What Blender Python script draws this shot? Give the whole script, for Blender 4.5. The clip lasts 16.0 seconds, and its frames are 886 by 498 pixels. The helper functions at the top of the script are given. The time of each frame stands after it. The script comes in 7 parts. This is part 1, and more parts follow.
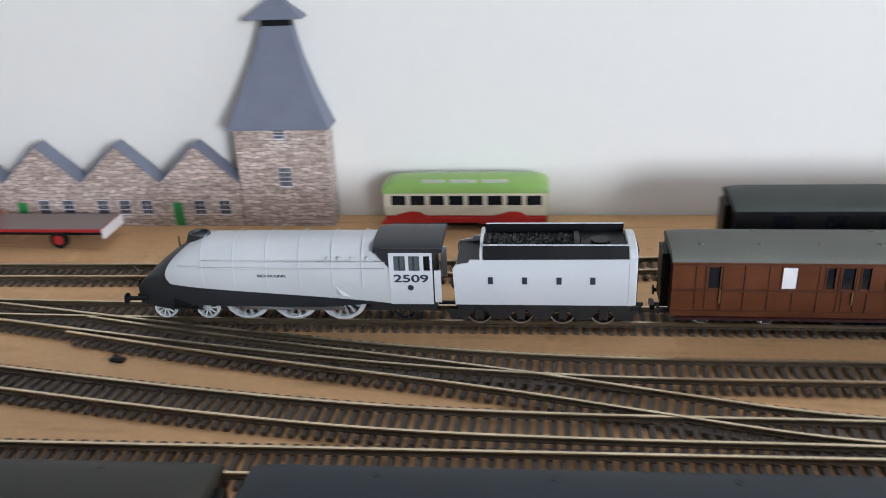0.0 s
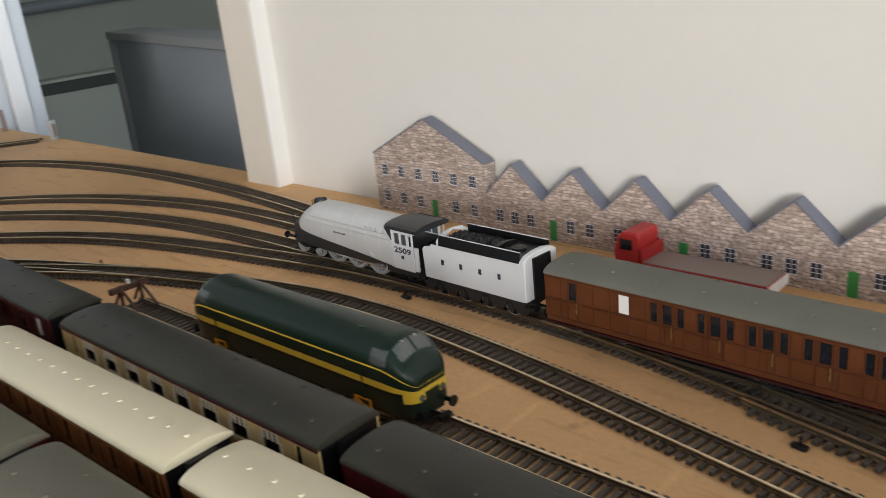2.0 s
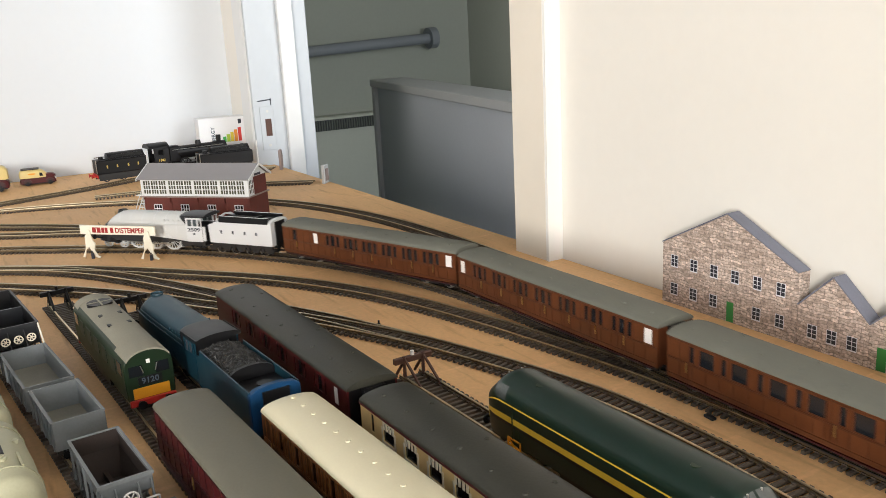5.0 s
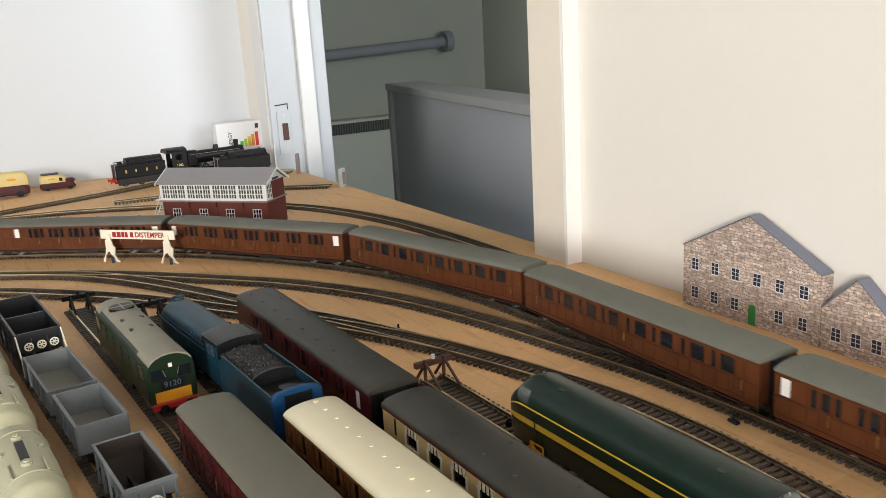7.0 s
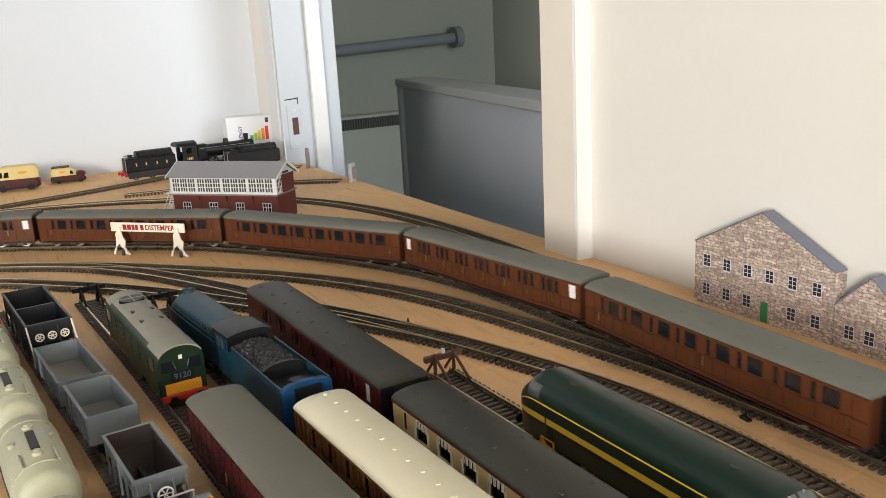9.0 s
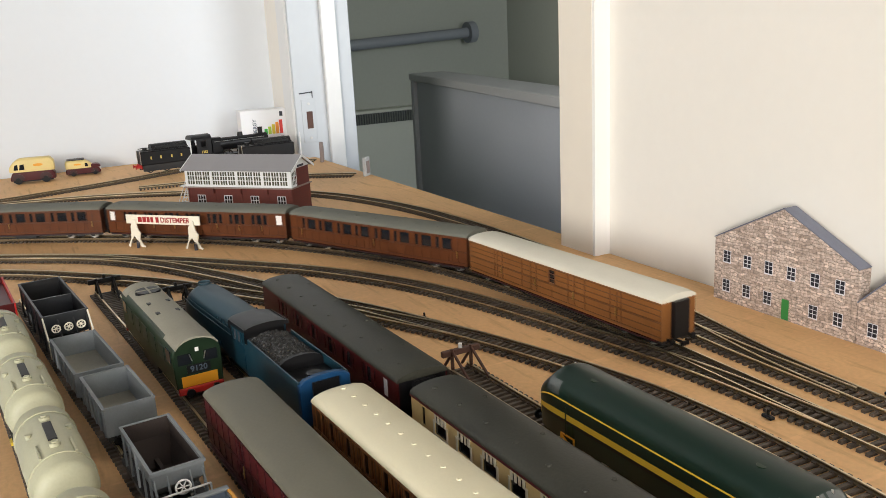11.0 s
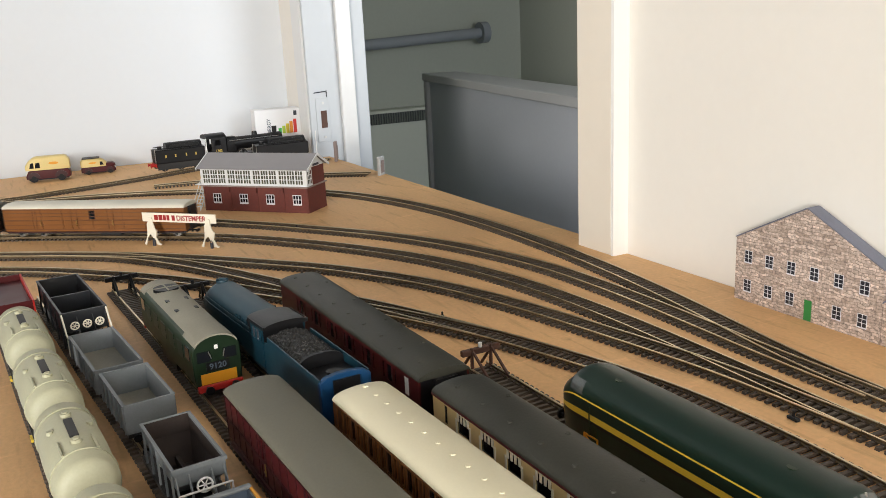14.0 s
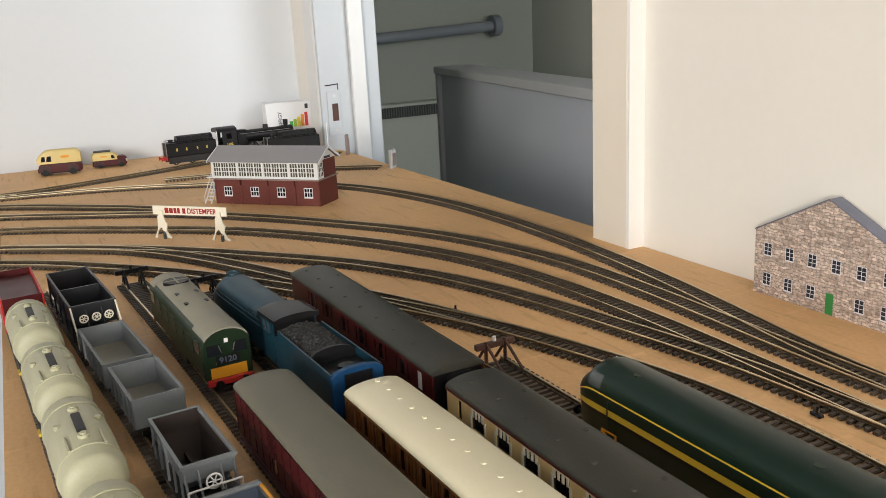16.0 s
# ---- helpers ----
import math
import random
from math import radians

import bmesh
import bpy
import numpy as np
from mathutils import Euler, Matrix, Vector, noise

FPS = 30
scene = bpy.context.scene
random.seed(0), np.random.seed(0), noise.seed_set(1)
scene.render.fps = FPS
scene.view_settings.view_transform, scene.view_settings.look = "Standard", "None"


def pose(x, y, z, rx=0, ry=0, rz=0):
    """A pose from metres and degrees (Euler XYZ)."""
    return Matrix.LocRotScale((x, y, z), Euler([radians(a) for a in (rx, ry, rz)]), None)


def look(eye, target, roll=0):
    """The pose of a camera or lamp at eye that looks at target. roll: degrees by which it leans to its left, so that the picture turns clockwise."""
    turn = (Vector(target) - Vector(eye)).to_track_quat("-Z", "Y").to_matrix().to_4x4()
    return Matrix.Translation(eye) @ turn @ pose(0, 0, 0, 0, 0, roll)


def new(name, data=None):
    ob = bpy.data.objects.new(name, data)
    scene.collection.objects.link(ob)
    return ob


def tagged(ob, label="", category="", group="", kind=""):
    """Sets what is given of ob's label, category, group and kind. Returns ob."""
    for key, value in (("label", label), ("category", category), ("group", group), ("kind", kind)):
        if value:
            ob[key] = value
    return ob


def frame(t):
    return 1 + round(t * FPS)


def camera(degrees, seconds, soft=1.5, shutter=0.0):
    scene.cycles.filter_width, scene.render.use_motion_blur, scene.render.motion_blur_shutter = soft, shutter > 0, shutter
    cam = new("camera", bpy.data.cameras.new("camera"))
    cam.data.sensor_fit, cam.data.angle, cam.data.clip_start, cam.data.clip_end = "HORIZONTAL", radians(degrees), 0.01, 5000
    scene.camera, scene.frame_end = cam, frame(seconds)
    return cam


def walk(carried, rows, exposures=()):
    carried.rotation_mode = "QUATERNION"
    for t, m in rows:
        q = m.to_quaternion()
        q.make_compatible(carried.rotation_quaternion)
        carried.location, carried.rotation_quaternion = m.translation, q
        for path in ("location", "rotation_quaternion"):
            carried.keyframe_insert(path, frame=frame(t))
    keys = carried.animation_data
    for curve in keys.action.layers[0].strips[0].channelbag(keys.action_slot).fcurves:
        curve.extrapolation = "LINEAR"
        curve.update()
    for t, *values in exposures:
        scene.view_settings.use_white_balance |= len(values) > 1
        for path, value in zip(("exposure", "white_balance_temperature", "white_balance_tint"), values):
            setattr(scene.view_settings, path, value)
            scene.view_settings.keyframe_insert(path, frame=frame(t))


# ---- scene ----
cam = camera(55.34, 16.0, soft=0.7, shutter=0.35)
PATH = [
    (0.0, (-0.0364, 0.0136, 0.2320), (-0.1306, 0.7382, -0.0938), -2.72),
    (0.5, (-0.0585, 0.0178, 0.2373), (-0.2851, 0.7171, -0.0782), -3.89),
    (1.0, (-0.0876, 0.0189, 0.2307), (-0.4244, 0.6799, -0.0686), -4.55),
    (1.5, (-0.1112, 0.0249, 0.2350), (-0.5620, 0.6211, -0.0503), -5.71),
    (2.0, (-0.1293, 0.0211, 0.2414), (-0.6661, 0.5524, -0.0224), -5.81),
    (2.5, (-0.1537, 0.0189, 0.2470), (-0.7463, 0.4944, -0.0037), -5.08),
    (3.0, (-0.1762, 0.0143, 0.2556), (-0.8063, 0.4500, 0.0249), -3.87),
    (3.5, (-0.1905, 0.0130, 0.2614), (-0.8394, 0.4282, 0.0456), -3.05),
    (4.0, (-0.1993, 0.0078, 0.2634), (-0.8586, 0.4100, 0.0548), -2.80),
    (6.5, (-0.2101, -0.0020, 0.2633), (-0.8836, 0.3807, 0.0634), -3.33),
    (7.0, (-0.2106, -0.0028, 0.2638), (-0.8865, 0.3764, 0.0652), -3.40),
    (7.5, (-0.2117, -0.0036, 0.2628), (-0.8897, 0.3720, 0.0647), -3.35),
    (8.0, (-0.2114, -0.0056, 0.2642), (-0.8905, 0.3680, 0.0660), -3.20),
    (8.5, (-0.2118, -0.0063, 0.2631), (-0.8909, 0.3667, 0.0639), -3.14),
    (9.0, (-0.2132, -0.0038, 0.2615), (-0.8922, 0.3681, 0.0601), -3.12),
    (9.5, (-0.2176, -0.0031, 0.2590), (-0.8976, 0.3653, 0.0542), -3.01),
    (10.0, (-0.2198, -0.0036, 0.2588), (-0.9012, 0.3614, 0.0528), -2.93),
    (12.5, (-0.2211, -0.0096, 0.2588), (-0.9063, 0.3500, 0.0559), -2.86),
    (13.0, (-0.2245, -0.0102, 0.2577), (-0.9107, 0.3475, 0.0549), -2.79),
    (13.5, (-0.2269, -0.0113, 0.2576), (-0.9145, 0.3438, 0.0547), -2.82),
    (14.0, (-0.2274, -0.0111, 0.2563), (-0.9154, 0.3427, 0.0528), -2.81),
    (14.5, (-0.2276, -0.0083, 0.2563), (-0.9154, 0.3457, 0.0524), -2.82),
    (15.0, (-0.2317, -0.0074, 0.2555), (-0.9200, 0.3456, 0.0518), -2.82),
    (15.5, (-0.2351, -0.0061, 0.2532), (-0.9239, 0.3449, 0.0474), -2.85),
    (16.0, (-0.2381, -0.0076, 0.2515), (-0.9300, 0.3360, 0.0436), -3.02),
]
EXPOSURES = [(0.0, -0.12, 5400, 10), (0.5, -0.06, 5550, 10), (1.0, -0.17, 5750, 10), (1.5, -0.25, 5950, 10), (2.0, -0.14, 6150, 10), (2.5, 0.16, 6400, 10), (3.5, 0.52, 6500, 10), (4.0, 0.50, 6500, 10), (6.5, 0.29, 6500, 10), (9.0, 0.29, 6500, 10), (13.0, 0.29, 6500, 10), (15.5, 0.26, 6550, 10), (16.0, 0.15, 6600, 10)]
walk(cam, [(t, look(eye, target, roll)) for t, eye, target, roll in PATH], EXPOSURES)

# ---- world and daylight ----
world = bpy.data.worlds.new("daylight")
scene.world = world
world.use_nodes = True
sky = world.node_tree.nodes.new("ShaderNodeTexSky")
sky.sky_type, sky.sun_disc = "NISHITA", False
sky.sun_elevation, sky.sun_rotation = radians(40), radians(150)
world.node_tree.nodes["Background"].inputs["Strength"].default_value = 0.12
world.node_tree.links.new(sky.outputs[0], world.node_tree.nodes["Background"].inputs["Color"])

def area_light(name, at, target, sx, sy, watts, colour):
    lamp = bpy.data.lights.new(name, "AREA")
    lamp.shape, lamp.size, lamp.size_y, lamp.energy, lamp.color = "RECTANGLE", sx, sy, watts, colour
    ob = new(name, lamp)
    ob.matrix_world = look(at, target)
    return ob

area_light("window_daylight", (2.86, -0.75, 0.72), (0.0, -0.75, 0.60), 1.7, 1.1, 26.0, (1.0, 0.97, 0.93))
area_light("rear_window_daylight", (2.05, -2.86, 0.75), (0.4, 0.0, 0.45), 0.8, 0.9, 122.0, (1.0, 0.95, 0.88))

# added fill lamp, out of view, to brighten the hallway
area_light("hall_window_daylight", (0.39, 1.6, 0.55), (-3.0, 1.6, 0.1), 1.1, 1.2, 29.0, (0.96, 0.98, 1.0))

# ---- materials ----
def mat(name, colour, rough=0.5, metal=0.0, vary=0.15, scale=40.0, bump=0.1, fine=600.0, per_object=0.0, coat=0.0, island=0.0, spec=0.5):
    m = bpy.data.materials.new(name)
    m.use_nodes = True
    nt = m.node_tree
    b = nt.nodes["Principled BSDF"]
    b.inputs["Roughness"].default_value, b.inputs["Metallic"].default_value = rough, metal
    b.inputs["Coat Weight"].default_value, b.inputs["Specular IOR Level"].default_value = coat, spec
    tc = nt.nodes.new("ShaderNodeTexCoord")
    n1, n2 = nt.nodes.new("ShaderNodeTexNoise"), nt.nodes.new("ShaderNodeTexNoise")
    n1.inputs["Scale"].default_value, n2.inputs["Scale"].default_value = scale, fine
    n1.inputs["Detail"].default_value, n2.inputs["Detail"].default_value = 5, 3
    for n in (n1, n2):
        nt.links.new(tc.outputs["Object"], n.inputs["Vector"])
    add = nt.nodes.new("ShaderNodeMath")
    add.operation = "MULTIPLY_ADD"
    nt.links.new(n2.outputs["Fac"], add.inputs[0])
    add.inputs[1].default_value = 0.5
    nt.links.new(n1.outputs["Fac"], add.inputs[2])
    last = add.outputs[0]
    if per_object or island:
        src = nt.nodes.new("ShaderNodeObjectInfo") if per_object else nt.nodes.new("ShaderNodeNewGeometry")
        add2 = nt.nodes.new("ShaderNodeMath")
        add2.operation = "MULTIPLY_ADD"
        nt.links.new(src.outputs["Random" if per_object else "Random Per Island"], add2.inputs[0])
        add2.inputs[1].default_value = per_object or island
        nt.links.new(last, add2.inputs[2])
        last = add2.outputs[0]
    ramp = nt.nodes.new("ShaderNodeMapRange")
    ramp.inputs["From Min"].default_value, ramp.inputs["From Max"].default_value = 0.35, 1.15
    ramp.inputs["To Min"].default_value, ramp.inputs["To Max"].default_value = 1 - vary, 1 + vary
    nt.links.new(last, ramp.inputs["Value"])
    mul = nt.nodes.new("ShaderNodeVectorMath")
    mul.operation = "SCALE"
    mul.inputs[0].default_value = colour
    nt.links.new(ramp.outputs[0], mul.inputs["Scale"])
    nt.links.new(mul.outputs[0], b.inputs["Base Color"])
    r2 = nt.nodes.new("ShaderNodeMapRange")
    r2.inputs["To Min"].default_value, r2.inputs["To Max"].default_value = max(0.03, rough - 0.1), min(1, rough + 0.1)
    nt.links.new(n1.outputs["Fac"], r2.inputs["Value"])
    nt.links.new(r2.outputs[0], b.inputs["Roughness"])
    if bump:
        bp = nt.nodes.new("ShaderNodeBump")
        bp.inputs["Strength"].default_value, bp.inputs["Distance"].default_value = bump, 0.0006
        nt.links.new(n2.outputs["Fac"], bp.inputs["Height"])
        nt.links.new(bp.outputs[0], b.inputs["Normal"])
    return m

def stone_print(name, a, b_, mortar, scale, bw, bh):
    """Printed rubble-stone paper: uneven courses, each stone a little different."""
    m = mat(name, a, 0.75, vary=0.0, bump=0.05)
    nt = m.node_tree
    b = nt.nodes["Principled BSDF"]
    tc = nt.nodes.new("ShaderNodeTexCoord")
    sep, comb = nt.nodes.new("ShaderNodeSeparateXYZ"), nt.nodes.new("ShaderNodeCombineXYZ")
    nt.links.new(tc.outputs["Object"], sep.inputs[0])
    plus = nt.nodes.new("ShaderNodeMath")
    nt.links.new(sep.outputs[0], plus.inputs[0])
    nt.links.new(sep.outputs[1], plus.inputs[1])
    nt.links.new(plus.outputs[0], comb.inputs[0])
    nt.links.new(sep.outputs[2], comb.inputs[1])
    wob = nt.nodes.new("ShaderNodeTexNoise")
    wob.inputs["Scale"].default_value = 120
    nt.links.new(comb.outputs[0], wob.inputs["Vector"])
    mix = nt.nodes.new("ShaderNodeMixRGB")
    mix.blend_type = "LINEAR_LIGHT"
    mix.inputs[0].default_value = 0.0028
    nt.links.new(comb.outputs[0], mix.inputs[1])
    nt.links.new(wob.outputs["Color"], mix.inputs[2])
    br = nt.nodes.new("ShaderNodeTexBrick")
    br.offset, br.squash, br.squash_frequency = 0.37, 1.7, 3
    for k, v in (("Scale", scale), ("Mortar Size", 0.00035), ("Brick Width", bw), ("Row Height", bh), ("Mortar Smooth", 0.6), ("Bias", 0.0)):
        br.inputs[k].default_value = v
    br.inputs["Color1"].default_value, br.inputs["Color2"].default_value, br.inputs["Mortar"].default_value = (*a, 1), (*b_, 1), (*mortar, 1)
    nt.links.new(mix.outputs[0], br.inputs["Vector"])
    blot = nt.nodes.new("ShaderNodeTexNoise")
    blot.inputs["Scale"].default_value, blot.inputs["Detail"].default_value = 330, 8
    nt.links.new(comb.outputs[0], blot.inputs["Vector"])
    rng = nt.nodes.new("ShaderNodeMapRange")
    rng.inputs["From Min"].default_value, rng.inputs["From Max"].default_value = 0.3, 0.7
    rng.inputs["To Min"].default_value, rng.inputs["To Max"].default_value = 0.55, 1.50
    nt.links.new(blot.outputs["Fac"], rng.inputs["Value"])
    sc = nt.nodes.new("ShaderNodeVectorMath")
    sc.operation = "SCALE"
    nt.links.new(br.outputs["Color"], sc.inputs[0])
    nt.links.new(rng.outputs[0], sc.inputs["Scale"])
    nt.links.new(sc.outputs[0], b.inputs["Base Color"])
    return m

def glass(name, tint=(0.9, 0.95, 0.95), rough=0.05):
    m = bpy.data.materials.new(name)
    m.use_nodes = True
    b = m.node_tree.nodes["Principled BSDF"]
    b.inputs["Base Color"].default_value = (*tint, 1)
    b.inputs["Transmission Weight"].default_value, b.inputs["Roughness"].default_value = 1.0, rough
    return m

def board_mat():
    """Fibreboard: mottled, with drawn-out scuffs and a few dark stains."""
    m = mat("bare fibreboard", (0.72, 0.430, 0.195), 0.62, vary=0.24, scale=4, bump=0.35, fine=260)
    nt = m.node_tree
    b = nt.nodes["Principled BSDF"]
    base = b.inputs["Base Color"].links[0].from_socket
    tc = nt.nodes.new("ShaderNodeTexCoord")
    for stretch, scale, lo, hi, dark in (((1.0, 9.0, 1.0), 14.0, 0.56, 0.72, (0.62, 0.56, 0.50, 1)), ((9.0, 1.2, 1.0), 10.0, 0.60, 0.70, (1.22, 1.24, 1.30, 1)), ((1.0, 1.0, 1.0), 38.0, 0.66, 0.76, (0.50, 0.44, 0.40, 1))):
        mp, nz, rg, mx = nt.nodes.new("ShaderNodeMapping"), nt.nodes.new("ShaderNodeTexNoise"), nt.nodes.new("ShaderNodeMapRange"), nt.nodes.new("ShaderNodeMixRGB")
        mp.inputs["Scale"].default_value = stretch
        mp.inputs["Rotation"].default_value = (0, 0, 0.35)
        nz.inputs["Scale"].default_value, nz.inputs["Detail"].default_value = scale, 7
        rg.inputs["From Min"].default_value, rg.inputs["From Max"].default_value = lo, hi
        rg.inputs["To Max"].default_value = 0.6
        mx.blend_type = "MULTIPLY"
        mx.inputs[2].default_value = dark
        nt.links.new(tc.outputs["Object"], mp.inputs["Vector"])
        nt.links.new(mp.outputs[0], nz.inputs["Vector"])
        nt.links.new(nz.outputs["Fac"], rg.inputs["Value"])
        nt.links.new(rg.outputs[0], mx.inputs[0])
        nt.links.new(base, mx.inputs[1])
        base = mx.outputs[0]
    nt.links.new(base, b.inputs["Base Color"])
    return m

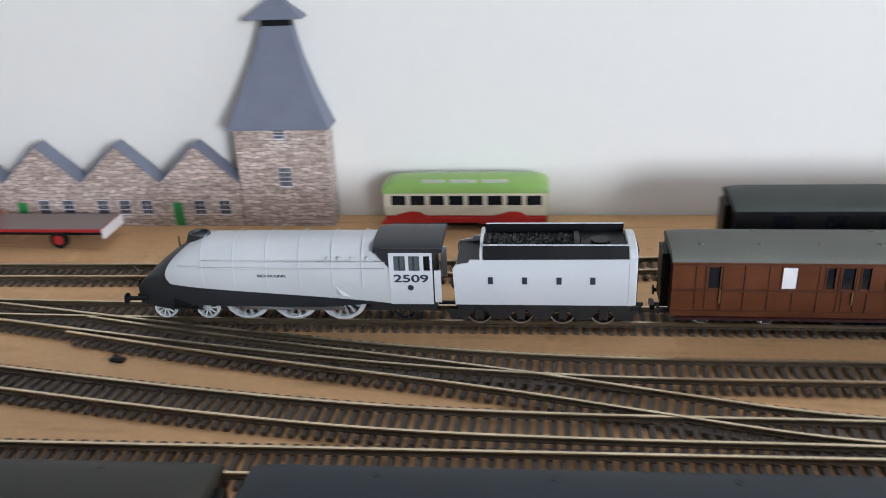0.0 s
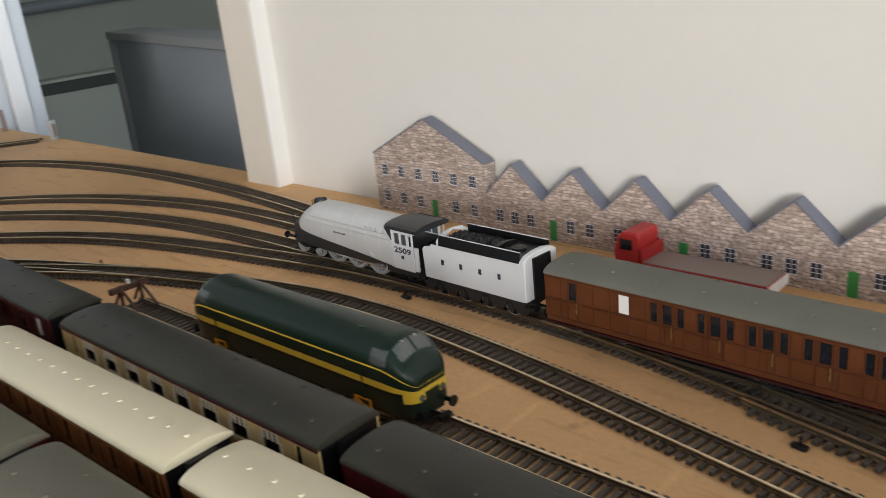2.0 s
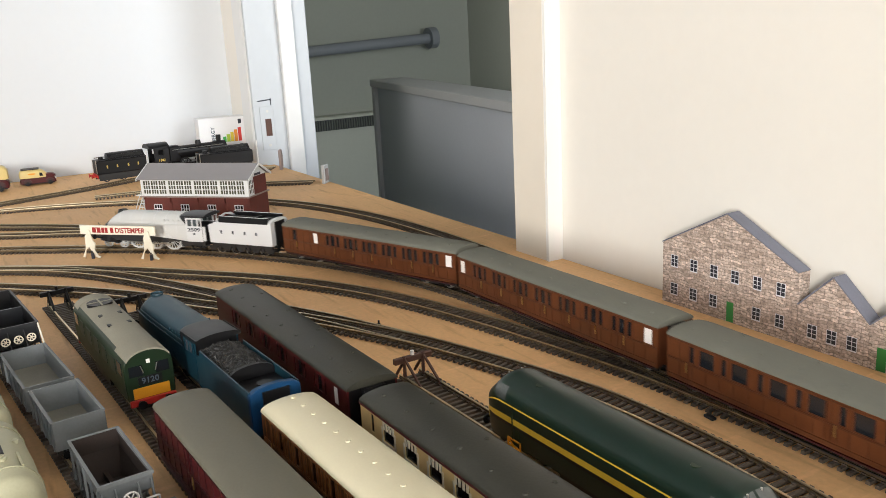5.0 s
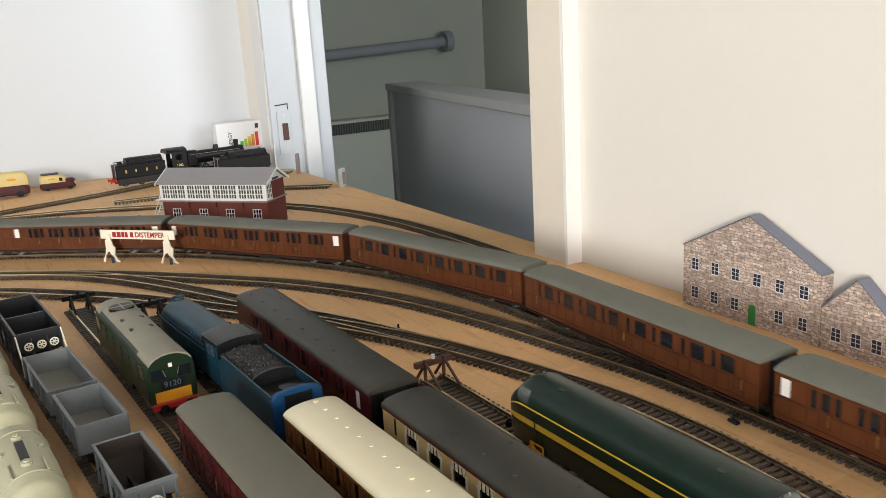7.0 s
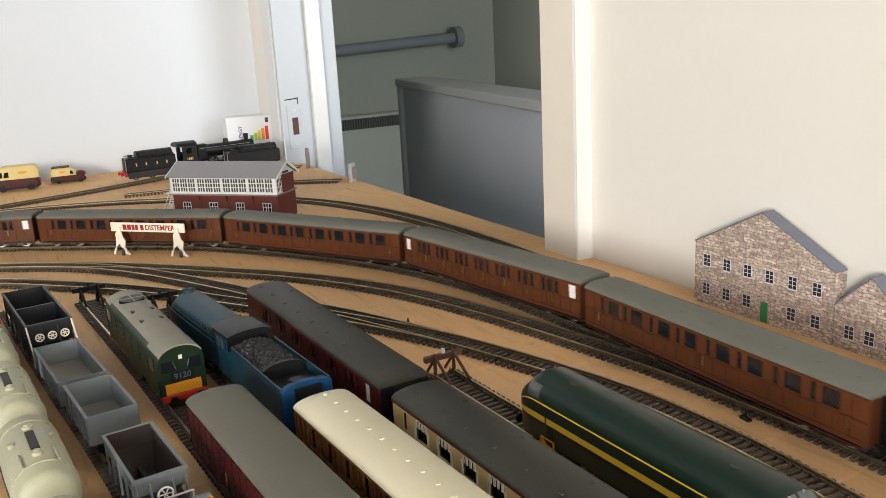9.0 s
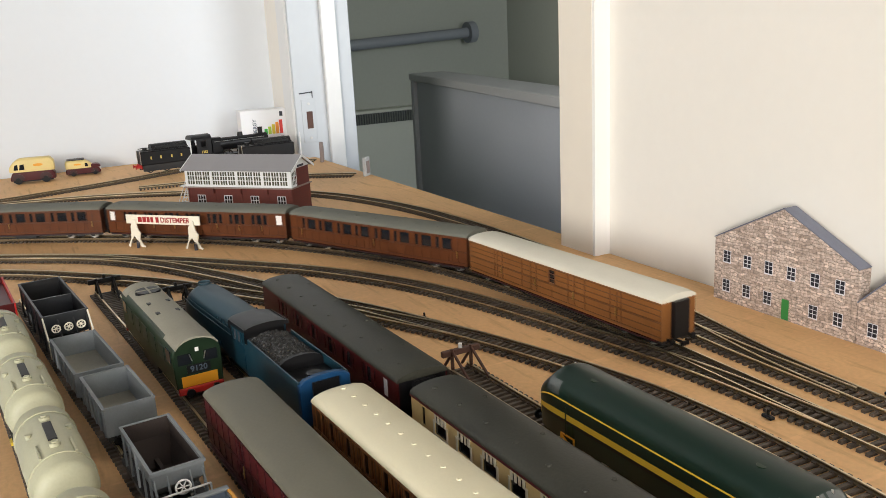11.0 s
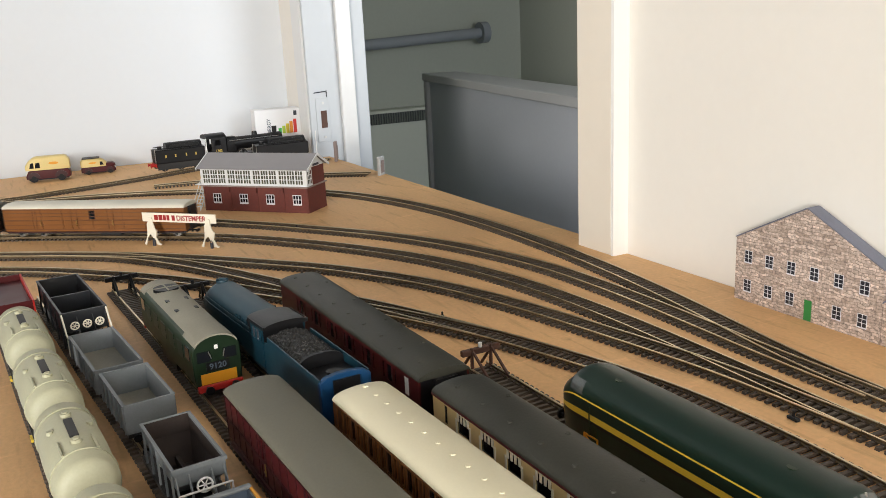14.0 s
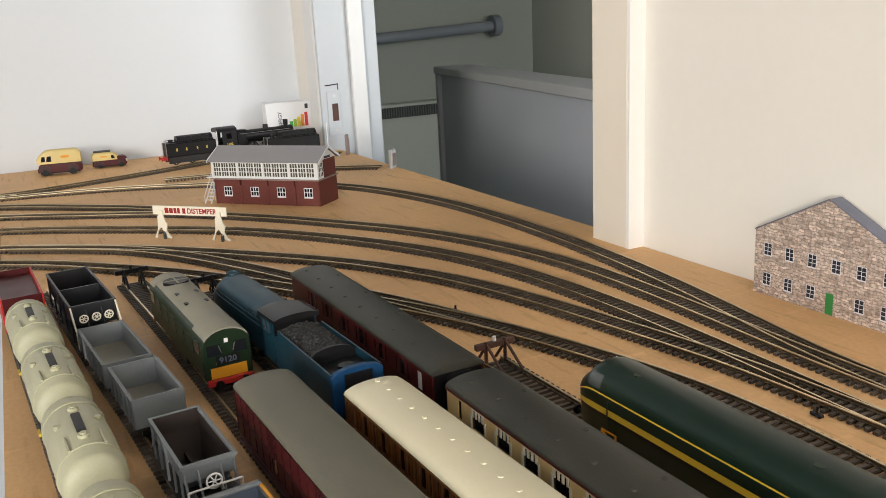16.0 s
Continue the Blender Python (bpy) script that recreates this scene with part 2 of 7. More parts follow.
M = dict(
    board=board_mat(),
    heater=mat("pale green-grey enamel", (0.52, 0.54, 0.46), 0.5, vary=0.05, scale=3, bump=0.03, fine=60),
    heater_slat=mat("dark green-grey grille slat", (0.11, 0.125, 0.10), 0.5, vary=0.08, scale=30),
    board_edge=mat("sawn board edge", (0.45, 0.28, 0.15), 0.7, vary=0.2, scale=30),
    wall=mat("cream emulsion wall", (0.82, 0.79, 0.73), 0.65, vary=0.025, scale=3, bump=0.12, fine=90),
    # grey picked to cut bounced light and deepen shadows, not a known wall colour
    low_bounce_grey=mat("grey for unseen room sides, limits bounced light", (0.44, 0.445, 0.45), 0.7, vary=0.03, scale=3, bump=0.1, fine=90),
    wall_white=mat("white emulsion wall", (0.705, 0.742, 0.785), 0.65, vary=0.02, scale=3, bump=0.1, fine=90),
    gloss_white=mat("white gloss paint", (0.74, 0.75, 0.75), 0.32, vary=0.03, scale=8, bump=0.05, fine=60),
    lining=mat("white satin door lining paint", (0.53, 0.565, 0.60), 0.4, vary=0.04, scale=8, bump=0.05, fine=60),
    # whiter than the architrave face: window light put into the colour
    lit_edge_white=mat("architrave edge with window light in its colour", (0.86, 0.85, 0.82), 0.4, vary=0.02, scale=8, bump=0.03, fine=60),
    gloss_cream=mat("cream gloss paint", (0.80, 0.74, 0.64), 0.35, vary=0.03, scale=8, bump=0.05, fine=60),
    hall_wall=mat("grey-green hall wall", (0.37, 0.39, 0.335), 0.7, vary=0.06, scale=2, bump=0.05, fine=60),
    hall_tube=mat("blue-grey tube paint", (0.24, 0.26, 0.28), 0.5, vary=0.05, scale=4),
    hall_panel=mat("blue-grey painted panel", (0.49, 0.515, 0.55), 0.5, vary=0.05, scale=3, bump=0.05, fine=80),
    hall_trim=mat("grey painted capping", (0.47, 0.475, 0.47), 0.5, vary=0.05, scale=4),
    carpet=mat("blue-grey floor covering", (0.14, 0.20, 0.30), 0.9, vary=0.25, scale=20, bump=0.4),
    sleeper=mat("dark brown plastic sleepers", (0.074, 0.058, 0.045), 0.55, vary=0.4, scale=60, per_object=0.5, bump=0.2, spec=0.3),
    sleeper_far=mat("dark brown plastic sleeper strip", (0.074, 0.058, 0.045), 0.55, vary=0.4, scale=60, island=0.5, bump=0.2, spec=0.3),
    rail=mat("tarnished nickel silver rail", (0.72, 0.62, 0.44), 0.40, 1.0, vary=0.30, scale=25, bump=0.1),
    rail_side=mat("dull oxidised rail", (0.20, 0.15, 0.09), 0.5, 0.8, vary=0.3, scale=30),
    silver=mat("silver-grey locomotive paint", (0.60, 0.605, 0.595), 0.38, 0.0, vary=0.05, scale=30, bump=0.03),
    white=mat("white vehicle paint", (0.66, 0.67, 0.68), 0.35, vary=0.04, scale=30, bump=0.03),
    charcoal=mat("charcoal locomotive paint", (0.024, 0.026, 0.030), 0.42, vary=0.15, scale=40, bump=0.05),
    black=mat("satin black plastic", (0.008, 0.008, 0.009), 0.42, vary=0.2, scale=50, bump=0.08, spec=0.3),
    coal=mat("loose black coal", (0.012, 0.012, 0.012), 0.35, vary=0.5, scale=300, bump=1.0, fine=900),
    steel=mat("bright wheel steel", (0.62, 0.62, 0.60), 0.3, 0.9, vary=0.12, scale=50),
    wheel_white=mat("white painted wheel rim", (0.72, 0.73, 0.72), 0.4, vary=0.08, scale=60),
    blue=mat("garter blue locomotive paint", (0.0075, 0.038, 0.058), 0.42, vary=0.1, scale=40, bump=0.03, spec=0.35),
    blue_bright=mat("bright blue tender paint", (0.006, 0.045, 0.12), 0.45, vary=0.1, scale=40, bump=0.03, spec=0.3),
    teak=mat("varnished teak brown", (0.110, 0.0355, 0.0128), 0.36, vary=0.34, scale=70, bump=0.06, spec=0.35),
    teak_light=mat("golden teak", (0.215, 0.085, 0.024), 0.38, vary=0.18, scale=45, bump=0.06, spec=0.35),
    teak_bead=mat("dark teak beading", (0.085, 0.026, 0.010), 0.4, vary=0.15, scale=45),
    roof_grey=mat("weathered grey coach roof", (0.138, 0.140, 0.116), 0.65, vary=0.14, scale=25, bump=0.12, spec=0.3),
    roof_dark=mat("dark grey coach roof", (0.033, 0.0325, 0.0245), 0.48, vary=0.4, scale=22, bump=0.15, spec=0.3),
    roof_slate=mat("blue-grey dark coach roof", (0.021, 0.029, 0.037), 0.5, vary=0.25, scale=22, bump=0.15, spec=0.3),
    roof_dull=mat("dull olive-grey coach roof", (0.055, 0.060, 0.052), 0.6, vary=0.2, scale=22, bump=0.12, spec=0.3),
    roof_mid=mat("mid grey coach roof", (0.130, 0.123, 0.090), 0.6, vary=0.16, scale=25, bump=0.12),
    roof_pale=mat("pale grey diesel roof", (0.265, 0.25, 0.195), 0.6, vary=0.18, scale=25, bump=0.1, spec=0.3),
    roof_cream=mat("cream coach roof", (0.72, 0.66, 0.47), 0.45, vary=0.05, scale=25, bump=0.05),
    roof_white=mat("off-white van roof", (0.66, 0.63, 0.53), 0.5, vary=0.08, scale=25, bump=0.05),
    maroon=mat("maroon coach paint", (0.070, 0.008, 0.009), 0.42, vary=0.15, scale=40, bump=0.04, spec=0.3),
    maroon_dark=mat("dark maroon panel line", (0.038, 0.005, 0.006), 0.45, vary=0.1, scale=40),
    cream=mat("cream coach paint", (0.74, 0.56, 0.25), 0.4, vary=0.06, scale=40, bump=0.04),
    van_cream=mat("cream yellow van paint", (0.70, 0.55, 0.22), 0.4, vary=0.06, scale=40),
    umber=mat("umber brown coach paint", (0.12, 0.045, 0.016), 0.4, vary=0.12, scale=40, bump=0.04),
    frame=mat("black underframe", (0.018, 0.017, 0.017), 0.55, vary=0.25, scale=60, bump=0.1),
    pane=mat("dark coach window glazing", (0.012, 0.014, 0.018), 0.08, vary=0.1, scale=10, bump=0.0),
    cab_pane=mat("smoky cab glazing", (0.10, 0.115, 0.12), 0.12, vary=0.2, scale=40, bump=0.0),
    # grey of the diesel panes is a painted reflection on the glass
    d_glass=mat("windscreen with reflection in its colour", (0.075, 0.085, 0.082), 0.12, vary=0.3, scale=60, bump=0.0),
    blind=mat("white window blank", (0.82, 0.80, 0.78), 0.5, vary=0.03, scale=40),
    frame_cream=mat("pale cream window frame", (0.78, 0.72, 0.56), 0.45, vary=0.05, scale=40),
    brass=mat("brass handle", (0.55, 0.40, 0.16), 0.3, 0.9, vary=0.1, scale=60),
    d_green=mat("dark green diesel paint", (0.0070, 0.0195, 0.0135), 0.36, vary=0.15, scale=30, bump=0.03, spec=0.3),
    d_green2=mat("mid green diesel paint", (0.0105, 0.025, 0.011), 0.42, vary=0.12, scale=30, bump=0.03, spec=0.3),
    yellow=mat("yellow lining paint", (0.74, 0.52, 0.045), 0.4, vary=0.06, scale=40),
    orange=mat("orange yellow warning panel", (0.75, 0.33, 0.02), 0.4, vary=0.06, scale=40),
    red=mat("red paint", (0.48, 0.020, 0.016), 0.4, vary=0.08, scale=40, bump=0.04),
    lorry_red=mat("worn lorry red paint", (0.40, 0.022, 0.022), 0.45, vary=0.15, scale=60, bump=0.05),
    deck=mat("grey-brown lorry deck", (0.26, 0.20, 0.18), 0.6, vary=0.15, scale=50),
    lime=mat("lime green bus paint", (0.29, 0.46, 0.11), 0.35, vary=0.05, scale=40),
    bus_cream=mat("cream bus paint", (0.72, 0.66, 0.50), 0.4, vary=0.05, scale=40),
    tank=mat("pale grey-green tank paint", (0.44, 0.43, 0.295), 0.5, vary=0.14, scale=25, bump=0.05),
    wagon_floor=mat("dusty grey wagon floor", (0.25, 0.24, 0.20), 0.7, vary=0.2, scale=60, bump=0.1),
    wagon_grey=mat("blue-grey wagon paint", (0.205, 0.222, 0.232), 0.55, vary=0.16, scale=40, bump=0.08, spec=0.3),
    wagon_dark=mat("dark blue-grey wagon paint", (0.10, 0.13, 0.17), 0.5, vary=0.14, scale=40, bump=0.08),
    load=mat("dull brown wagon load", (0.14, 0.075, 0.045), 0.8, vary=0.3, scale=60, bump=0.3),
    rust=mat("rusty brown hopper lining", (0.024, 0.014, 0.010), 0.75, vary=0.3, scale=70, bump=0.15),
    brick=mat("red-brown brick card", (0.13, 0.030, 0.022), 0.7, vary=0.22, scale=220, bump=0.1, fine=900),
    slate=mat("blue-grey slate paper", (0.175, 0.185, 0.235), 0.6, vary=0.14, scale=60, bump=0.05),
    slate_box=mat("plain grey signal box roof", (0.27, 0.26, 0.27), 0.6, vary=0.06, scale=60, bump=0.05),
    stone=stone_print("printed rubble stone paper", (0.62, 0.51, 0.44), (0.36, 0.275, 0.225), (0.27, 0.21, 0.175), 1.0, 0.0070, 0.0026),
    stone_side=stone_print("printed pale stone paper", (0.56, 0.48, 0.42), (0.42, 0.34, 0.29), (0.25, 0.2, 0.17), 1.0, 0.0062, 0.0024),
    green_door=mat("green printed door", (0.035, 0.24, 0.055), 0.55, vary=0.06, scale=60),
    win_dark=mat("printed dark window", (0.02, 0.022, 0.03), 0.4, vary=0.2, scale=100),
    win_frame=mat("printed white window bars", (0.70, 0.70, 0.74), 0.55, vary=0.04, scale=100),
    stop_wood=mat("brown buffer stop plastic", (0.085, 0.038, 0.026), 0.6, vary=0.25, scale=80, bump=0.1),
    sign_white=mat("cream sign board", (0.84, 0.79, 0.66), 0.5, vary=0.03, scale=60),
    sign_red=mat("dark red sign lettering", (0.33, 0.02, 0.02), 0.5, vary=0.05, scale=60),
    ink=mat("dark printed ink", (0.03, 0.035, 0.05), 0.5, vary=0.1, scale=100),
    gold=mat("yellow transfer lettering", (0.65, 0.48, 0.10), 0.45, vary=0.05, scale=100),
    paper=mat("white card box", (0.80, 0.81, 0.83), 0.5, vary=0.02, scale=30),
    bar_green=mat("green rating bar", (0.05, 0.42, 0.08), 0.5), bar_lime=mat("lime rating bar", (0.38, 0.55, 0.05), 0.5),
    bar_yellow=mat("yellow rating bar", (0.75, 0.60, 0.05), 0.5), bar_orange=mat("orange rating bar", (0.80, 0.30, 0.04), 0.5),
    bar_red=mat("red rating bar", (0.65, 0.05, 0.04), 0.5),
)

# ---- mesh helpers ----
def box(bm, x0, x1, y0, y1, z0, z1):
    v = [bm.verts.new((x, y, z)) for x in (x0, x1) for y in (y0, y1) for z in (z0, z1)]
    for f in ((0, 1, 3, 2), (4, 6, 7, 5), (0, 4, 5, 1), (2, 3, 7, 6), (0, 2, 6, 4), (1, 5, 7, 3)):
        bm.faces.new([v[i] for i in f])
    return v

def rod(bm, a, b, r, n=8, r2=None):
    a, b = Vector(a), Vector(b)
    q = (b - a).to_track_quat("Z", "Y").to_matrix()
    rings = []
    for c, rad in ((a, r), (b, r if r2 is None else r2)):
        rings.append([bm.verts.new(c + q @ Vector((rad * math.cos(2 * math.pi * k / n), rad * math.sin(2 * math.pi * k / n), 0))) for k in range(n)])
    for k in range(n):
        bm.faces.new((rings[0][k], rings[0][(k + 1) % n], rings[1][(k + 1) % n], rings[1][k]))
    bm.faces.new(rings[0][::-1])
    bm.faces.new(rings[1])

def prism(bm, profile, x0, x1, axis="x"):
    """A closed outline drawn out along x (outline in y, z) or along y (outline in x, z)."""
    put = (lambda d, p: (d, p[0], p[1])) if axis == "x" else (lambda d, p: (p[0], d, p[1]))
    a, b = [bm.verts.new(put(x0, p)) for p in profile], [bm.verts.new(put(x1, p)) for p in profile]
    n = len(profile)
    for k in range(n):
        bm.faces.new((a[k], a[(k + 1) % n], b[(k + 1) % n], b[k]))
    bm.faces.new(a[::-1])
    bm.faces.new(b)

def loft(bm, rings, cap=True):
    vs = [[bm.verts.new(p) for p in ring] for ring in rings]
    n = len(rings[0])
    for a, b in zip(vs, vs[1:]):
        for k in range(n):
            bm.faces.new((a[k], a[(k + 1) % n], b[(k + 1) % n], b[k]))
    if cap:
        bm.faces.new(vs[0][::-1])
        bm.faces.new(vs[-1])

def finish(bm, smooth=0, bevel=0.0):
    bmesh.ops.recalc_face_normals(bm, faces=bm.faces)
    if bevel:
        bmesh.ops.bevel(bm, geom=list(bm.edges), offset=bevel, segments=1, affect="EDGES", clamp_overlap=True)
    me = bpy.data.meshes.new("mesh")
    bm.to_mesh(me)
    bm.free()
    if smooth:
        for p in me.polygons:
            p.use_smooth = True
        me.set_sharp_from_angle(angle=radians(smooth))
    return me

def part(name, bm, material, parent, label="", smooth=0, bevel=0.0):
    ob = new(name, bm if isinstance(bm, bpy.types.Mesh) else finish(bm, smooth, bevel))
    if not ob.data.materials:
        ob.data.materials.append(M[material])
    ob.parent = parent
    return tagged(ob, label) if label else ob

def thing(name, label, category, group="", kind=""):
    return tagged(new(name), label, category, group, kind)

def solid(name, material, boxes, label="", category="", kind="structure", bevel=0.0):
    bm = bmesh.new()
    for b in boxes:
        box(bm, *b)
    return tagged(part(name, bm, material, None, bevel=bevel), label, category, "", kind)

def B():
    return bmesh.new()

def lettering(name, text, size, material, parent, m, wide=1.0, label=""):
    c = bpy.data.curves.new("lettering", "FONT")
    c.body, c.size, c.extrude, c.align_x, c.align_y = text, size, size * 0.02, "CENTER", "CENTER"
    c.space_character, c.offset = wide, size * 0.018
    tmp = new("lettering_tmp", c)
    me = bpy.data.meshes.new_from_object(tmp)
    bpy.data.objects.remove(tmp)
    me.materials.clear()
    me.materials.append(M[material])
    ob = new(name, me)
    ob.parent, ob.matrix_basis = parent, m
    return tagged(ob, label) if label else ob

SIDE = {1: pose(0, 0, 0, 90, 0, 180), -1: pose(0, 0, 0, 90, 0, 0)}  # text upright on the +y or the -y side

# ---- room ----
WALL_Y, LEFT_X, RIGHT_X, BACK_Y, FLOOR, CEIL = 0.592, -2.15, 2.9, -2.9, -0.92, 1.45
JAMB_R, JAMB_L = -1.013, -1.952
solid("wall_north", "wall", [(JAMB_R, RIGHT_X, WALL_Y, WALL_Y + 0.12, FLOOR, CEIL), (JAMB_L, JAMB_R, WALL_Y, WALL_Y + 0.12, 1.12, CEIL), (LEFT_X, JAMB_L, WALL_Y, WALL_Y + 0.12, FLOOR, CEIL)], "cream painted plaster wall behind the layout with a doorway", "wall")
solid("wall_west", "wall_white", [(LEFT_X - 0.12, LEFT_X, BACK_Y, WALL_Y + 0.12, FLOOR, CEIL)], "plain white painted wall beside the doorway", "wall")
# east and south walls and ceiling are out of view; their grey shapes the light
solid("wall_east", "low_bounce_grey", [(RIGHT_X, RIGHT_X + 0.12, BACK_Y, -1.6, FLOOR, CEIL), (RIGHT_X, RIGHT_X + 0.12, 0.1, WALL_Y + 0.12, FLOOR, CEIL), (RIGHT_X, RIGHT_X + 0.12, -1.6, 0.1, FLOOR, 0.16), (RIGHT_X, RIGHT_X + 0.12, -1.6, 0.1, 1.28, CEIL)], "unseen wall with a window opening, grey to limit bounced light", "wall")
solid("wall_south", "low_bounce_grey", [(LEFT_X, 0.8, BACK_Y - 0.12, BACK_Y, FLOOR, CEIL), (2.6, RIGHT_X, BACK_Y - 0.12, BACK_Y, FLOOR, CEIL), (0.8, 2.6, BACK_Y - 0.12, BACK_Y, FLOOR, 0.2), (0.8, 2.6, BACK_Y - 0.12, BACK_Y, 1.3, CEIL)], "unseen wall with a window opening, grey to limit bounced light", "wall")
solid("floor", "carpet", [(LEFT_X - 3, RIGHT_X + 0.12, BACK_Y - 0.12, 3.2, FLOOR - 0.1, FLOOR)], "blue-grey carpeted floor under the layout", "floor")
solid("ceiling", "low_bounce_grey", [(LEFT_X - 3, RIGHT_X + 0.12, BACK_Y - 0.12, 3.2, CEIL, CEIL + 0.1)], "unseen ceiling, grey to limit bounced light", "ceiling")

def doorway():
    """Architrave, lining and the keeper plate of the doorway in the north wall."""
    solid("door_architrave", "gloss_cream", [(JAMB_R, JAMB_R + 0.062, WALL_Y - 0.020, WALL_Y, FLOOR, 1.18)], "cream gloss painted timber door architrave", "door frame", bevel=0.002)
    solid("door_architrave", "gloss_cream", [(JAMB_L, JAMB_R, WALL_Y - 0.020, WALL_Y, 1.12, 1.18)], "cream gloss painted timber door head", "door frame", bevel=0.002)
    solid("door_architrave", "gloss_white", [(JAMB_L - 0.060, JAMB_L - 0.004, WALL_Y - 0.020, WALL_Y, FLOOR, 1.18)], "white gloss painted timber door architrave", "door frame", bevel=0.002)
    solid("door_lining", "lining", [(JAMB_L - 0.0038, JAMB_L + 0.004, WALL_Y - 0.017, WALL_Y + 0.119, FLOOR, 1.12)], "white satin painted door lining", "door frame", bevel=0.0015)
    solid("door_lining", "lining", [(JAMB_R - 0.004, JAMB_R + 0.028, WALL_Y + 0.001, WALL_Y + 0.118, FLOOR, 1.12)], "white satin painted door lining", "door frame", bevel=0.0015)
    solid("door_stop", "gloss_white", [(JAMB_L + 0.0042, JAMB_L + 0.016, WALL_Y + 0.052, WALL_Y + 0.085, FLOOR, 1.12)], "white painted door stop planted on the lining", "door frame", bevel=0.0015)
    # thin added strip; its white stands in for window light on the edge
    solid("architrave_edge", "lit_edge_white", [(JAMB_R + 0.0622, JAMB_R + 0.0665, WALL_Y - 0.021, WALL_Y - 0.0002, FLOOR, 1.18)], "window-lit edge of the door architrave, light put into its colour", "door frame")
    k = thing("door_keeper", "white painted latch keeper plate with a dark slot on the door lining", "latch plate", kind="structure")
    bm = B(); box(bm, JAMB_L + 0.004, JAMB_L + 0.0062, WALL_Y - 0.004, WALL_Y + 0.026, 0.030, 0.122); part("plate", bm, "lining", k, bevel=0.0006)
    bm = B(); box(bm, JAMB_L + 0.0062, JAMB_L + 0.0072, WALL_Y + 0.006, WALL_Y + 0.019, 0.060, 0.096); part("slot", bm, "stop_wood", k, "brown timber slot")
    bm = B(); prism(bm, [(JAMB_L + 0.0045, WALL_Y - 0.003), (JAMB_L + 0.0062, WALL_Y - 0.003), (JAMB_L + 0.014, WALL_Y - 0.018), (JAMB_L + 0.013, WALL_Y - 0.020)], 0.064, 0.092, "z"); part("lip", bm, "steel", k, "bent metal strike lip")
    for z in (0.040, 0.112):
        bm = B(); rod(bm, (JAMB_L + 0.0062, WALL_Y + 0.012, z), (JAMB_L + 0.0070, WALL_Y + 0.012, z), 0.003, 10); part("screw", bm, "steel", k)
    bm = B(); rod(bm, (JAMB_L + 0.005, WALL_Y - 0.006, 0.134), (JAMB_L + 0.005, WALL_Y + 0.022, 0.136), 0.0012, 6); rod(bm, (JAMB_L + 0.005, WALL_Y + 0.022, 0.138), (JAMB_L + 0.005, WALL_Y + 0.022, 0.124), 0.0009, 6); part("hook", bm, "ink", k, "thin dark hook")

doorway()

def hallway():
    # opening in the unseen east end is added for the hall fill lamp
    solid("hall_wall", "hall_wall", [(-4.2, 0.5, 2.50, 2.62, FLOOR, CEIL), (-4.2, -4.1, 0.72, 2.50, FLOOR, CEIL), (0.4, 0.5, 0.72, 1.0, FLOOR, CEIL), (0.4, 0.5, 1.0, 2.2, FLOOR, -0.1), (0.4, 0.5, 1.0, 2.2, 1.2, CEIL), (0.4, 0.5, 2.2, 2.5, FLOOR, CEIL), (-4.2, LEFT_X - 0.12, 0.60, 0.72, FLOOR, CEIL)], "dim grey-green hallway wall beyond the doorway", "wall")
    p = thing("hall_partition", "blue-grey boarded half-height partition in the hallway", "partition")
    p.matrix_basis = pose(-2.95, 1.36, 0, 0, 0, -12)
    bm = B(); box(bm, 0.03, 2.90, 0.0, 0.04, FLOOR, 0.075); part("panel", bm, "hall_panel", p)
    bm = B(); box(bm, 0.0, 2.90, -0.02, 0.11, 0.075, 0.100); part("capping", bm, "hall_trim", p, "pale grey capping board", bevel=0.003)
    bm = B(); box(bm, 0.0, 0.03, -0.015, 0.06, FLOOR, 0.075); part("end_post", bm, "hall_trim", p, bevel=0.003)
    r = thing("wall_handrail", "grey tubular handrail with round flange on the hall wall", "handrail")
    bm = B(); rod(bm, (-4.02, 1.00, 0.160), (-4.02, 2.215, 0.217), 0.026, 16); part("tube", bm, "hall_tube", r, smooth=40)
    bm = B(); rod(bm, (-4.02, 2.205, 0.217), (-4.02, 2.245, 0.219), 0.052, 20); part("flange", bm, "hall_tube", r, smooth=40)
    for y, z in ((1.20, 0.168), (2.225, 0.217)):
        bm = B(); rod(bm, (-4.10, y, z), (-4.02, y, z), 0.020, 12); part("wall_bracket", bm, "hall_tube", r, smooth=40)
    h = thing("convector_heater", "pale green-grey wall heater with a dark slotted grille", "heater")
    bm = B(); box(bm, -4.0995, -4.00, 0.80, 2.40, FLOOR, -0.122); part("casing", bm, "heater", h, bevel=0.006)
    bm = B(); box(bm, -3.9995, -3.990, 0.86, 2.34, -0.186, -0.136); part("grille_back", bm, "charcoal", h)
    bm = B(); box(bm, -0.003, 0.003, -0.0032, 0.0032, -0.024, 0.024); me = finish(bm); me.materials.append(M["heater_slat"])
    for k in range(112):
        s = part("slat", me, "heater_slat", h); s.location = (-3.987, 0.87 + k * 0.0131, -0.161)

hallway()

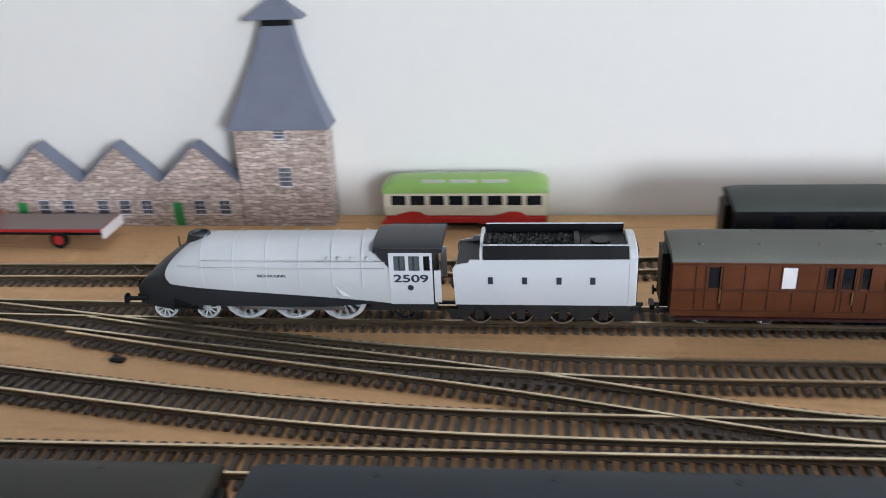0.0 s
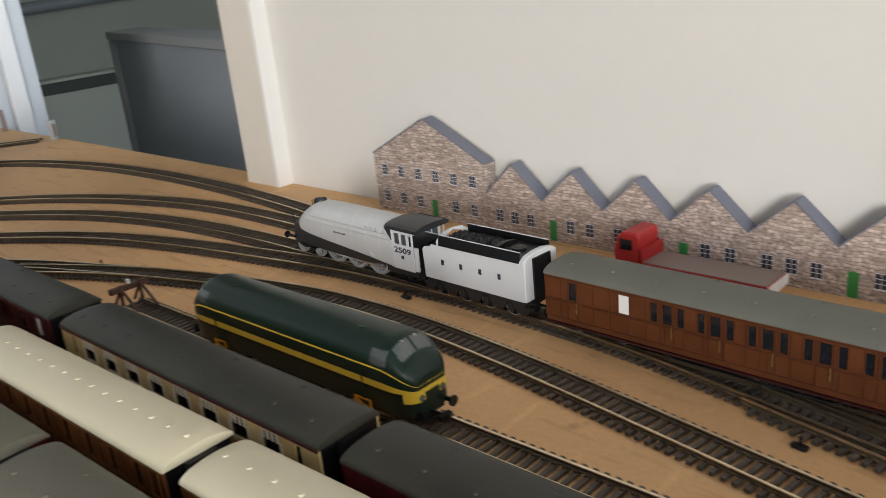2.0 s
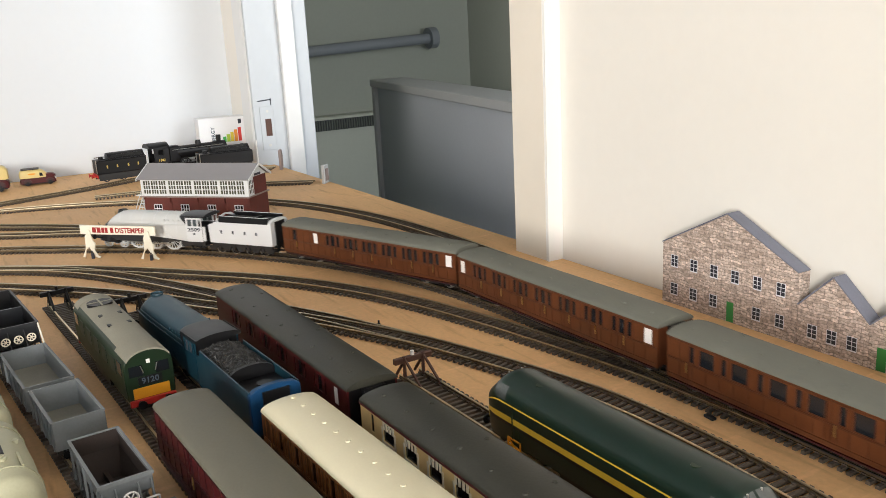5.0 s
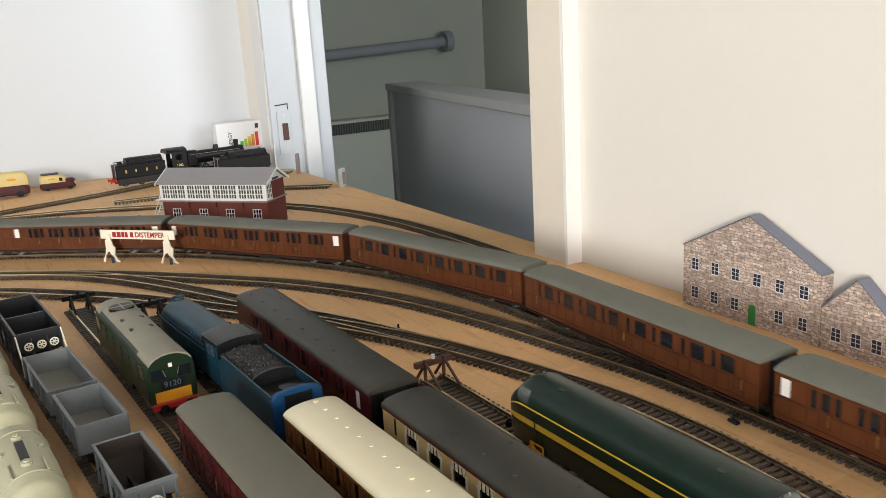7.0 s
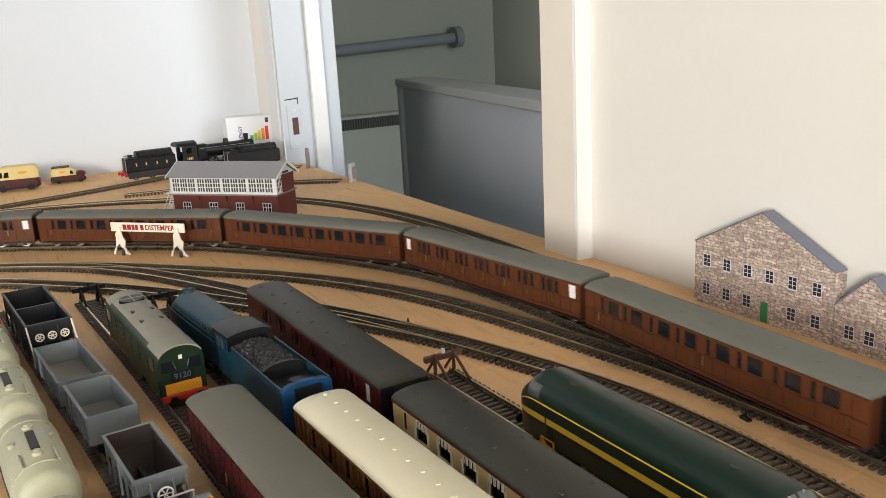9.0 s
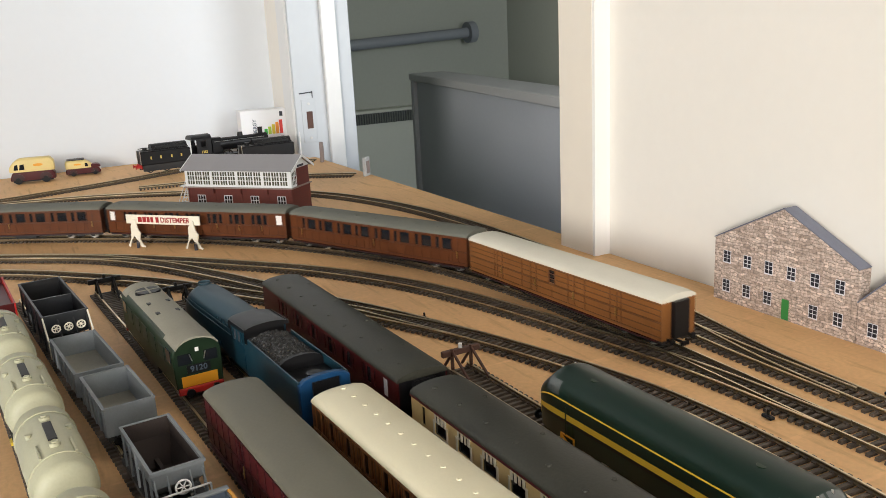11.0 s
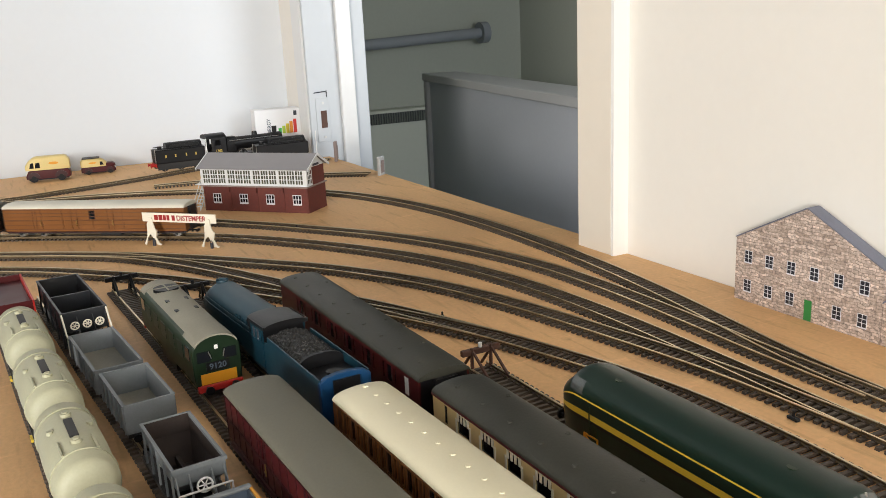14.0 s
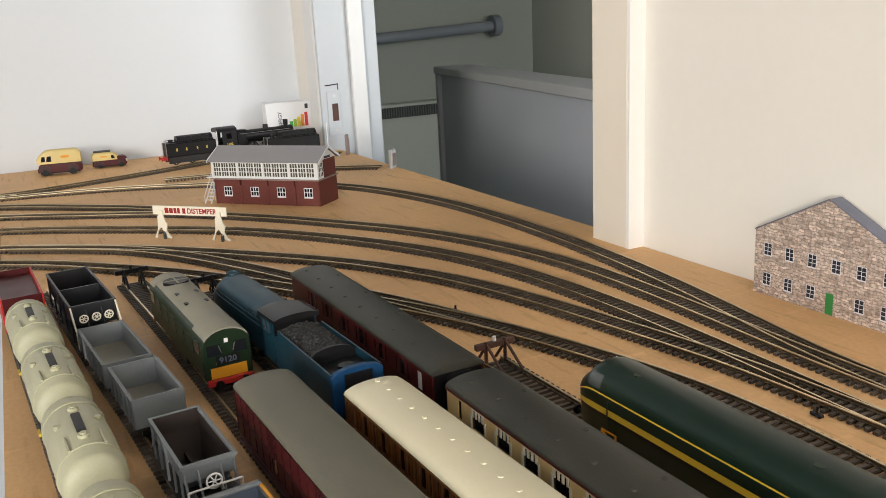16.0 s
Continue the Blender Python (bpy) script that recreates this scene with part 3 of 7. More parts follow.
# ---- baseboard ----
def baseboard():
    b = thing("baseboard", "bare tan fibreboard railway baseboard on a timber frame", "baseboard", kind="structure")
    bm = B(); box(bm, LEFT_X + 0.002, RIGHT_X - 0.002, -0.046, WALL_Y - 0.001, -0.012, 0.0); part("main_board", bm, "board", b)
    bm = B(); box(bm, LEFT_X + 0.002, -1.30, -2.85, -0.0468, -0.012, 0.0); part("side_board", bm, "board", b)
    bm = B(); box(bm, JAMB_L + 0.018, JAMB_R - 0.006, WALL_Y - 0.001, WALL_Y + 0.012, -0.012, 0.0); part("doorway_strip", bm, "board", b)
    for x0, x1, y0, y1 in ((LEFT_X + 0.01, RIGHT_X - 0.01, -0.042, -0.02), (LEFT_X + 0.01, RIGHT_X - 0.01, WALL_Y - 0.03, WALL_Y - 0.005)):
        bm = B(); box(bm, x0, x1, y0, y1, -0.082, -0.012); part("frame_rail", bm, "board_edge", b, bevel=0.002)
    for x in (-2.0, -0.9, 0.2, 1.3, 2.4):
        bm = B(); box(bm, x, x + 0.045, -0.019, WALL_Y - 0.031, -0.082, -0.0121); part("cross_member", bm, "board_edge", b, bevel=0.002)
        bm = B(); box(bm, x, x + 0.045, 0.0, 0.045, FLOOR, -0.0821); part("leg", bm, "board_edge", b, bevel=0.002)
    for y in (-1.0, -2.7):
        bm = B(); box(bm, -1.40, -1.355, y, y + 0.045, FLOOR, -0.0121); part("leg", bm, "board_edge", b, bevel=0.002)
        bm = B(); box(bm, LEFT_X + 0.05, LEFT_X + 0.095, y, y + 0.045, FLOOR, -0.0121); part("leg", bm, "board_edge", b, bevel=0.002)

baseboard()

# ---- track ----
SLEEPER = None

def smooth_line(points, step=0.004):
    """An even, smooth line through a few way points; returns places and ways."""
    p = [Vector((*q, 0)) for q in points]
    p = [2 * p[0] - p[1], *p, 2 * p[-1] - p[-2]]
    out = []
    for i in range(1, len(p) - 2):
        a, b, c, d = p[i - 1:i + 3]
        n = max(4, int((c - b).length / 0.004))
        for k in range(n):
            u = k / n
            out.append(0.5 * (2 * b + (c - a) * u + (2 * a - 5 * b + 4 * c - d) * u * u + (3 * b - a - 3 * c + d) * u ** 3))
    out.append(p[-2])
    for _ in range(60):  # take out kinks
        out = [out[0]] + [0.25 * out[k - 1] + 0.5 * out[k] + 0.25 * out[k + 1] for k in range(1, len(out) - 1)] + [out[-1]]
    return out

class Line:
    def __init__(self, points):
        pts = smooth_line(points)
        self.xy = np.array([(v.x, v.y) for v in pts])
        self.s = np.r_[0, np.cumsum(np.linalg.norm(np.diff(self.xy, axis=0), axis=1))]
    def at(self, s):
        return np.array([np.interp(s, self.s, self.xy[:, 0]), np.interp(s, self.s, self.xy[:, 1])])
    def way(self, s):
        d = self.at(s + 0.004) - self.at(s - 0.004)
        return d / max(1e-9, np.linalg.norm(d))

RAIL_TOP = 0.0052
track_count = [0]

def track(points, label, seen=(-1.95, 0.45), skip=()):
    """A length of model track: sleepers on a plastic base with two nickel rails."""
    global SLEEPER
    lift = 0.00012 * (track_count[0] % 9)
    track_count[0] += 1
    t = thing("railway_track", label, "railway track", "model railway tracks")
    line = Line(points)
    if SLEEPER is None:
        bm = B()
        v = box(bm, -0.00155, 0.00155, -0.0152, 0.0152, 0.0, 0.0021)
        for q in v:
            if q.co.z > 0.001:
                q.co.x *= 0.86; q.co.y *= 0.985
        for y in (-0.0083, 0.0083):
            box(bm, -0.0013, 0.0013, y - 0.0021, y + 0.0021, 0.0019, 0.0030)
        SLEEPER = finish(bm); SLEEPER.materials.append(M["sleeper"])
    far, count = B(), 0
    n = int(line.s[-1] / 0.0062)
    for k in range(n):
        s = (k + 0.5) * 0.0062
        p, w = line.at(s), line.way(s)
        m = Matrix.Translation((p[0], p[1], lift)) @ Matrix.Rotation(math.atan2(w[1], w[0]) + 0.02 * math.sin(k * 12.9), 4, "Z")
        if seen[0] < p[0] < seen[1] and p[1] > -0.12 and count < 295:
            o = new("sleeper", SLEEPER); o.parent = t; o.matrix_basis = m; count += 1
        else:
            for q in box(far, -0.00155, 0.00155, -0.0152, 0.0152, 0.0, 0.0021):
                q.co = m @ q.co
    if far.verts:
        tagged(part("sleeper_strip", far, "sleeper_far", t), kind="stuff")
    else:
        far.free()
    for side in (-1, 1):
        bm = B(); rings = []
        m_ = int(line.s[-1] / 0.012)
        for k in range(m_ + 1):
            s = line.s[-1] * k / m_
            p, w = line.at(s), line.way(s)
            nx, ny = -w[1] * side, w[0] * side
            c = (p[0] + nx * 0.0089, p[1] + ny * 0.0089)
            sec = [(-0.0013, 0.0021), (0.0013, 0.0021), (0.0013, 0.0026), (0.0004, 0.0029), (0.0004, 0.0042), (0.00075, 0.0044), (0.00075, RAIL_TOP - 0.0001), (-0.00075, RAIL_TOP - 0.0001), (-0.00075, 0.0044), (-0.0004, 0.0042), (-0.0004, 0.0029), (-0.0013, 0.0026)]
            rings.append([(c[0] + nx * a, c[1] + ny * a, z + lift) for a, z in sec])
        loft(bm, rings)
        me = finish(bm)
        me.materials.append(M["rail"]); me.materials.append(M["rail_side"])
        for f in me.polygons:
            if f.center.z < 0.0043 + lift or abs(f.normal.z) < 0.5 and f.center.z < RAIL_TOP - 0.0004:
                f.material_index = 1
        part("rail", me, "rail", t)
    return line

MAIN = [(2.7, .405), (1.2, .422), (.6, .428), (.2, .432), (0, .432), (-.2, .430), (-.36, .431), (-.464, .434), (-.559, .436), (-.64, .439), (-.726, .441), (-.80, .440), (-.881, .434), (-.96, .422), (-1.039, .400), (-1.114, .367), (-1.19, .324), (-1.263, .274), (-1.33, .217), (-1.439, .090), (-1.533, -.046), (-1.61, -.22), (-1.66, -.42), (-1.68, -.7), (-1.68, -2.84)]
main_line = track(MAIN, "dark sleepered main line track curving past the signal box")
track([(2.7, .516), (1.0, .510), (.2, .504), (0, .497), (-.2, .486), (-.392, .481), (-.52, .482), (-.606, .486), (-.661, .493), (-.732, .506), (-.813, .519), (-.908, .530), (-1.016, .537), (-1.143, .537), (-1.281, .526), (-1.409, .498), (-1.508, .458), (-1.60, .390), (-1.691, .275), (-1.77, .129), (-1.815, -.045), (-1.84, -.3), (-1.84, -2.84)], "rear track along the wall curving behind the signal box")
track([(-.56, .480), (-.645, .481), (-.707, .484), (-.776, .487), (-.855, .488), (-.945, .483), (-1.027, .466), (-1.111, .439), (-1.192, .401), (-1.266, .354), (-1.347, .299), (-1.42, .239), (-1.495, .165), (-1.561, .070), (-1.639, -.045), (-1.72, -.22), (-1.755, -.5), (-1.76, -2.84)], "second track diverging by a turnout towards the curve")
track([(-1.38, .272), (-1.46, .215), (-1.555, .150), (-1.641, .062), (-1.731, -.045), (-1.78, -.16), (-1.80, -.5), (-1.80, -2.84)], "short diverging track beside the signal box")
track([(-.53, .4345), (-.602, .431), (-.652, .427), (-.701, .419), (-.756, .409), (-.819, .397), (-.889, .380), (-.96, .357), (-1.024, .326), (-1.091, .286), (-1.147, .241), (-1.207, .191), (-1.268, .135), (-1.32, .078), (-1.371, .015), (-1.413, -.046), (-1.50, -.22), (-1.56, -.5), (-1.58, -2.84)], "inner main track leaving the main line by a turnout")
track([(2.7, .320), (1.0, .323), (.3, .327), (.093, .328), (-.002, .327), (-.103, .329), (-.187, .337), (-.247, .345), (-.315, .355), (-.40, .367), (-.465, .374), (-.522, .378), (-.579, .378), (-.637, .373), (-.693, .361), (-.746, .346), (-.802, .328), (-.86, .307), (-.926, .282), (-.985, .254), (-1.09, .212), (-1.208, .156), (-1.288, .104), (-1.345, .045), (-1.40, -.03)], "inside track curving away past the sidings")
track([(-.80, .3285), (-.86, .3035), (-.926, .270), (-.985, .236), (-1.04, .200), (-1.099, .165), (-1.164, .119), (-1.224, .066), (-1.308, -.019), (-1.42, -.2), (-1.47, -.5), (-1.48, -2.84)], "yard lead track leaving by a turnout")
track([(2.7, .372), (.6, .375), (.2, .376), (.109, .377), (.056, .376), (-.025, .377), (-.112, .384), (-.175, .393), (-.244, .404), (-.316, .417), (-.38, .428), (-.45, .433)], "middle track joining the main line by a turnout")
track([(.20, .326), (.094, .331), (.049, .340), (0, .351), (-.039, .360), (-.096, .371), (-.172, .384), (-.24, .397), (-.30, .410)], "crossover track linking two lines")
track([(-1.84, -.5), (-1.845, -.045), (-1.862, .05), (-1.890, .15), (-1.925, .25), (-1.955, .32), (-1.975, .40), (-1.985, .50)], "pale grey track along the white wall")
track([(-1.945, .43), (-1.912, .52), (-1.868, .580)], "short track stub at the board edge")
track([(-1.80, .22), (-1.77, .37), (-1.72, .47), (-1.645, .575)], "stub siding ending at a small stop block")
SIDING = {
    "diesel": [(-.755, .2845), (1.5, .330)], "carmine": [(-.955, .204), (1.5, .262)], "blue": [(-1.07, .135), (-.67, .1565), (.9, .225)],
    "green": [(-1.15, .0775), (-.72, .1035), (.8, .175)], "wagon": [(-1.17, .006), (-.90, .031), (-.66, .0535), (.2, .115)], "tank": [(-1.25, -.040), (-.94, -.019), (-.69, -.001), (-.2, .030)],
}
LINES = {}
for key, pts in SIDING.items():
    LINES[key] = track(pts, "straight yard siding with dark plastic sleepers", seen=(-1.3, 0.15))

def buffer_stop(x, y, rz, tone):
    t = thing("buffer_stop", "brown plastic rail-built buffer stop at the end of a siding" if tone == "stop_wood" else "black plastic buffer stop at the end of a siding", "buffer stop", "buffer stops")
    t.matrix_basis = pose(x, y, RAIL_TOP, 0, 0, rz)
    for s in (-1, 1):
        bm = B(); rod(bm, (0.002, s * 0.0083, -0.003), (0.002, s * 0.0083, 0.0165), 0.0014, 6); part("post", bm, tone, t)
        bm = B(); rod(bm, (0.028, s * 0.0083, -0.002), (0.004, s * 0.0083, 0.0140), 0.0013, 6); part("stay", bm, tone, t)
        bm = B(); rod(bm, (-0.012, s * 0.0083, -0.003), (0.001, s * 0.0083, 0.0120), 0.0012, 6); part("brace", bm, tone, t)
    bm = B(); box(bm, -0.0015, 0.0025, -0.0165, 0.0165, 0.0108, 0.0155); part("buffer_beam", bm, tone, t, bevel=0.0005)
    bm = B(); rod(bm, (0.0005, 0.0, 0.0155), (0.0005, 0.0, 0.0190), 0.0016, 8); part("lamp", bm, "blind" if tone == "stop_wood" else "black", t)

buffer_stop(-.750, .2848, 1.2, "stop_wood")
buffer_stop(-1.140, .078, 3.4, "black")
buffer_stop(-1.062, .1355, 3.0, "black")

def point_motor(x, y, rz):
    t = thing("point_motor", "small black turnout motor beside the rails", "point motor", "turnout motors")
    t.matrix_basis = pose(x, y, 0, 0, 0, rz)
    bm = B(); box(bm, -0.0045, 0.0045, -0.0022, 0.0022, 0, 0.0024); part("housing", bm, "black", t, bevel=0.0008)
    bm = B(); rod(bm, (0, 0, 0.0028), (0, 0, 0.0065), 0.0010, 6); part("lever", bm, "black", t)

for p in ((-.5685, .4125, -6), (-.2627, .3805, -10), (-.875, .318, -20), (-.545, .505, -4), (-1.31, .325, -36)):
    point_motor(*p)

# ---- rolling stock: each vehicle faces +x, rail top at z = 0 ----
def wheelset(parent, x, r, rim, spokes=0, keyed=None, y=0.0083, name="wheel"):
    made = []
    for s in (-1, 1):
        bm = B()
        n = 20 if r > 0.009 else 14
        # a rim with a hollow middle, a flange behind it and a hub
        outer, inner = [], []
        for yy, rad in ((-0.0012, r), (0.0012, r), (0.0012, r * 0.86), (-0.0012, r * 0.86)):
            outer.append([(rad * math.cos(2 * math.pi * k / n), yy * s, rad * math.sin(2 * math.pi * k / n)) for k in range(n)])
        loft(bm, outer + [outer[0]], cap=False)
        if spokes:
            ring = [[(rad * math.cos(2 * math.pi * k / n), yy * s, rad * math.sin(2 * math.pi * k / n)) for k in range(n)] for yy, rad in ((-0.0012, r * 1.07), (-0.0018, r * 1.07), (-0.0018, r * 0.86), (-0.0012, r * 0.86))]
            loft(bm, ring + [ring[0]], cap=False)
        else:
            rod(bm, (0, -s * 0.0012, 0), (0, -s * 0.0018, 0), r * 1.07, n)
        rod(bm, (0, -s * 0.0010, 0), (0, s * 0.0014, 0), r * 0.2, 10)
        for k in range(spokes):
            a = 2 * math.pi * k / spokes
            rod(bm, (0, s * 0.0004, 0), (r * 0.9 * math.cos(a), s * 0.0004, r * 0.9 * math.sin(a)), 0.0005, 5)
        w = part(name, bm, rim, parent, smooth=40)
        w.location = (x, s * y, r)
        made.append(w)
    return made

def bogie(parent, x, half, r=0.0060):
    b = part("bogie", bogie_mesh(half, r), "frame", parent)
    b.location = (x, 0, 0)
    for dx in (-half, half):
        wheelset(b, dx, r, "steel")
    return b

BOGIES = {}

def bogie_mesh(half, r):
    if (half, r) not in BOGIES:
        bm = B()
        for s in (-1, 1):
            y0, y1 = sorted((s * 0.0108, s * 0.0130))
            box(bm, -half - 0.006, half + 0.006, y0, y1, r + 0.0005, r + 0.0030)
            box(bm, -0.005, 0.005, y0, y1, r - 0.0028, r + 0.0005)
            for dx in (-half, half):
                box(bm, dx - 0.0022, dx + 0.0022, y0, y1 + (0.0006 if s > 0 else 0), r - 0.003, r + 0.0005)
        box(bm, -0.006, 0.006, -0.0108, 0.0108, r + 0.001, r + 0.0045)
        me = finish(bm); me.materials.append(M["frame"])
        BOGIES[half, r] = me
    return BOGIES[half, r]

def side_wall(bm, x0, x1, y, th, z0, z1, wins, zb, zt):
    """A coach side with real window openings between zb and zt; wins are (from, to) along x."""
    ya, yb = sorted((y, y - math.copysign(th, y)))
    box(bm, x0, x1, ya, yb, z0, zb)
    box(bm, x0, x1, ya, yb, zt, z1)
    at = x0
    for a, b in sorted(wins):
        if a > at:
            box(bm, at, a, ya, yb, zb, zt)
        at = b
    if at < x1:
        box(bm, at, x1, ya, yb, zb, zt)

def arch(w, z0, z1, n=14, flat=1.0):
    return [(w * math.cos(math.pi * k / n), z0 + (z1 - z0) * math.sin(math.pi * k / n) ** flat) for k in range(n + 1)]

def coach(name, label, group, L, body, roof, wins, blanks=(), doors=(), vents=8, lower=None, bead=None, vent_mat=None, roofend=0.0, zb=0.0255, zt=0.0372, W=0.0180, bars=False, trim=None, category="railway coach", dots=False, ends="black", planks=False):
    c = thing(name, label, category, group)
    h, z0, z1, zr = L / 2, 0.0090, 0.0404, 0.0470
    bm = B()
    for s in (-1, 1):
        side_wall(bm, -h, h, s * W, 0.0012, z0 if not lower else 0.0225, z1, list(wins) + list(blanks), zb, zt)
    part("body", bm, body, c)
    for x in (-h + 0.0002, h - 0.0014):
        bm = B(); box(bm, x, x + 0.0012, -W + 0.0013, W - 0.0013, z0, z1); part("end_wall", bm, ends, c)
    if lower:
        bm = B()
        for s in (-1, 1):
            ya, yb = sorted((s * (W + 0.0001), s * (W - 0.0012)))
            box(bm, -h, h, ya, yb, z0, 0.02249)
        part("lower_panel", bm, lower, c)
    bm = B()
    loft(bm, [[(x, y, z) for y, z in arch(W + 0.0006, z1 - 0.0004, zr - d, 20, 0.86)] for x, d in ((-h - 0.0006, 0.0016), (-h + 0.0035, 0.0006), (-h + 0.010, 0.0), (h - 0.010, 0.0), (h - 0.0035, 0.0006), (h + 0.0006, 0.0016))])
    part("roof", bm, roof, c, smooth=35)
    bm = B(); box(bm, -h + 0.0013, h - 0.0013, -W + 0.0013, W - 0.0013, z0, z0 + 0.001); part("floor", bm, "frame", c)
    bm = B(); box(bm, -h + 0.002, h - 0.002, -0.0006, 0.0006, z0 + 0.001, z1 - 0.001); part("partition", bm, "umber", c)
    if trim:
        bm = B()
        for s in (-1, 1):
            ya, yb = sorted((s * (W + 0.0009), s * (W - 0.0002)))
            box(bm, -h, h, ya, yb, z1 - 0.0014, z1 - 0.0002)
        part("cantrail_strip", bm, trim, c)
    for s in (-1, 1):
        for a, b in wins:
            bm = B(); ya, yb = sorted((s * (W - 0.0006), s * (W - 0.0009))); box(bm, a, b, ya, yb, zb, zt); part("window", bm, "pane", c)
        for a, b in blanks:
            bm = B(); ya, yb = sorted((s * (W + 0.0001), s * (W - 0.0009))); box(bm, a, b, ya, yb, zb, zt); part("window_blank", bm, "blind", c, "white blanked window")
        if bars:
            for a, b in wins:
                if b - a < 0.010:
                    continue
                ya, yb = sorted((s * W, s * (W + 0.0004)))
                for k in range(4):
                    xx = a + (b - a) * (0.02 + 0.27 * k)
                    bm = B(); box(bm, xx, xx + (b - a) * 0.15, ya, yb, zt - 0.0040, zt + 0.0010); part("ventilator_bar", bm, "frame_cream", c)
                bm = B(); box(bm, a - 0.0016, b + 0.0016, ya, yb, zb - 0.0015, zb); part("window_sill", bm, "frame_cream", c)
                for xx in (a - 0.0016, b):
                    bm = B(); box(bm, xx, xx + 0.0016, ya, yb, zb, zt - 0.0030); part("window_jamb", bm, "frame_cream", c)
        if bead:
            bm = B()
            ya, yb = sorted((s * W, s * (W + 0.00045)))
            for z in ((0.0117, 0.0175, 0.0232, 0.0290, 0.0336, 0.0382) if planks else (0.0232, 0.0382, 0.0117)):
                box(bm, -h, h, ya, yb, z, z + 0.0007)
            for d in doors:
                for e in (-0.0042, 0.0042):
                    box(bm, d + e - 0.0003, d + e + 0.0003, ya, yb, 0.0124, 0.0380)
            n = int(L / (0.044 if planks else 0.012))
            for k in range(n + 1):
                x = -h + L * k / n
                box(bm, max(-h, x - 0.0003), min(h, x + 0.0003), ya, yb, 0.0124, 0.0231)
                if not any(a - 0.0004 < x < b + 0.0004 for a, b in list(wins) + list(blanks)):
                    box(bm, max(-h, x - 0.0003), min(h, x + 0.0003), ya, yb, 0.0239, 0.0382)
            for a, b in list(wins) + list(blanks):
                box(bm, a - 0.0006, a, ya, yb, zb - 0.0006, zt + 0.0006); box(bm, b, b + 0.0006, ya, yb, zb - 0.0006, zt + 0.0006)
            box(bm, -h, h, ya, yb, zb - 0.0012, zb - 0.0006)
            part("beading", bm, bead, c)
            bm = B(); y2, y3 = sorted((s * (W - 0.0006), s * (W + 0.0014))); box(bm, -h + 0.004, h - 0.004, y2, y3, 0.0078, 0.0088); part("footboard", bm, "maroon_dark", c, "dark red footboard")
            for d in doors:
                bm = B(); rod(bm, (d - 0.003, s * (W + 0.0004), 0.0200), (d - 0.003, s * (W + 0.0014), 0.0200), 0.0006, 6); box(bm, d - 0.0034, d - 0.0026, *sorted((s * (W + 0.0004), s * (W + 0.001))), 0.0170, 0.0245)
                part("door_handle", bm, "brass", c)
    bm = B()
    box(bm, -h + 0.002, h - 0.002, -W + 0.004, W - 0.004, 0.0065, z0)
    for s in (-1, 1):
        ya, yb = sorted((s * (W - 0.001), s * (W - 0.0035)))
        box(bm, -h + 0.001, h - 0.001, ya, yb, 0.0060, z0)
    box(bm, -0.035, -0.005, -0.012, 0.012, 0.0025, 0.0065); box(bm, 0.015, 0.032, -0.013, -0.004, 0.0025, 0.0065)
    part("underframe", bm, "frame", c)
    for s in (-1, 1):
        bm = B(); ya, yb = sorted((s * (W - 0.003), s * (W - 0.004)))
        prism(bm, [(-0.055, 0.0062), (-0.045, 0.0026), (0.045, 0.0026), (0.055, 0.0062), (0.053, 0.0062), (0.044, 0.0034), (-0.044, 0.0034), (-0.053, 0.0062)], ya, yb, "y"); part("truss", bm, "frame", c)
    for e in (-1, 1):
        bm = B()
        for k in range(3):
            d0 = h + 0.0015 * k
            xs = sorted((e * d0, e * (d0 + 0.0011)))
            box(bm, xs[0], xs[1], -0.0078, 0.0078, 0.0105, 0.0400)
        part("gangway", bm, "black", c)
        for s in (-1, 1):
            bm = B(); rod(bm, (e * h, s * 0.0115, 0.0092), (e * (h + 0.005), s * 0.0115, 0.0092), 0.0012, 8); rod(bm, (e * (h + 0.005), s * 0.0115, 0.0092), (e * (h + 0.0058), s * 0.0115, 0.0092), 0.0028, 10); part("buffer", bm, "black", c)
        bm = B(); rod(bm, (e * (h - 0.004), 0, 0.0062), (e * (h + 0.0085), 0, 0.0062), 0.0011, 6); box(bm, *sorted((e * (h + 0.006), e * (h + 0.0085))), -0.004, 0.004, 0.0045, 0.0075); part("coupling", bm, "black", c)
        bogie(c, e * (h - 0.034), 0.0165)
    for k in range(vents):
        x = -h + L * (k + 0.5) / vents
        ys = (0.0,) if dots else ((0.0085, -0.0085) if k % 2 else (0.0085,))
        for y in ys:
            zc = z1 + (zr - z1) * math.sqrt(max(0, 1 - (y / (W + 0.0006)) ** 2)) ** 0.86 - 0.0005
            bm = B(); rod(bm, (x, y, zc - 0.0006), (x, y, zc + 0.0010), 0.0021, 10, 0.0013); part("roof_vent", bm, roof if dots else vent_mat or roof, c, smooth=50)
    return c

def even(L, groups, start, end, shape):
    """Window groups spread evenly from start to end of the length, as fractions."""
    out = []
    for k in range(groups):
        mid = L / 2 - L * (start + (end - start) * (k + 0.5) / groups)
        out += [(mid + a, mid + b) for a, b in shape]
    return out

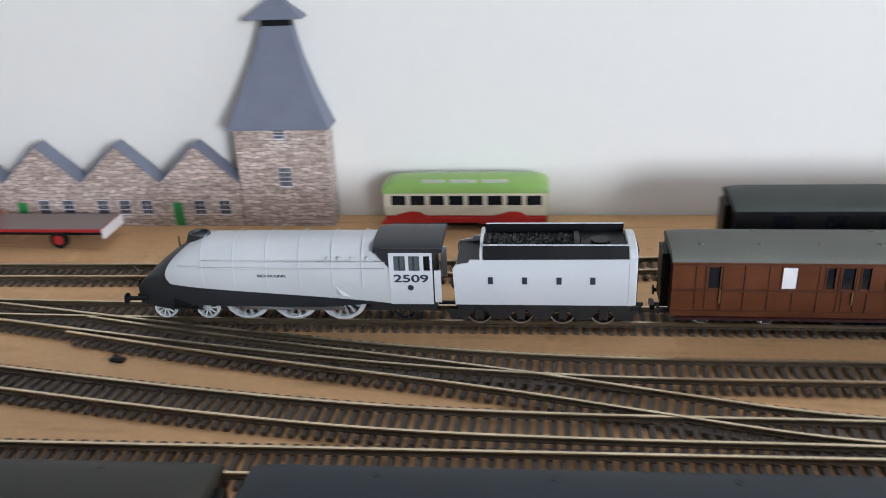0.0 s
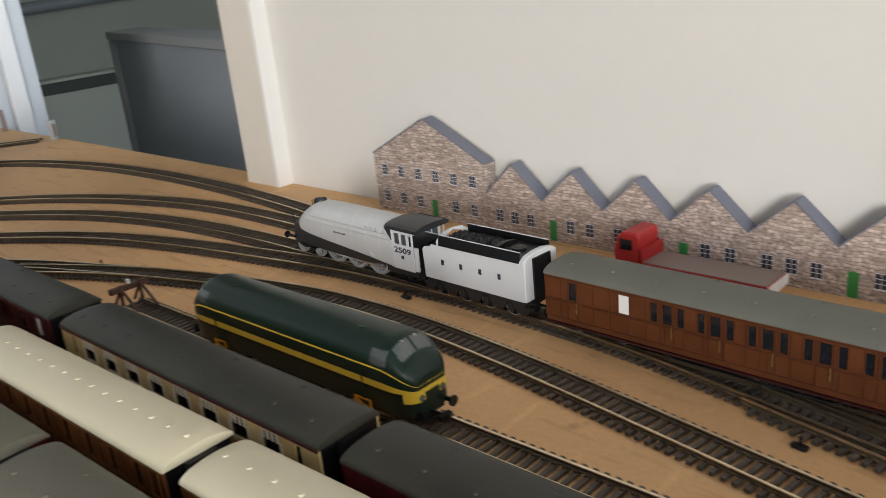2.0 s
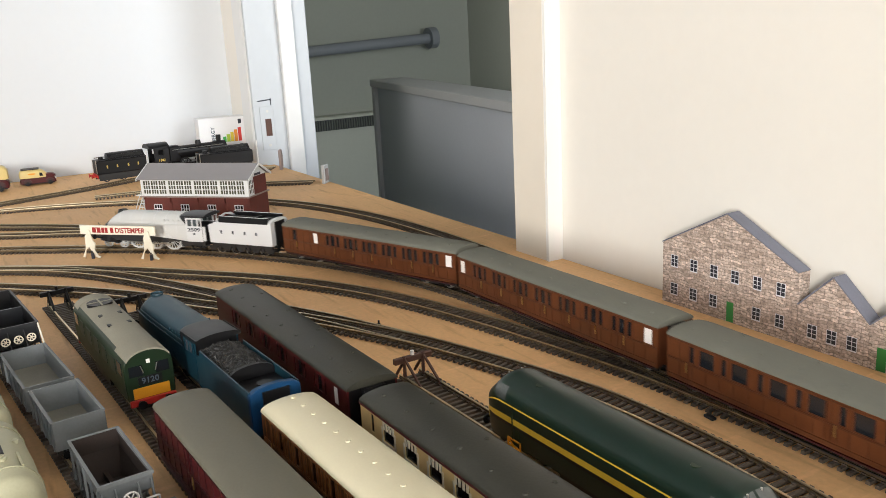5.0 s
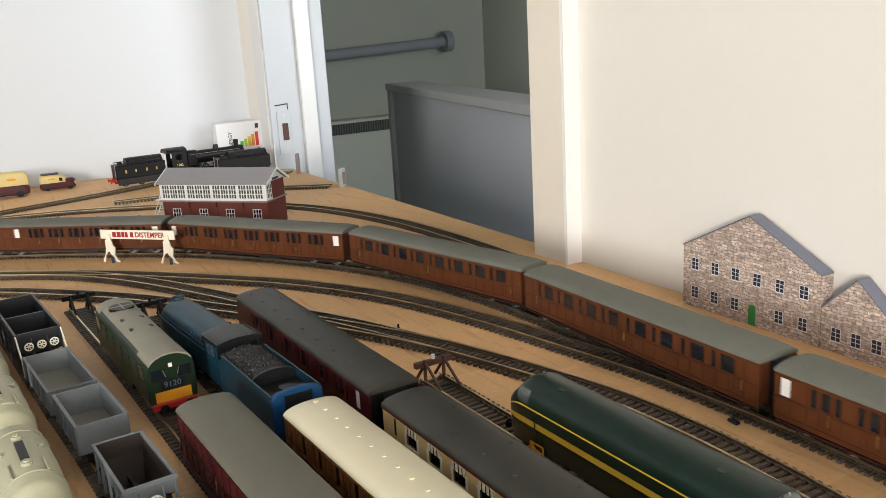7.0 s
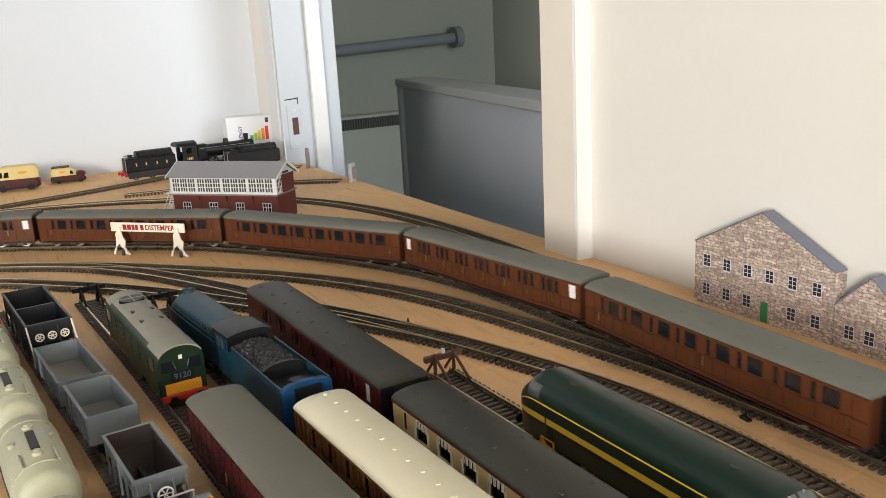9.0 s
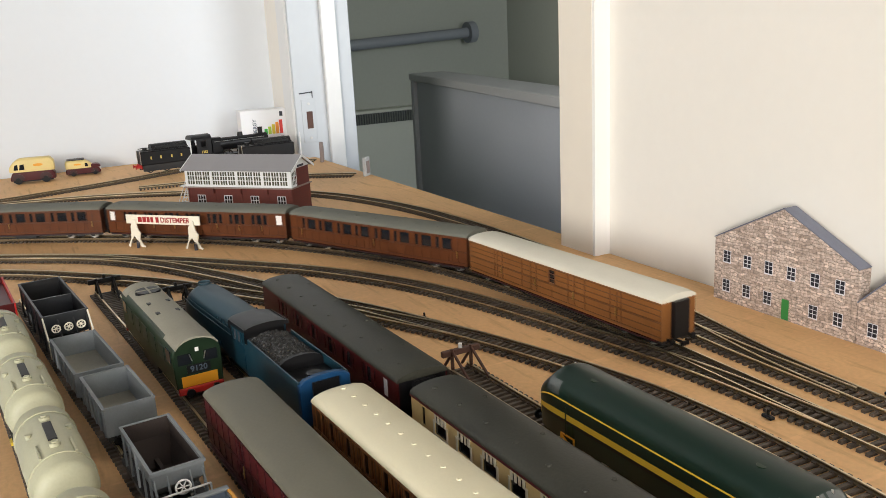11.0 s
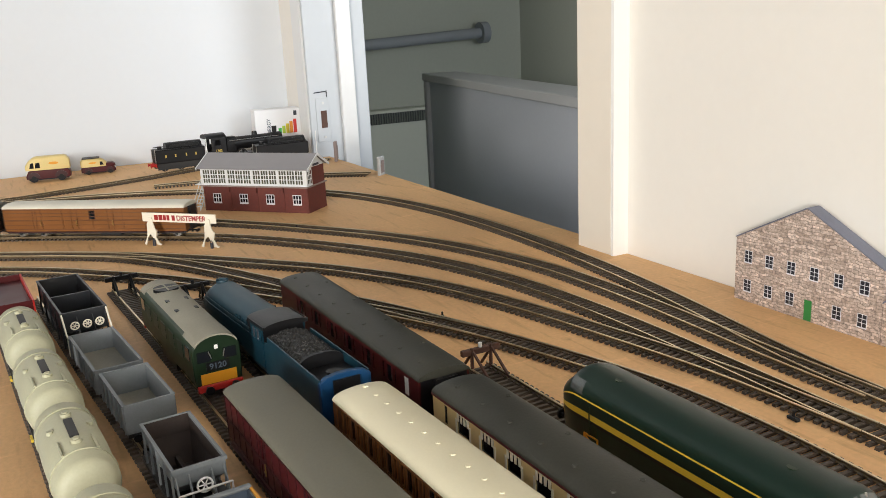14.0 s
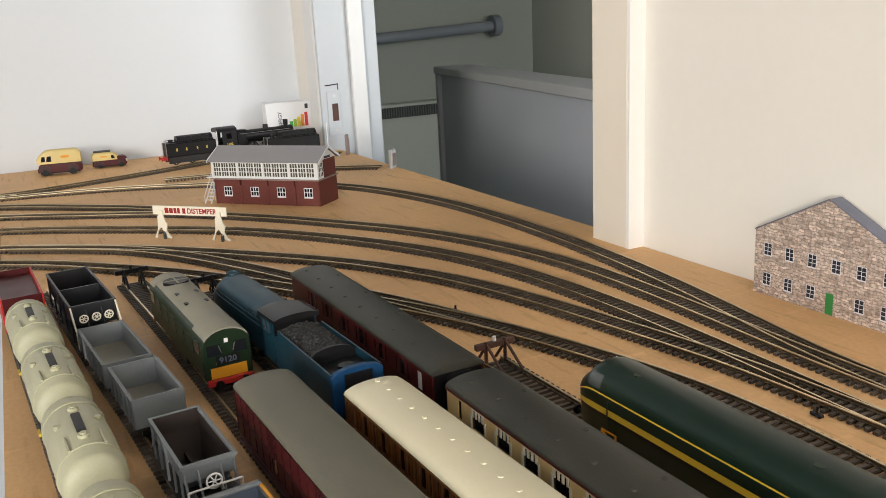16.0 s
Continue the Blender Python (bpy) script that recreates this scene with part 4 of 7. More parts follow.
def a4(name, label, case, skirt, nose, roofm, rims, number=False):
    """A streamlined wedge-fronted locomotive."""
    c = thing(name, label, "steam locomotive")
    X0, X1 = -0.0060, 0.142   # cab front to nose
    def section(x):
        """Half width, shoulder height and top height of the casing at x."""
        u = max(0.0, min(1.0, (x - 0.076) / (X1 - 0.076)))
        v = max(0.0, min(1.0, (x - 0.0975) / (X1 - 0.0975)))
        top = 0.0485 - 0.0008 * u - 0.029 * v ** 1.5
        w = 0.0168 - 0.0035 * u ** 1.5 - 0.0075 * v ** 2.2
        return w, top
    def skirt_top(x):
        f = (x - X0) / (X1 - X0)
        return 0.0142 + 0.0098 * max(0.0, min(1.0, f * 1.12)) ** 0.8
    xs = [X0 + (0.085 - X0) * k / 40 for k in range(40)] + [0.085 + (X1 - 0.085) * k / 220 for k in range(221)]
    n, m, ns = len(xs) - 1, 120, 5
    grid = []
    for x in xs:
        w, top = section(x)
        sk = min(skirt_top(x), top - 0.0015)
        zs = min(max(0.0235, sk + 0.0003), top - 0.0008)
        zb_ = 0.0075 if x > 0.113 else 0.0115 if x > 0.030 else 0.0115 + (0.030 - x) * 0.09
        if 0.106 < x <= 0.113:
            zb_ = 0.0115 - 0.004 * (x - 0.106) / 0.007
        arc = []
        for j in range(m + 1):
            t = math.pi * j / m
            cc, ss = math.cos(t), math.sin(t)
            arc.append((w * math.copysign(abs(cc) ** (2 / 2.7), cc), zs + (top - zs) * abs(ss) ** (2 / 2.7)))
        low = [(w * (0.985 + 0.015 * k / ns), zb_ + (sk - zb_) * k / ns) for k in range(ns + 1)] + [(w, sk + (zs - sk) * k / 3) for k in (1, 2)]
        ring = low + arc + [(-y, z) for y, z in low[::-1]]
        grid.append([(x, y, z) for y, z in ring])
    last = len(grid[0]) - 1
    def zone(j, x, z):
        if j < ns or j >= last - ns:
            return "skirt"
        ux = 0.1215 - 19.0 * max(0.0, z - 0.0285) ** 1.75 - 30.0 * max(0.0, 0.0285 - z) ** 1.75
        return "nose" if x > ux else "case"
    for zn, material, lab in (("case", case, ""), ("skirt", skirt, "dark running skirt"), ("nose", nose, "dark wedge-shaped nose casing")):
        bm = B(); vs = {}
        def vert(i, j):
            if (i, j) not in vs:
                vs[i, j] = bm.verts.new(grid[i][j])
            return vs[i, j]
        for i in range(n):
            for j in range(last):
                q = [grid[i][j], grid[i + 1][j], grid[i + 1][j + 1], grid[i][j + 1]]
                if zone(j, sum(p[0] for p in q) / 4, sum(p[2] for p in q) / 4) == zn:
                    bm.faces.new((vert(i, j), vert(i + 1, j), vert(i + 1, j + 1), vert(i, j + 1)))
        if zn == "nose":
            bm.faces.new([vert(n, j) for j in range(last + 1)])
        part({"case": "boiler_casing", "skirt": "skirt", "nose": "nose_casing"}[zn], bm, material, c, lab, smooth=40)
    for x in (0.098, 0.0800, 0.0615, 0.0430, 0.0250, 0.0085):   # casing straps
        w, top = section(x)
        bm = B(); rings = []
        for dx in (-0.0004, 0.0004):
            rings.append([(x + dx, (w + 0.0008) * math.copysign(abs(math.cos(math.pi * j / 24)) ** (2 / 2.7), math.cos(math.pi * j / 24)), 0.0240 + (top + 0.0008 - 0.0240) * abs(math.sin(math.pi * j / 24)) ** (2 / 2.7)) for j in range(25)])
        vv = [[bm.verts.new(p) for p in r] for r in rings]
        for j in range(24):
            bm.faces.new((vv[0][j], vv[1][j], vv[1][j + 1], vv[0][j + 1]))
        # on the silver casing, white paints in the light caught by same-coloured straps
        part("casing_strap", bm, "white" if case == "silver" else case, c, smooth=40)
    for s in (-1, 1):
        bm = B()
        pts = [(x, s * (section(x)[0] + 0.0006), 0.0350) for x in (-0.004, 0.03, 0.06, 0.09, 0.112)]
        for a, b in zip(pts, pts[1:]):
            rod(bm, a, b, 0.00045, 6)
        part("handrail", bm, case, c)
        bm = B()
        pts = [(x, s * (section(x)[0] + 0.0003), 0.0390) for x in (-0.004, 0.03, 0.06, 0.098)]
        for a, b in zip(pts, pts[1:]):
            rod(bm, a, b, 0.0003, 5)
        part("conduit", bm, case, c)
        bm = B()   # reverser fairing
        q = [(0.0285, 0.0300), (0.0265, 0.0192), (0.0105, 0.0165)]
        va, vb = [bm.verts.new((x, s * 0.0160, z)) for x, z in q], bm.verts.new((0.0205, s * 0.0176, 0.0192))
        bm.faces.new(va)
        for k in range(3):
            bm.faces.new((va[k], va[(k + 1) % 3], vb))
        part("fairing", bm, case, c)
        for k, x in enumerate((0.0267, 0.0205, 0.0135, 0.0050)):
            w, top = section(x)
            bm = B(); rod(bm, (x, s * (w - 0.0004) * 0.97, 0.0405), (x, s * (w + 0.0006) * 0.97, 0.0408), 0.0010, 8); part("washout_plug", bm, case, c)
    bm = B()
    rings = [[(0.1030 + a * 0.0075 * math.cos(2 * math.pi * k / 16), 0.0052 * math.sin(2 * math.pi * k / 16), z) for k in range(16)] for a, z in ((1.15, 0.043), (0.9, 0.0478), (0.82, 0.0492), (0.65, 0.0492), (0.55, 0.0478))]
    loft(bm, rings); part("chimney", bm, nose, c, smooth=50)
    bm = B(); rod(bm, (0.1155, 0.0, 0.041), (0.1155, 0.0, 0.0468), 0.0006, 6); part("whistle", bm, "brass", c)
    for y in (-0.0095, 0.0095):
        bm = B(); rod(bm, (0.136, y, 0.0125), (0.1475, y, 0.0125), 0.0013, 8); rod(bm, (0.1475, y, 0.0125), (0.1485, y, 0.0125), 0.0031, 12); part("buffer", bm, "black", c)
    bm = B(); rod(bm, (0.139, 0, 0.0105), (0.146, 0, 0.0095), 0.0012, 6); part("drawhook", bm, "black", c)
    bm = B(); rod(bm, (0.141, 0.004, 0.027), (0.144, 0.004, 0.031), 0.0005, 6); part("lamp_iron", bm, "black", c)
    # cab
    bm = B()
    for s in (-1, 1):
        side_wall(bm, -0.0292, X0, s * 0.0170, 0.0010, 0.0140, 0.0462, [(-0.0148, -0.0085), (-0.0225, -0.0165), (-0.0280, -0.0245)], 0.0338, 0.0425)
    box(bm, X0 - 0.001, X0, -0.0159, 0.0159, 0.0140, 0.0450)
    part("cab_side", bm, case if case != "silver" else "white", c, "cab with paired side windows")
    for s in (-1, 1):
        for a in (-0.0148, -0.0225):
            bm = B(); box(bm, a, a + 0.0062, *sorted((s * 0.0160, s * 0.0163)), 0.0338, 0.0425); part("cab_window", bm, "cab_pane", c)
            bm = B(); box(bm, a + 0.0028, a + 0.0033, *sorted((s * 0.0163, s * 0.0169)), 0.0338, 0.0425); part("glazing_bar", bm, "ink", c)
        bm = B(); box(bm, -0.0335, -0.0300, *sorted((s * 0.0150, s * 0.0165)), 0.0150, 0.0335); part("cab_door", bm, case if case != "silver" else "white", c)
    for s in (-1, 1):
        bm = B(); prism(bm, [(X0 + 0.0003, 0.0360), (X0 + 0.0003, 0.0446), (X0 + 0.0070, 0.0446)], *sorted((s * 0.0150, s * 0.0172)), "y"); part("cab_fillet", bm, roofm, c)
        bm = B(); prism(bm, [(-0.0345, 0.0446), (-0.0345, 0.0472), (X0 + 0.0040, 0.0472), (X0 + 0.0040, 0.0446)], *sorted((s * 0.0168, s * 0.0175)), "y"); part("roof_edge", bm, roofm, c)
    bm = B(); loft(bm, [[(x, y * k, z - d) for y, z in arch(0.0174, 0.0446, 0.0494, 16, 0.7)] for x, k, d in ((-0.0345, 1.0, 0.0), (X0 + 0.0040, 1.0, 0.0), (X0 + 0.0085, 0.93, 0.0006))]); part("cab_roof", bm, roofm, c, smooth=35)
    bm = B(); box(bm, -0.0292, X0 - 0.001, -0.0159, 0.0159, 0.0140, 0.0152); part("cab_floor", bm, "black", c)
    bm = B(); box(bm, -0.0285, X0 - 0.0012, -0.0157, 0.0157, 0.0153, 0.0330 if case == "silver" else 0.0440); part("backhead", bm, "black", c, "dark cab interior fittings")
    # frames and wheels
    bm = B()
    for s in (-1, 1):
        box(bm, -0.030, 0.132, *sorted((s * 0.0045, s * 0.0060)), 0.0055, 0.0150)
    box(bm, -0.030, 0.006, -0.0140, 0.0140, 0.0085, 0.0138); box(bm, -0.02, 0.12, -0.0045, 0.0045, 0.004, 0.014)
    part("chassis", bm, "frame", c)
    drivers = []
    for x in (0.0232, 0.0507, 0.0782):
        drivers += wheelset(c, x, 0.0130, rims, 14, name="driving_wheel")
    for x in (0.1016, 0.1265):
        wheelset(c, x, 0.0064, rims, 10)
    wheelset(c, -0.0120, 0.0072, "frame", 10)
    for s in (-1, 1):
        bm = B(); box(bm, 0.0212, 0.0802, *sorted((s * 0.0108, s * 0.0116)), 0.0070, 0.0088); rod(bm, (0.0507, s * 0.0122, 0.0079), (0.104, s * 0.0122, 0.0110), 0.0009, 6); part("coupling_rod", bm, "steel", c)
        bm = B(); rod(bm, (0.104, s * 0.0110, 0.0110), (0.118, s * 0.0110, 0.0115), 0.0042, 12); part("cylinder", bm, "black", c)
    if number:
        for s in (-1, 1):
            lettering("cab_number", "2509", 0.0078, "ink", c, pose(-0.0176, s * 0.01712, 0.0292) @ SIDE[s] @ Matrix.Diagonal((1.22, 0.78, 1, 1)), 1.0)
            lettering("nameplate", "SILVER LINK", 0.0026, "ink", c, pose(0.0590, s * 0.01705, 0.0304) @ SIDE[s] @ Matrix.Diagonal((1.15, 0.8, 1, 1)), 1.0)
            bm = B(); rod(bm, (-0.0172, s * 0.0170, 0.0240), (-0.0172, s * 0.0173, 0.0240), 0.0016, 12); part("works_plate", bm, "ink", c)
    return c, drivers

def tender(name, label, paint, back, letters=False, h=0.0470):
    c = thing(name, label, "locomotive tender")
    top = 0.0402 if letters else 0.0432
    bm = B()
    for s in (-1, 1):
        y0, y1 = sorted((s * 0.0170, s * 0.0160))
        prism(bm, [(-h, 0.0140), (h - 0.001, 0.0140), (h, 0.0350), (h - 0.0015, 0.0372), (h - 0.005, 0.0380), (h - 0.0085, 0.0385), (h - 0.009, top), (-h, top + 0.0006)], y0, y1, "y")
    box(bm, -h, -h + 0.001, -0.0159, 0.0159, 0.0140, 0.0400); box(bm, h - 0.002, h - 0.001, -0.0159, 0.0159, 0.0140, 0.0340)
    part("tank_side", bm, paint, c)
    bm = B()
    prism(bm, [(0.0172, 0.0140), (0.0172, 0.0425), (0.0130, 0.0452), (0.0045, 0.0466), (-0.0045, 0.0466), (-0.0130, 0.0452), (-0.0172, 0.0425), (-0.0172, 0.0140)], -h - 0.0022, -h + 0.0024)
    part("rear_panel", bm, back, c, bevel=0.0005)
    if letters:
        bm = B(); prism(bm, [(0.0165, 0.0345), (0.0165, 0.0435), (0.010, 0.0478), (0.0, 0.0490), (-0.010, 0.0478), (-0.0165, 0.0435), (-0.0165, 0.0345), (-0.0150, 0.0345), (-0.0150, 0.0425), (0.0, 0.0478), (0.0150, 0.0425), (0.0150, 0.0345)], h - 0.016, h - 0.0145); part("front_arch", bm, back, c)
        bm = B(); box(bm, -h + 0.0026, -h + 0.0268, -0.0146, 0.0146, 0.0371, 0.0436); part("rear_deck", bm, "black", c, "black tender deck behind the coal", bevel=0.0006)
        for s in (-1, 1):
            bm = B(); prism(bm, [(s * 0.0166, 0.0402), (s * 0.0152, 0.0478), (s * 0.0146, 0.0478), (s * 0.0158, 0.0402)], -h + 0.0026, h - 0.0165); part("coal_guard", bm, "black", c, "black inward-sloping coal guard")
            bm = B(); rod(bm, (-h + 0.0026, s * 0.0149, 0.0480), (h - 0.0165, s * 0.0149, 0.0480), 0.0004, 6); part("guard_rim", bm, back, c)
    bm = B(); box(bm, -h + 0.001, h - 0.002, -0.0159, 0.0159, 0.0142, 0.0370); part("tank_top", bm, "black", c)
    bm = B(); rng = random.Random(7)
    nx, ny = 64, 26
    x0c = -h + (0.030 if letters else 0.040)
    rows = []
    for i in range(nx + 1):
        x = x0c + (h - (0.017 if letters else 0.004) - x0c) * i / nx
        rows.append([bm.verts.new((x, -0.0155 + 0.031 * j / ny, (0.0415 if letters else 0.0405) + 0.0032 * math.sin(math.pi * j / ny) + 0.0008 * math.sin(i * 0.9) * math.sin(j * 1.1 + i * 0.3) + rng.uniform(-0.0010, 0.0011))) for j in range(ny + 1)])
    for i in range(nx):
        for j in range(ny):
            bm.faces.new((rows[i][j], rows[i + 1][j], rows[i + 1][j + 1], rows[i][j + 1]))
    tagged(part("coal", bm, "coal", c), kind="stuff")
    bm = B(); prism(bm, [(0.0156, 0.0371)] + arch(0.0156, 0.0410, 0.0468, 12) + [(-0.0156, 0.0371)], x0c - 0.0030, x0c); part("coal_plate", bm, "black", c, "curved black bulkhead behind the coal")
    bm = B(); rod(bm, (-h + 0.016, 0, 0.0370), (-h + 0.016, 0, 0.0452 if letters else 0.0415), 0.0052, 18); part("filler_cap", bm, "black", c, smooth=40)
    bm = B(); box(bm, -h - 0.0035, -h - 0.0002, -0.0090, 0.0090, 0.0110, 0.0430); part("gangway", bm, "black", c)
    bm = B()
    for s in (-1, 1):
        y0, y1 = sorted((s * 0.0140, s * 0.0152))
        box(bm, -h + 0.001, h - 0.002, y0, y1, 0.0098, 0.0139)
        for x in (-0.0435, -0.022, 0.0, 0.0223, 0.0440):
            prism(bm, [(x - 0.0075, 0.0098), (x - 0.0040, 0.0042), (x + 0.0040, 0.0042), (x + 0.0075, 0.0098)], y0, y1, "y")
        for x in (-0.0330, -0.0112, 0.0112, 0.0335):
            box(bm, x - 0.0022, x + 0.0022, *sorted((s * 0.0145, s * 0.0160)), 0.0050, 0.0110)
    box(bm, -h, h - 0.001, -0.0139, 0.0139, 0.0105, 0.0139)
    part("frame", bm, "frame", c)
    for x in (-0.0330, -0.0112, 0.0112, 0.0335):
        wheelset(c, x, 0.0072, "frame", 10, y=0.0105)
        if letters:
            for y in (-0.0119, 0.0119):
                bm = B(); ring = [[(x + q * math.cos(2 * math.pi * k / 18), y + dy, 0.0072 + q * math.sin(2 * math.pi * k / 18)) for k in range(18)] for dy, q in ((-0.0002, 0.0071), (0.0002, 0.0071), (0.0002, 0.0065), (-0.0002, 0.0065))]
                loft(bm, ring + [ring[0]], cap=False); part("tyre", bm, "steel", c, "bright wheel tyre")
    for y in (-0.0105, 0.0105):
        bm = B(); rod(bm, (-h, y, 0.0090), (-h - 0.005, y, 0.0090), 0.0013, 8); rod(bm, (-h - 0.005, y, 0.0090), (-h - 0.0058, y, 0.0090), 0.003, 10); part("buffer", bm, "black", c)
    bm = B(); rod(bm, (-h - 0.008, 0, 0.0062), (-h + 0.002, 0, 0.0062), 0.0011, 6); part("coupling", bm, "black", c)
    bm = B(); rod(bm, (h, 0, 0.0062), (h + 0.010, 0, 0.0062), 0.0011, 6); part("drawbar", bm, "black", c)
    for y in (-0.012, 0.012):
        bm = B(); rod(bm, (-h - 0.0006, y, 0.013), (-h - 0.0006, y, 0.036), 0.0004, 6); part("ladder_rail", bm, back, c)
    if letters:
        for s in (-1, 1):
            for x in (0.0270, 0.0090, -0.0090, -0.0265):
                bm = B(); box(bm, x - 0.0013, x + 0.0013, *sorted((s * 0.0170, s * 0.0173)), 0.0264, 0.0304); part("letter_mark", bm, letters, c, "dark lettering mark")
    return c

def seat(ob, line, x, facing=-1, dz=0.0):
    """Stand a vehicle on a track at world x; facing -1 looks towards -x."""
    k = int(np.argmin(abs(line.xy[:, 0] - x)))
    w = line.way(line.s[k])
    yaw = math.degrees(math.atan2(w[1], w[0])) + (0 if (w[0] > 0) == (facing > 0) else 180)
    ob.matrix_basis = pose(x, float(line.xy[k, 1]), RAIL_TOP + dz, 0, 0, yaw)
    return ob

# the train that runs
silver_engine, silver_drivers = a4("steam_locomotive", "streamlined silver-grey steam locomotive with charcoal nose and skirt", "silver", "charcoal", "charcoal", "charcoal", "wheel_white", True)
silver_tender = tender("locomotive_tender", "white eight-wheeled tender with black coal and dark letters", "white", "white", "ink")
LC = 0.2655
grp = "teak coaches of the running train"
trio = [(-0.0105, -0.0063), (-0.0030, 0.0030), (0.0063, 0.0105)]
def frac(a, b):
    return (LC / 2 - LC * b, LC / 2 - LC * a)
def teak_a(label):
    w = even(LC, 6, 0.27, 0.93, trio) + [frac(0.068, 0.090)]
    return coach("railway_coach", label, grp, LC, "teak", "roof_grey", w, [frac(0.205, 0.232), frac(0.950, 0.980)], [sum(p) / 2 for p in even(LC, 6, 0.27, 0.93, [(-0.003, 0.003)])] + [LC * 0.42], 9, bead="teak_bead", ends="teak_bead")
def teak_b(label):
    w = even(LC, 7, 0.08, 0.92, trio)
    return coach("railway_coach", label, grp, LC, "teak", "roof_grey", w, [frac(0.018, 0.046), frac(0.950, 0.980)], [sum(p) / 2 for p in even(LC, 7, 0.08, 0.92, [(-0.003, 0.003)])], 9, bead="teak_bead", ends="teak_bead")
def teak_c(label):
    w = even(LC, 4, 0.06, 0.94, [(-0.026, -0.013), (-0.0085, -0.0045), (0.002, 0.015), (0.020, 0.024)])
    return coach("railway_coach", label, grp, LC, "teak", "roof_grey", w, [], [LC * 0.44, 0.0, -LC * 0.44], 9, bead="teak_bead", ends="teak_bead")
train_coaches = [teak_a("varnished teak brake coach with grey roof and white blanked windows"), teak_b("varnished teak compartment coach with white blanked end windows"), teak_c("varnished teak corridor coach with broad windows"), teak_c("varnished teak corridor coach with broad windows"), teak_b("varnished teak compartment coach with white blanked end windows"), teak_c("varnished teak corridor coach with broad windows")]
train_coaches.append(coach("railway_van", "golden teak luggage van with off-white roof at the train's end", grp, LC, "teak_light", "roof_white", [frac(0.485, 0.515)], [], [LC * 0.3, LC * 0.1, -LC * 0.1, -LC * 0.3], 0, bead="umber", planks=True, category="luggage van", ends="teak_light"))

# standing coaches and engines in the sidings
LM = 0.262
def mk_wins(n):
    return even(LM, n, 0.09, 0.91, [(-0.0070, 0.0070)]) + [(LM * 0.44 - 0.002, LM * 0.44 + 0.002), (-LM * 0.44 - 0.002, -LM * 0.44 + 0.002)]
comp = even(LM, 6, 0.13, 0.90, [(-0.0100, -0.0075), (-0.0035, 0.0035), (0.0075, 0.0100)])
S = "coaches standing in the sidings"
def fit(wins, L):
    return [(a * L / LM, b * L / LM) for a, b in wins]
def maroon_coach(label, roof="roof_dark", L=LM):
    return coach("railway_coach", label, S, L, "maroon", roof, fit(comp, L), [(-L * 0.445, -L * 0.425)], [], 9, bars=False, vent_mat=roof)
def choc_coach(label, L=0.250):
    return coach("railway_coach", label, S, L, "cream", "roof_dark", fit(mk_wins(8), L), [], [], 9, lower="umber", bars=True, trim="maroon")
def pullman(label, L=LM):
    w = even(LM, 9, 0.07, 0.95, [(-0.0100, -0.0070), (-0.0035, 0.0035), (0.0070, 0.0100)])
    return coach("railway_coach", label, S, L, "umber", "roof_cream", fit(w, L), [], [L * 0.46, -L * 0.46], 16, bead="teak_light", vent_mat="blind", dots=True)
L1, L2, L3 = LINES["carmine"], LINES["blue"], LINES["green"]
seat(maroon_coach("maroon coach with dark grey roof standing in a siding"), L1, -0.797)
seat(choc_coach("chocolate and cream coach with dark roof in a siding"), L1, -0.523)
seat(maroon_coach("maroon coach with dark grey roof standing in a siding", L=0.236), L1, -0.2645)
seat(maroon_coach("maroon coach with blue-grey roof standing in a siding", "roof_slate"), L1, -0.003)
seat(maroon_coach("maroon coach with blue-grey roof standing in a siding", "roof_slate"), L1, 0.272)
seat(pullman("brown panelled coach with a cream roof in a siding", 0.230), L2, -0.556)
seat(pullman("brown panelled coach with a cream roof in a siding"), L2, -0.296)
seat(coach("railway_coach", "plain maroon parcels van with mid grey roof", S, 0.204, "maroon", "roof_mid", [(-0.036, -0.031), (0.031, 0.036)], [], [-0.033, 0.033], 0, bead="maroon_dark", category="parcels van", ends="maroon"), L3, -0.617)
seat(coach("railway_coach", "maroon van with mid grey roof in a siding", S, LM, "maroon", "roof_mid", even(LM, 9, 0.05, 0.95, [(-0.004, 0.004)]), [], [], 9, category="parcels van", ends="maroon"), L3, -0.370)
blue_engine, _ = a4("steam_locomotive", "streamlined dark blue steam locomotive with black cab roof", "blue", "black", "blue", "black", "frame")
seat(blue_engine, L2, -0.836)
blue_engine.matrix_basis = blue_engine.matrix_basis @ pose(0, 0, 0, 0, 0, 2.6)
seat(tender("locomotive_tender", "blue tender filled with coal behind a blue engine", "blue", "blue_bright", h=0.0530), L2, -0.7470)
seat(coach("railway_coach", "black van with a dark roof standing by the wall", "", LM, "black", "roof_dull", even(LM, 8, 0.05, 0.95, [(-0.006, 0.006)]), [], [], 0, category="railway coach"), Line([(2.7, .512), (-.5, .500)]), 0.205)

